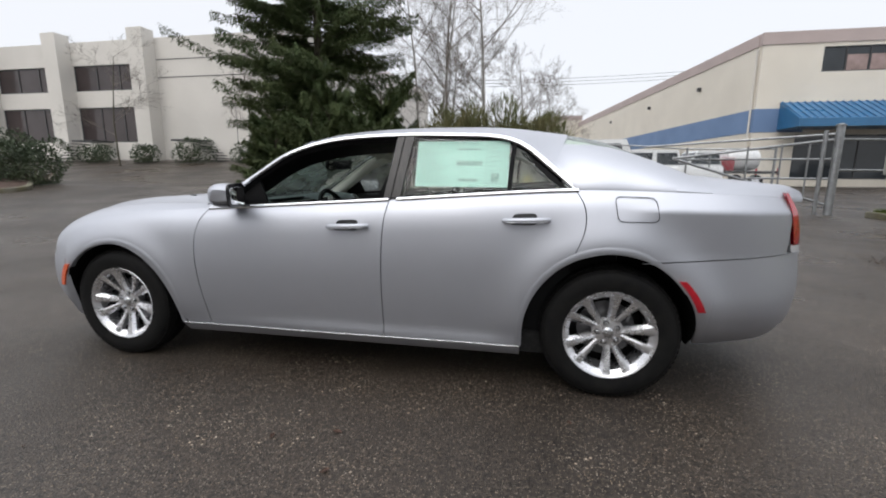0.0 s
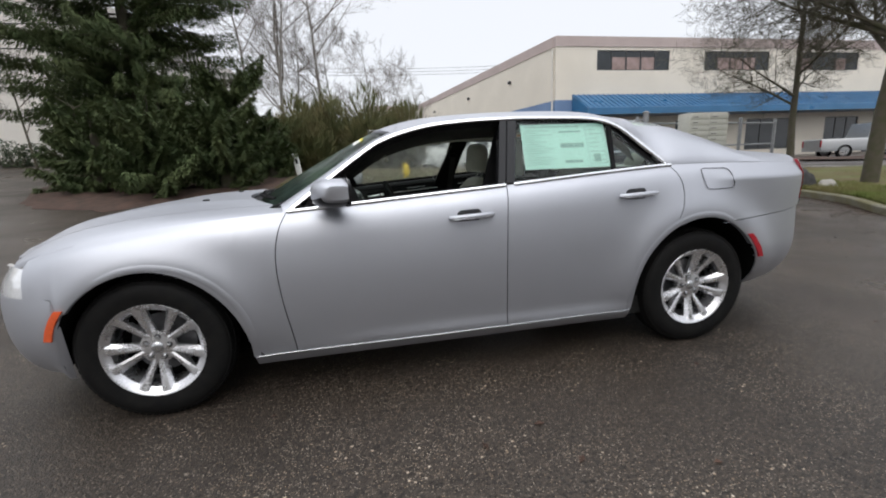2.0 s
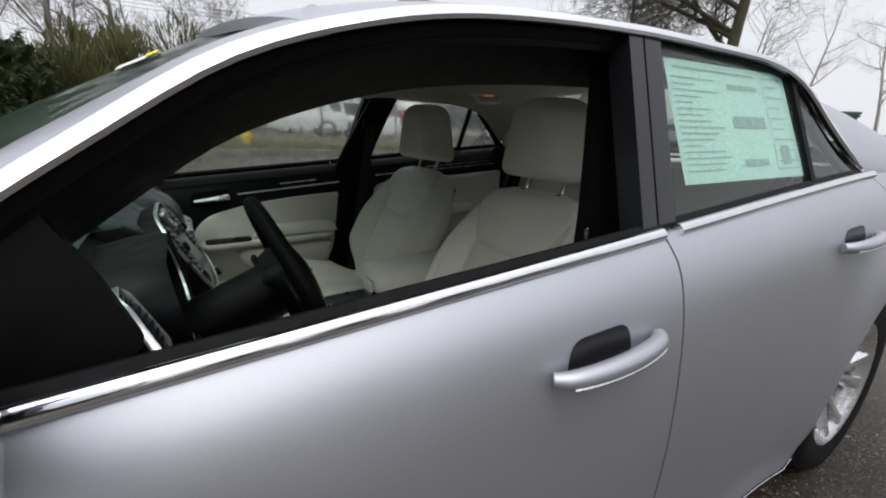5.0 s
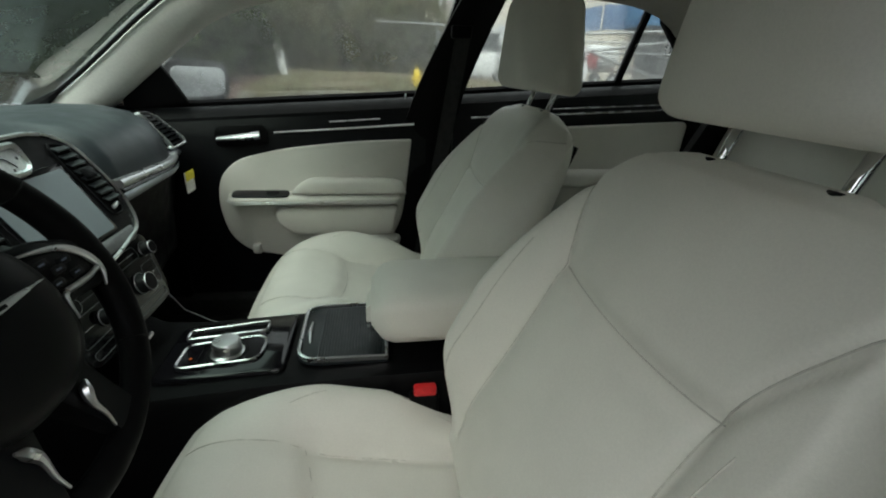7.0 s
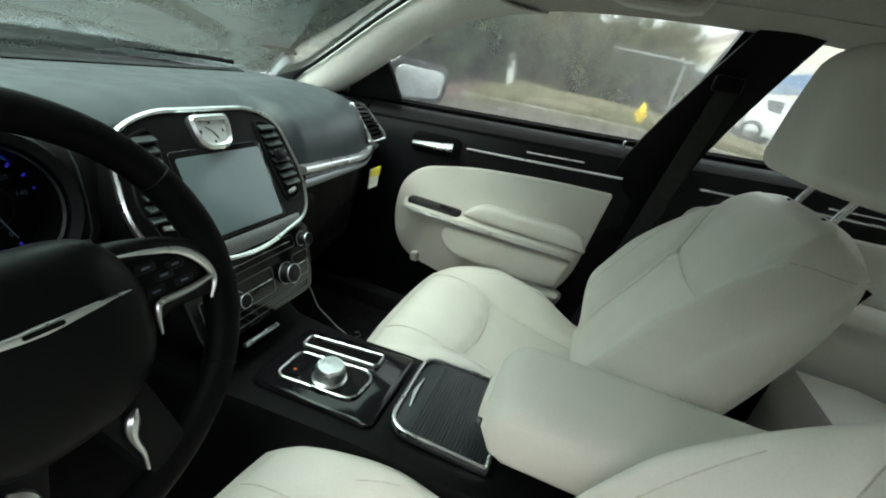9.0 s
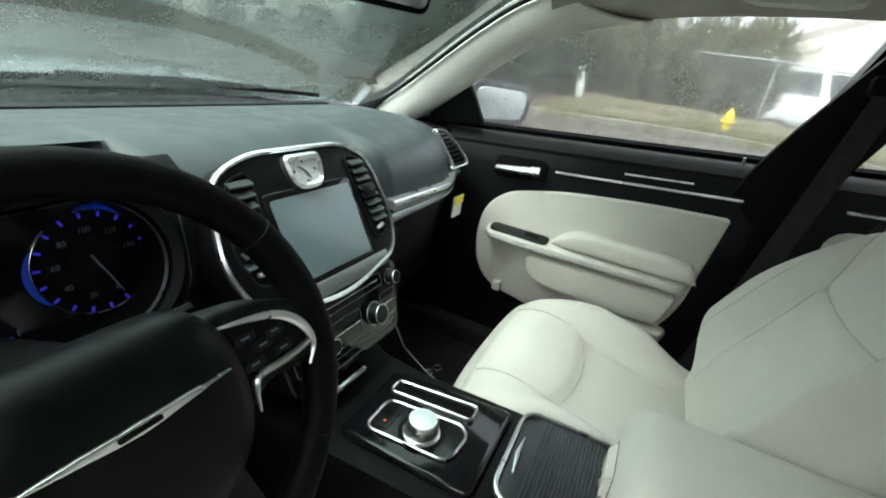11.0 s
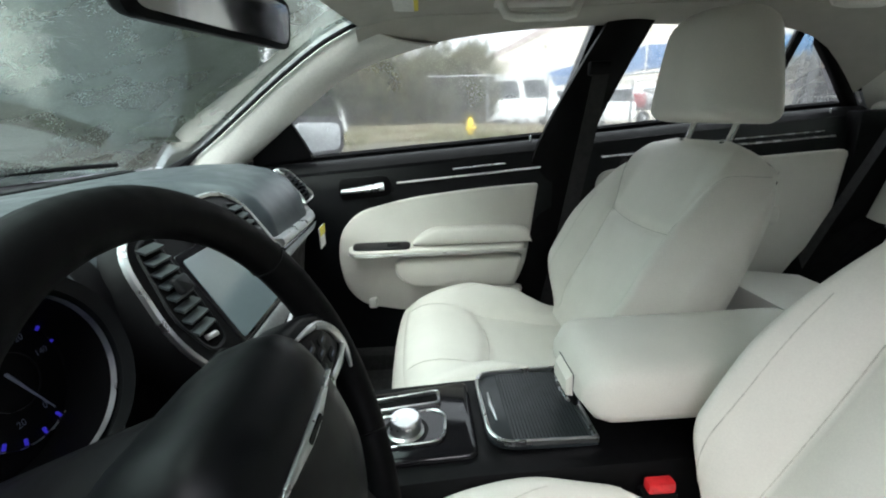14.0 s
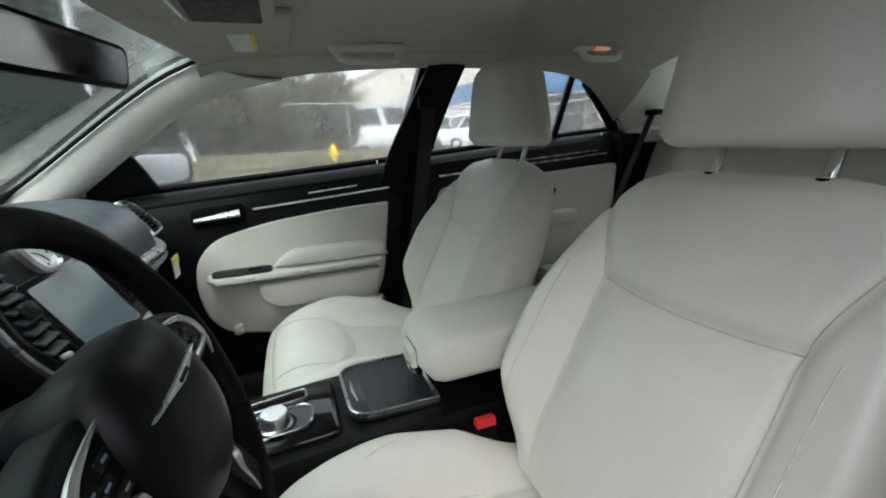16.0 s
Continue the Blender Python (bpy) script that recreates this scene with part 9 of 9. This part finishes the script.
def make_seat(sgn, yc):
    """A front seat; the cushion is the part, the rest hangs on it. sgn: side of the buckle."""
    def cush(u, v):
        x = 1.30 + 0.52 * u
        d = (-0.262 + 0.524 * v) * (1 - 0.17 * smooth01(1.55, 1.65, x))
        front = 0.022 * (abs(d) / 0.262) ** 3 * (1 - u)
        return (x + front, yc + d, seat_top(x, d))
    us = span(0, 1, 40)
    vs = span(0, 1, 61)
    bm = grid(cush, us, vs)
    # skirt down to the base
    def skirt(co):
        return Vector((0, 0, -1))
    thicken(bm, 0.13, skirt)
    seat = part("front_seat", bm, cream, sedan, "cream leather front seat with piped seams", smooth=60)
    nose = []
    for d in span(-0.262, 0.262, 31):
        x0 = 1.30 + 0.022 * (abs(d) / 0.262) ** 3
        nose.append([(x0, yc + d, seat_top(1.30, d)), (x0 - 0.020, yc + d, seat_top(1.30, d) - 0.018), (x0 - 0.028, yc + d, seat_top(1.30, d) - 0.05), (x0 - 0.02, yc + d, seat_top(1.30, d) - 0.12), (x0 + 0.02, yc + d, seat_top(1.30, d) - 0.135)])
    part("seat_nose", loft(nose, closed=False), cream, seat)
    part("nose_seam", tube([(1.30 - 0.026 + 0.022 * (abs(d) / 0.262) ** 3, yc + d, seat_top(1.30, d) - 0.085) for d in span(-0.255, 0.255, 20)], 0.0009, 5), seam_mat, seat)
    part("seat_base", box((1.36, yc - 0.235, 0.29), (1.86, yc + 0.235, 0.46), 0.02), hard_black, seat, "black seat base")
    for sd in (-1, 1):
        part("seat_valance", box((1.34, yc + sd * 0.252 - 0.014, 0.33), (1.88, yc + sd * 0.252 + 0.014, 0.475), 0.012), hard_black, seat)
    # seams on the cushion
    for sd in (-1, 1):
        part("seam", tube([(x, yc + sd * 0.150, seat_top(x, 0.150) + 0.0016) for x in span(1.315, 1.78, 26)], 0.0009, 5), bright_seam, seat)
        part("seam", tube([(x, yc + sd * (0.196 + 0.03 * math.sin(math.pi * (x - 1.45) / 0.30)), seat_top(x, 0.196 + 0.03 * math.sin(math.pi * (x - 1.45) / 0.30)) + 0.0006) for x in span(1.46, 1.73, 16)], 0.0008, 5), bright_seam, seat)
    part("seam", tube([(1.515 - 0.0275 * (d / 0.15) ** 2, yc + d, seat_top(1.515 - 0.0275 * (d / 0.15) ** 2, d) + 0.0016) for d in span(-0.148, 0.148, 20)], 0.0009, 5), seam_mat, seat)
    # backrest
    L = 0.572
    org = Vector((1.778 if yc < 0 else 1.794, yc, 0.520))
    B = lambda d, v, f: org + Vector((0, d, 0)) + sback_up * (L * v) + sback_n * f
    rings = []
    for v in span(0, 1, 80):
        w = curve(v, [(0, 0.214), (0.14, 0.236), (0.3, 0.260), (0.6, 0.255), (0.85, 0.226), (1.0, 0.172)])
        if v > 0.93:
            w *= math.sqrt(max(1 - ((v - 0.93) / 0.085) ** 2, 0.02))
        ring = [B(d, v, back_front(d, v) * (1 if v < 0.97 else 0.8)) for d in span(-w, w, 91)]
        tb = curve(v, [(0, -0.05), (0.5, -0.055), (0.9, -0.045), (1.0, -0.02)])
        ring += [B(w * 1.0, v, tb * 0.4)] + [B(d, v, tb) for d in span(w * 0.92, -w * 0.92, 9)] + [B(-w * 1.0, v, tb * 0.4)]
        rings.append(ring)
    part("backrest", loft(rings), cream, seat, "cream leather backrest", smooth=60)
    for sd in (-1, 1):
        part("seam", tube([B(sd * flank_d(v), v, back_front(flank_d(v), v) + 0.0012) for v in span(0.06, 0.63, 24)], 0.0009, 5), bright_seam, seat)
        part("seam", tube([B(sd * flank_d(v), v, back_front(flank_d(v), v) + 0.0012) for v in span(0.63, 0.94, 16)], 0.0009, 5), seam_mat, seat)
        part("seam", tube([B(sd * (0.205 - 0.01 * v), v, back_front(0.205 - 0.01 * v, v) + 0.0004) for v in span(0.12, 0.66, 20)], 0.0008, 5), bright_seam, seat)
    part("seam", tube([B(d, shield_v(d / 0.149), back_front(d, shield_v(d / 0.149)) + 0.0012) for d in span(-0.149, 0.149, 30)], 0.0009, 5), seam_mat, seat)
    part("back_panel", loft([[B(d, v, -0.056 - 0.01 * math.cos(d * 6)) for d in span(-0.22 + 0.06 * v, 0.22 - 0.06 * v, 9)] + [B(d, v, -0.070) for d in span(0.22 - 0.06 * v, -0.22 + 0.06 * v, 9)] for v in span(0.05, 0.92, 8)]), hard_black, seat, "dark seat back panel")
    part("side_tag", plate([(-0.012, 0), (0.012, 0), (0.012, 0.034), (-0.012, 0.034)], lambda u, v, w: B(-sgn * (0.240 + w), 0.80 + v / L, 0.045 + u), 0.002), webbing, seat, "small black side tag")
    # headrest on two posts
    for d in (-0.074, 0.074):
        part("headrest_post", tube([B(d, 0.95, 0.005), B(d, 1.13, 0.012)], 0.0062, 10), chrome, seat, "chrome headrest post")
        k = lathe([(0.016, 0), (0.016, 0.006), (0.008, 0.008)], 16, "z")
        m = Matrix.Translation(B(d, 0.985, 0.006)) @ sback_up.to_track_quat("Z", "Y").to_matrix().to_4x4()
        bmesh.ops.transform(k, matrix=m, verts=k.verts)
        part("post_collar", k, hard_black, seat)
    hc = B(0, 1.062, 0.020 if yc < 0 else 0.030)
    hup, hn = Vector((math.sin(0.10), 0, math.cos(0.10))), Vector((-math.cos(0.10), 0, math.sin(0.10)))
    rings = []
    H, R0, R1 = 0.224, 0.028, 0.050
    hs = [R0 * (1 - math.cos(a)) for a in span(0.12, math.pi / 2, 6)] + span(R0 + 0.012, H - R1 - 0.012, 8) + [H - R1 * (1 - math.cos(a)) for a in span(math.pi / 2, 0.12, 8)]
    for h in hs:
        d = 0.0
        if h < R0:
            d = R0 - math.sqrt(R0 * R0 - (R0 - h) ** 2)
        if h > H - R1:
            d = R1 - math.sqrt(max(R1 * R1 - (h - H + R1) ** 2, 0))
        t = h / H
        wb = 0.172 - 0.052 * t ** 1.3
        wf = wb - 0.046 - 0.012 * t
        ft, bk = 0.086 - 0.010 * (1 - t) ** 2 + 0.006 * t, -0.052 + 0.022 * t
        out = rounded([(-wb + d, bk + d * 0.6), (wb - d, bk + d * 0.6), (wb - d, bk + 0.05), (wf - d * 0.7, ft - d), (-wf + d * 0.7, ft - d), (-wb + d, bk + 0.05)], [0.03, 0.03, 0.045, 0.040, 0.040, 0.045], 6)
        rings.append([hc + Vector((0, y, 0)) + hup * h + hn * (f + 0.004 * math.cos(y * 8)) for y, f in out])
    part("headrest", loft(rings), cream, seat, "cream leather headrest", smooth=70)
    # buckle
    bx = Vector((1.690, yc + sgn * 0.230, 0.50))
    part("belt_buckle", box((1.655, bx.y - 0.013, 0.42), (1.709, bx.y + 0.011, 0.603), 0.008), hard_black, seat, "black belt buckle")
    part("buckle_button", box((1.664, bx.y - 0.010, 0.598), (1.704, bx.y + 0.008, 0.617), 0.004), red_plastic, seat, "red release button")
    return seat


make_seat(1, SEAT_Y[0])
SHIELD_AT, BOLSTER = 0.615, 0.074
make_seat(-1, SEAT_Y[1])

# rear bench
bench = part("rear_bench", loft([[(x, y, z) for x, z in ((2.28, 0.36), (2.28, 0.56), (2.31, 0.60), (2.45, 0.60), (2.80, 0.55), (2.86, 0.52), (2.86, 0.36))] for y in span(-0.70, 0.70, 9)]), cream, sedan, "cream leather rear bench")
rings = []
for y in span(-0.695, 0.695, 31):
    k = 0.012 * abs(math.sin(3 * math.pi * (y + 0.695) / 1.39)) ** 0.4
    rings.append([(x - k * f, y, z) for x, z, f in ((2.74, 0.52, 1), (2.76, 0.70, 1), (2.82, 0.90, 1), (2.865, 1.03, 1), (2.89, 1.075, 0.5), (2.94, 1.09, 0), (2.99, 1.07, 0), (2.96, 0.52, 0))])
part("bench_backrest", loft(rings), cream, bench, "cream leather rear backrest")
for y in (-0.40, 0.40):
    rings = []
    for t in span(0, 1, 12):
        e = math.sin(math.pi * min(max(t, 0.02), 0.98)) ** 0.35
        rings.append([(2.905 + 0.02 * t + 0.042 * e * math.copysign(abs(math.sin(a)) ** 0.7, math.sin(a)), y + (0.125 - 0.02 * t) * e * math.copysign(abs(math.cos(a)) ** 0.5, math.cos(a)), 1.082 + 0.115 * t) for a in [2 * math.pi * q / 24 for q in range(24)]])
    part("rear_headrest", loft(rings), cream, bench, "cream rear headrest")
for side in (-1, 1):
    a, b = Vector((2.815, side * 0.664, 1.176)), Vector((2.515, side * 0.612, 0.655))
    bm = bmesh.new()
    rows = [[bm.verts.new(a + (b - a) * t + Vector((0.010, side * 0.020, 0.012))), bm.verts.new(a + (b - a) * t - Vector((0.010, side * 0.020, 0.012)))] for t in span(0, 1, 10)]
    for p, q in zip(rows, rows[1:]):
        bm.faces.new((p[0], p[1], q[1], q[0]))
    part("rear_belt", thicken(bm, 0.002, lambda co: Vector((1, 0, 0))), webbing, bench, "black rear belt")
    part("belt_slot", box((2.800, side * 0.666 - 0.03, 1.166), (2.845, side * 0.666 + 0.03, 1.188), 0.008), hard_black, bench)


# black lining between the dashboard and the foot of the windscreen
def lining(u, v):
    y = -0.735 + 1.47 * u
    x = shield_base(y) + 0.012
    return (x, y, 0.90 + (min(shield_z(x, y) - 0.030, 0.998) - 0.90) * v)


part("cowl_lining", thicken(grid(lining, span(0, 1, 30), span(0, 1, 4)), 0.006, lambda co: Vector((1, 0, 0))), hard_black, sedan, "black lining below the windscreen")
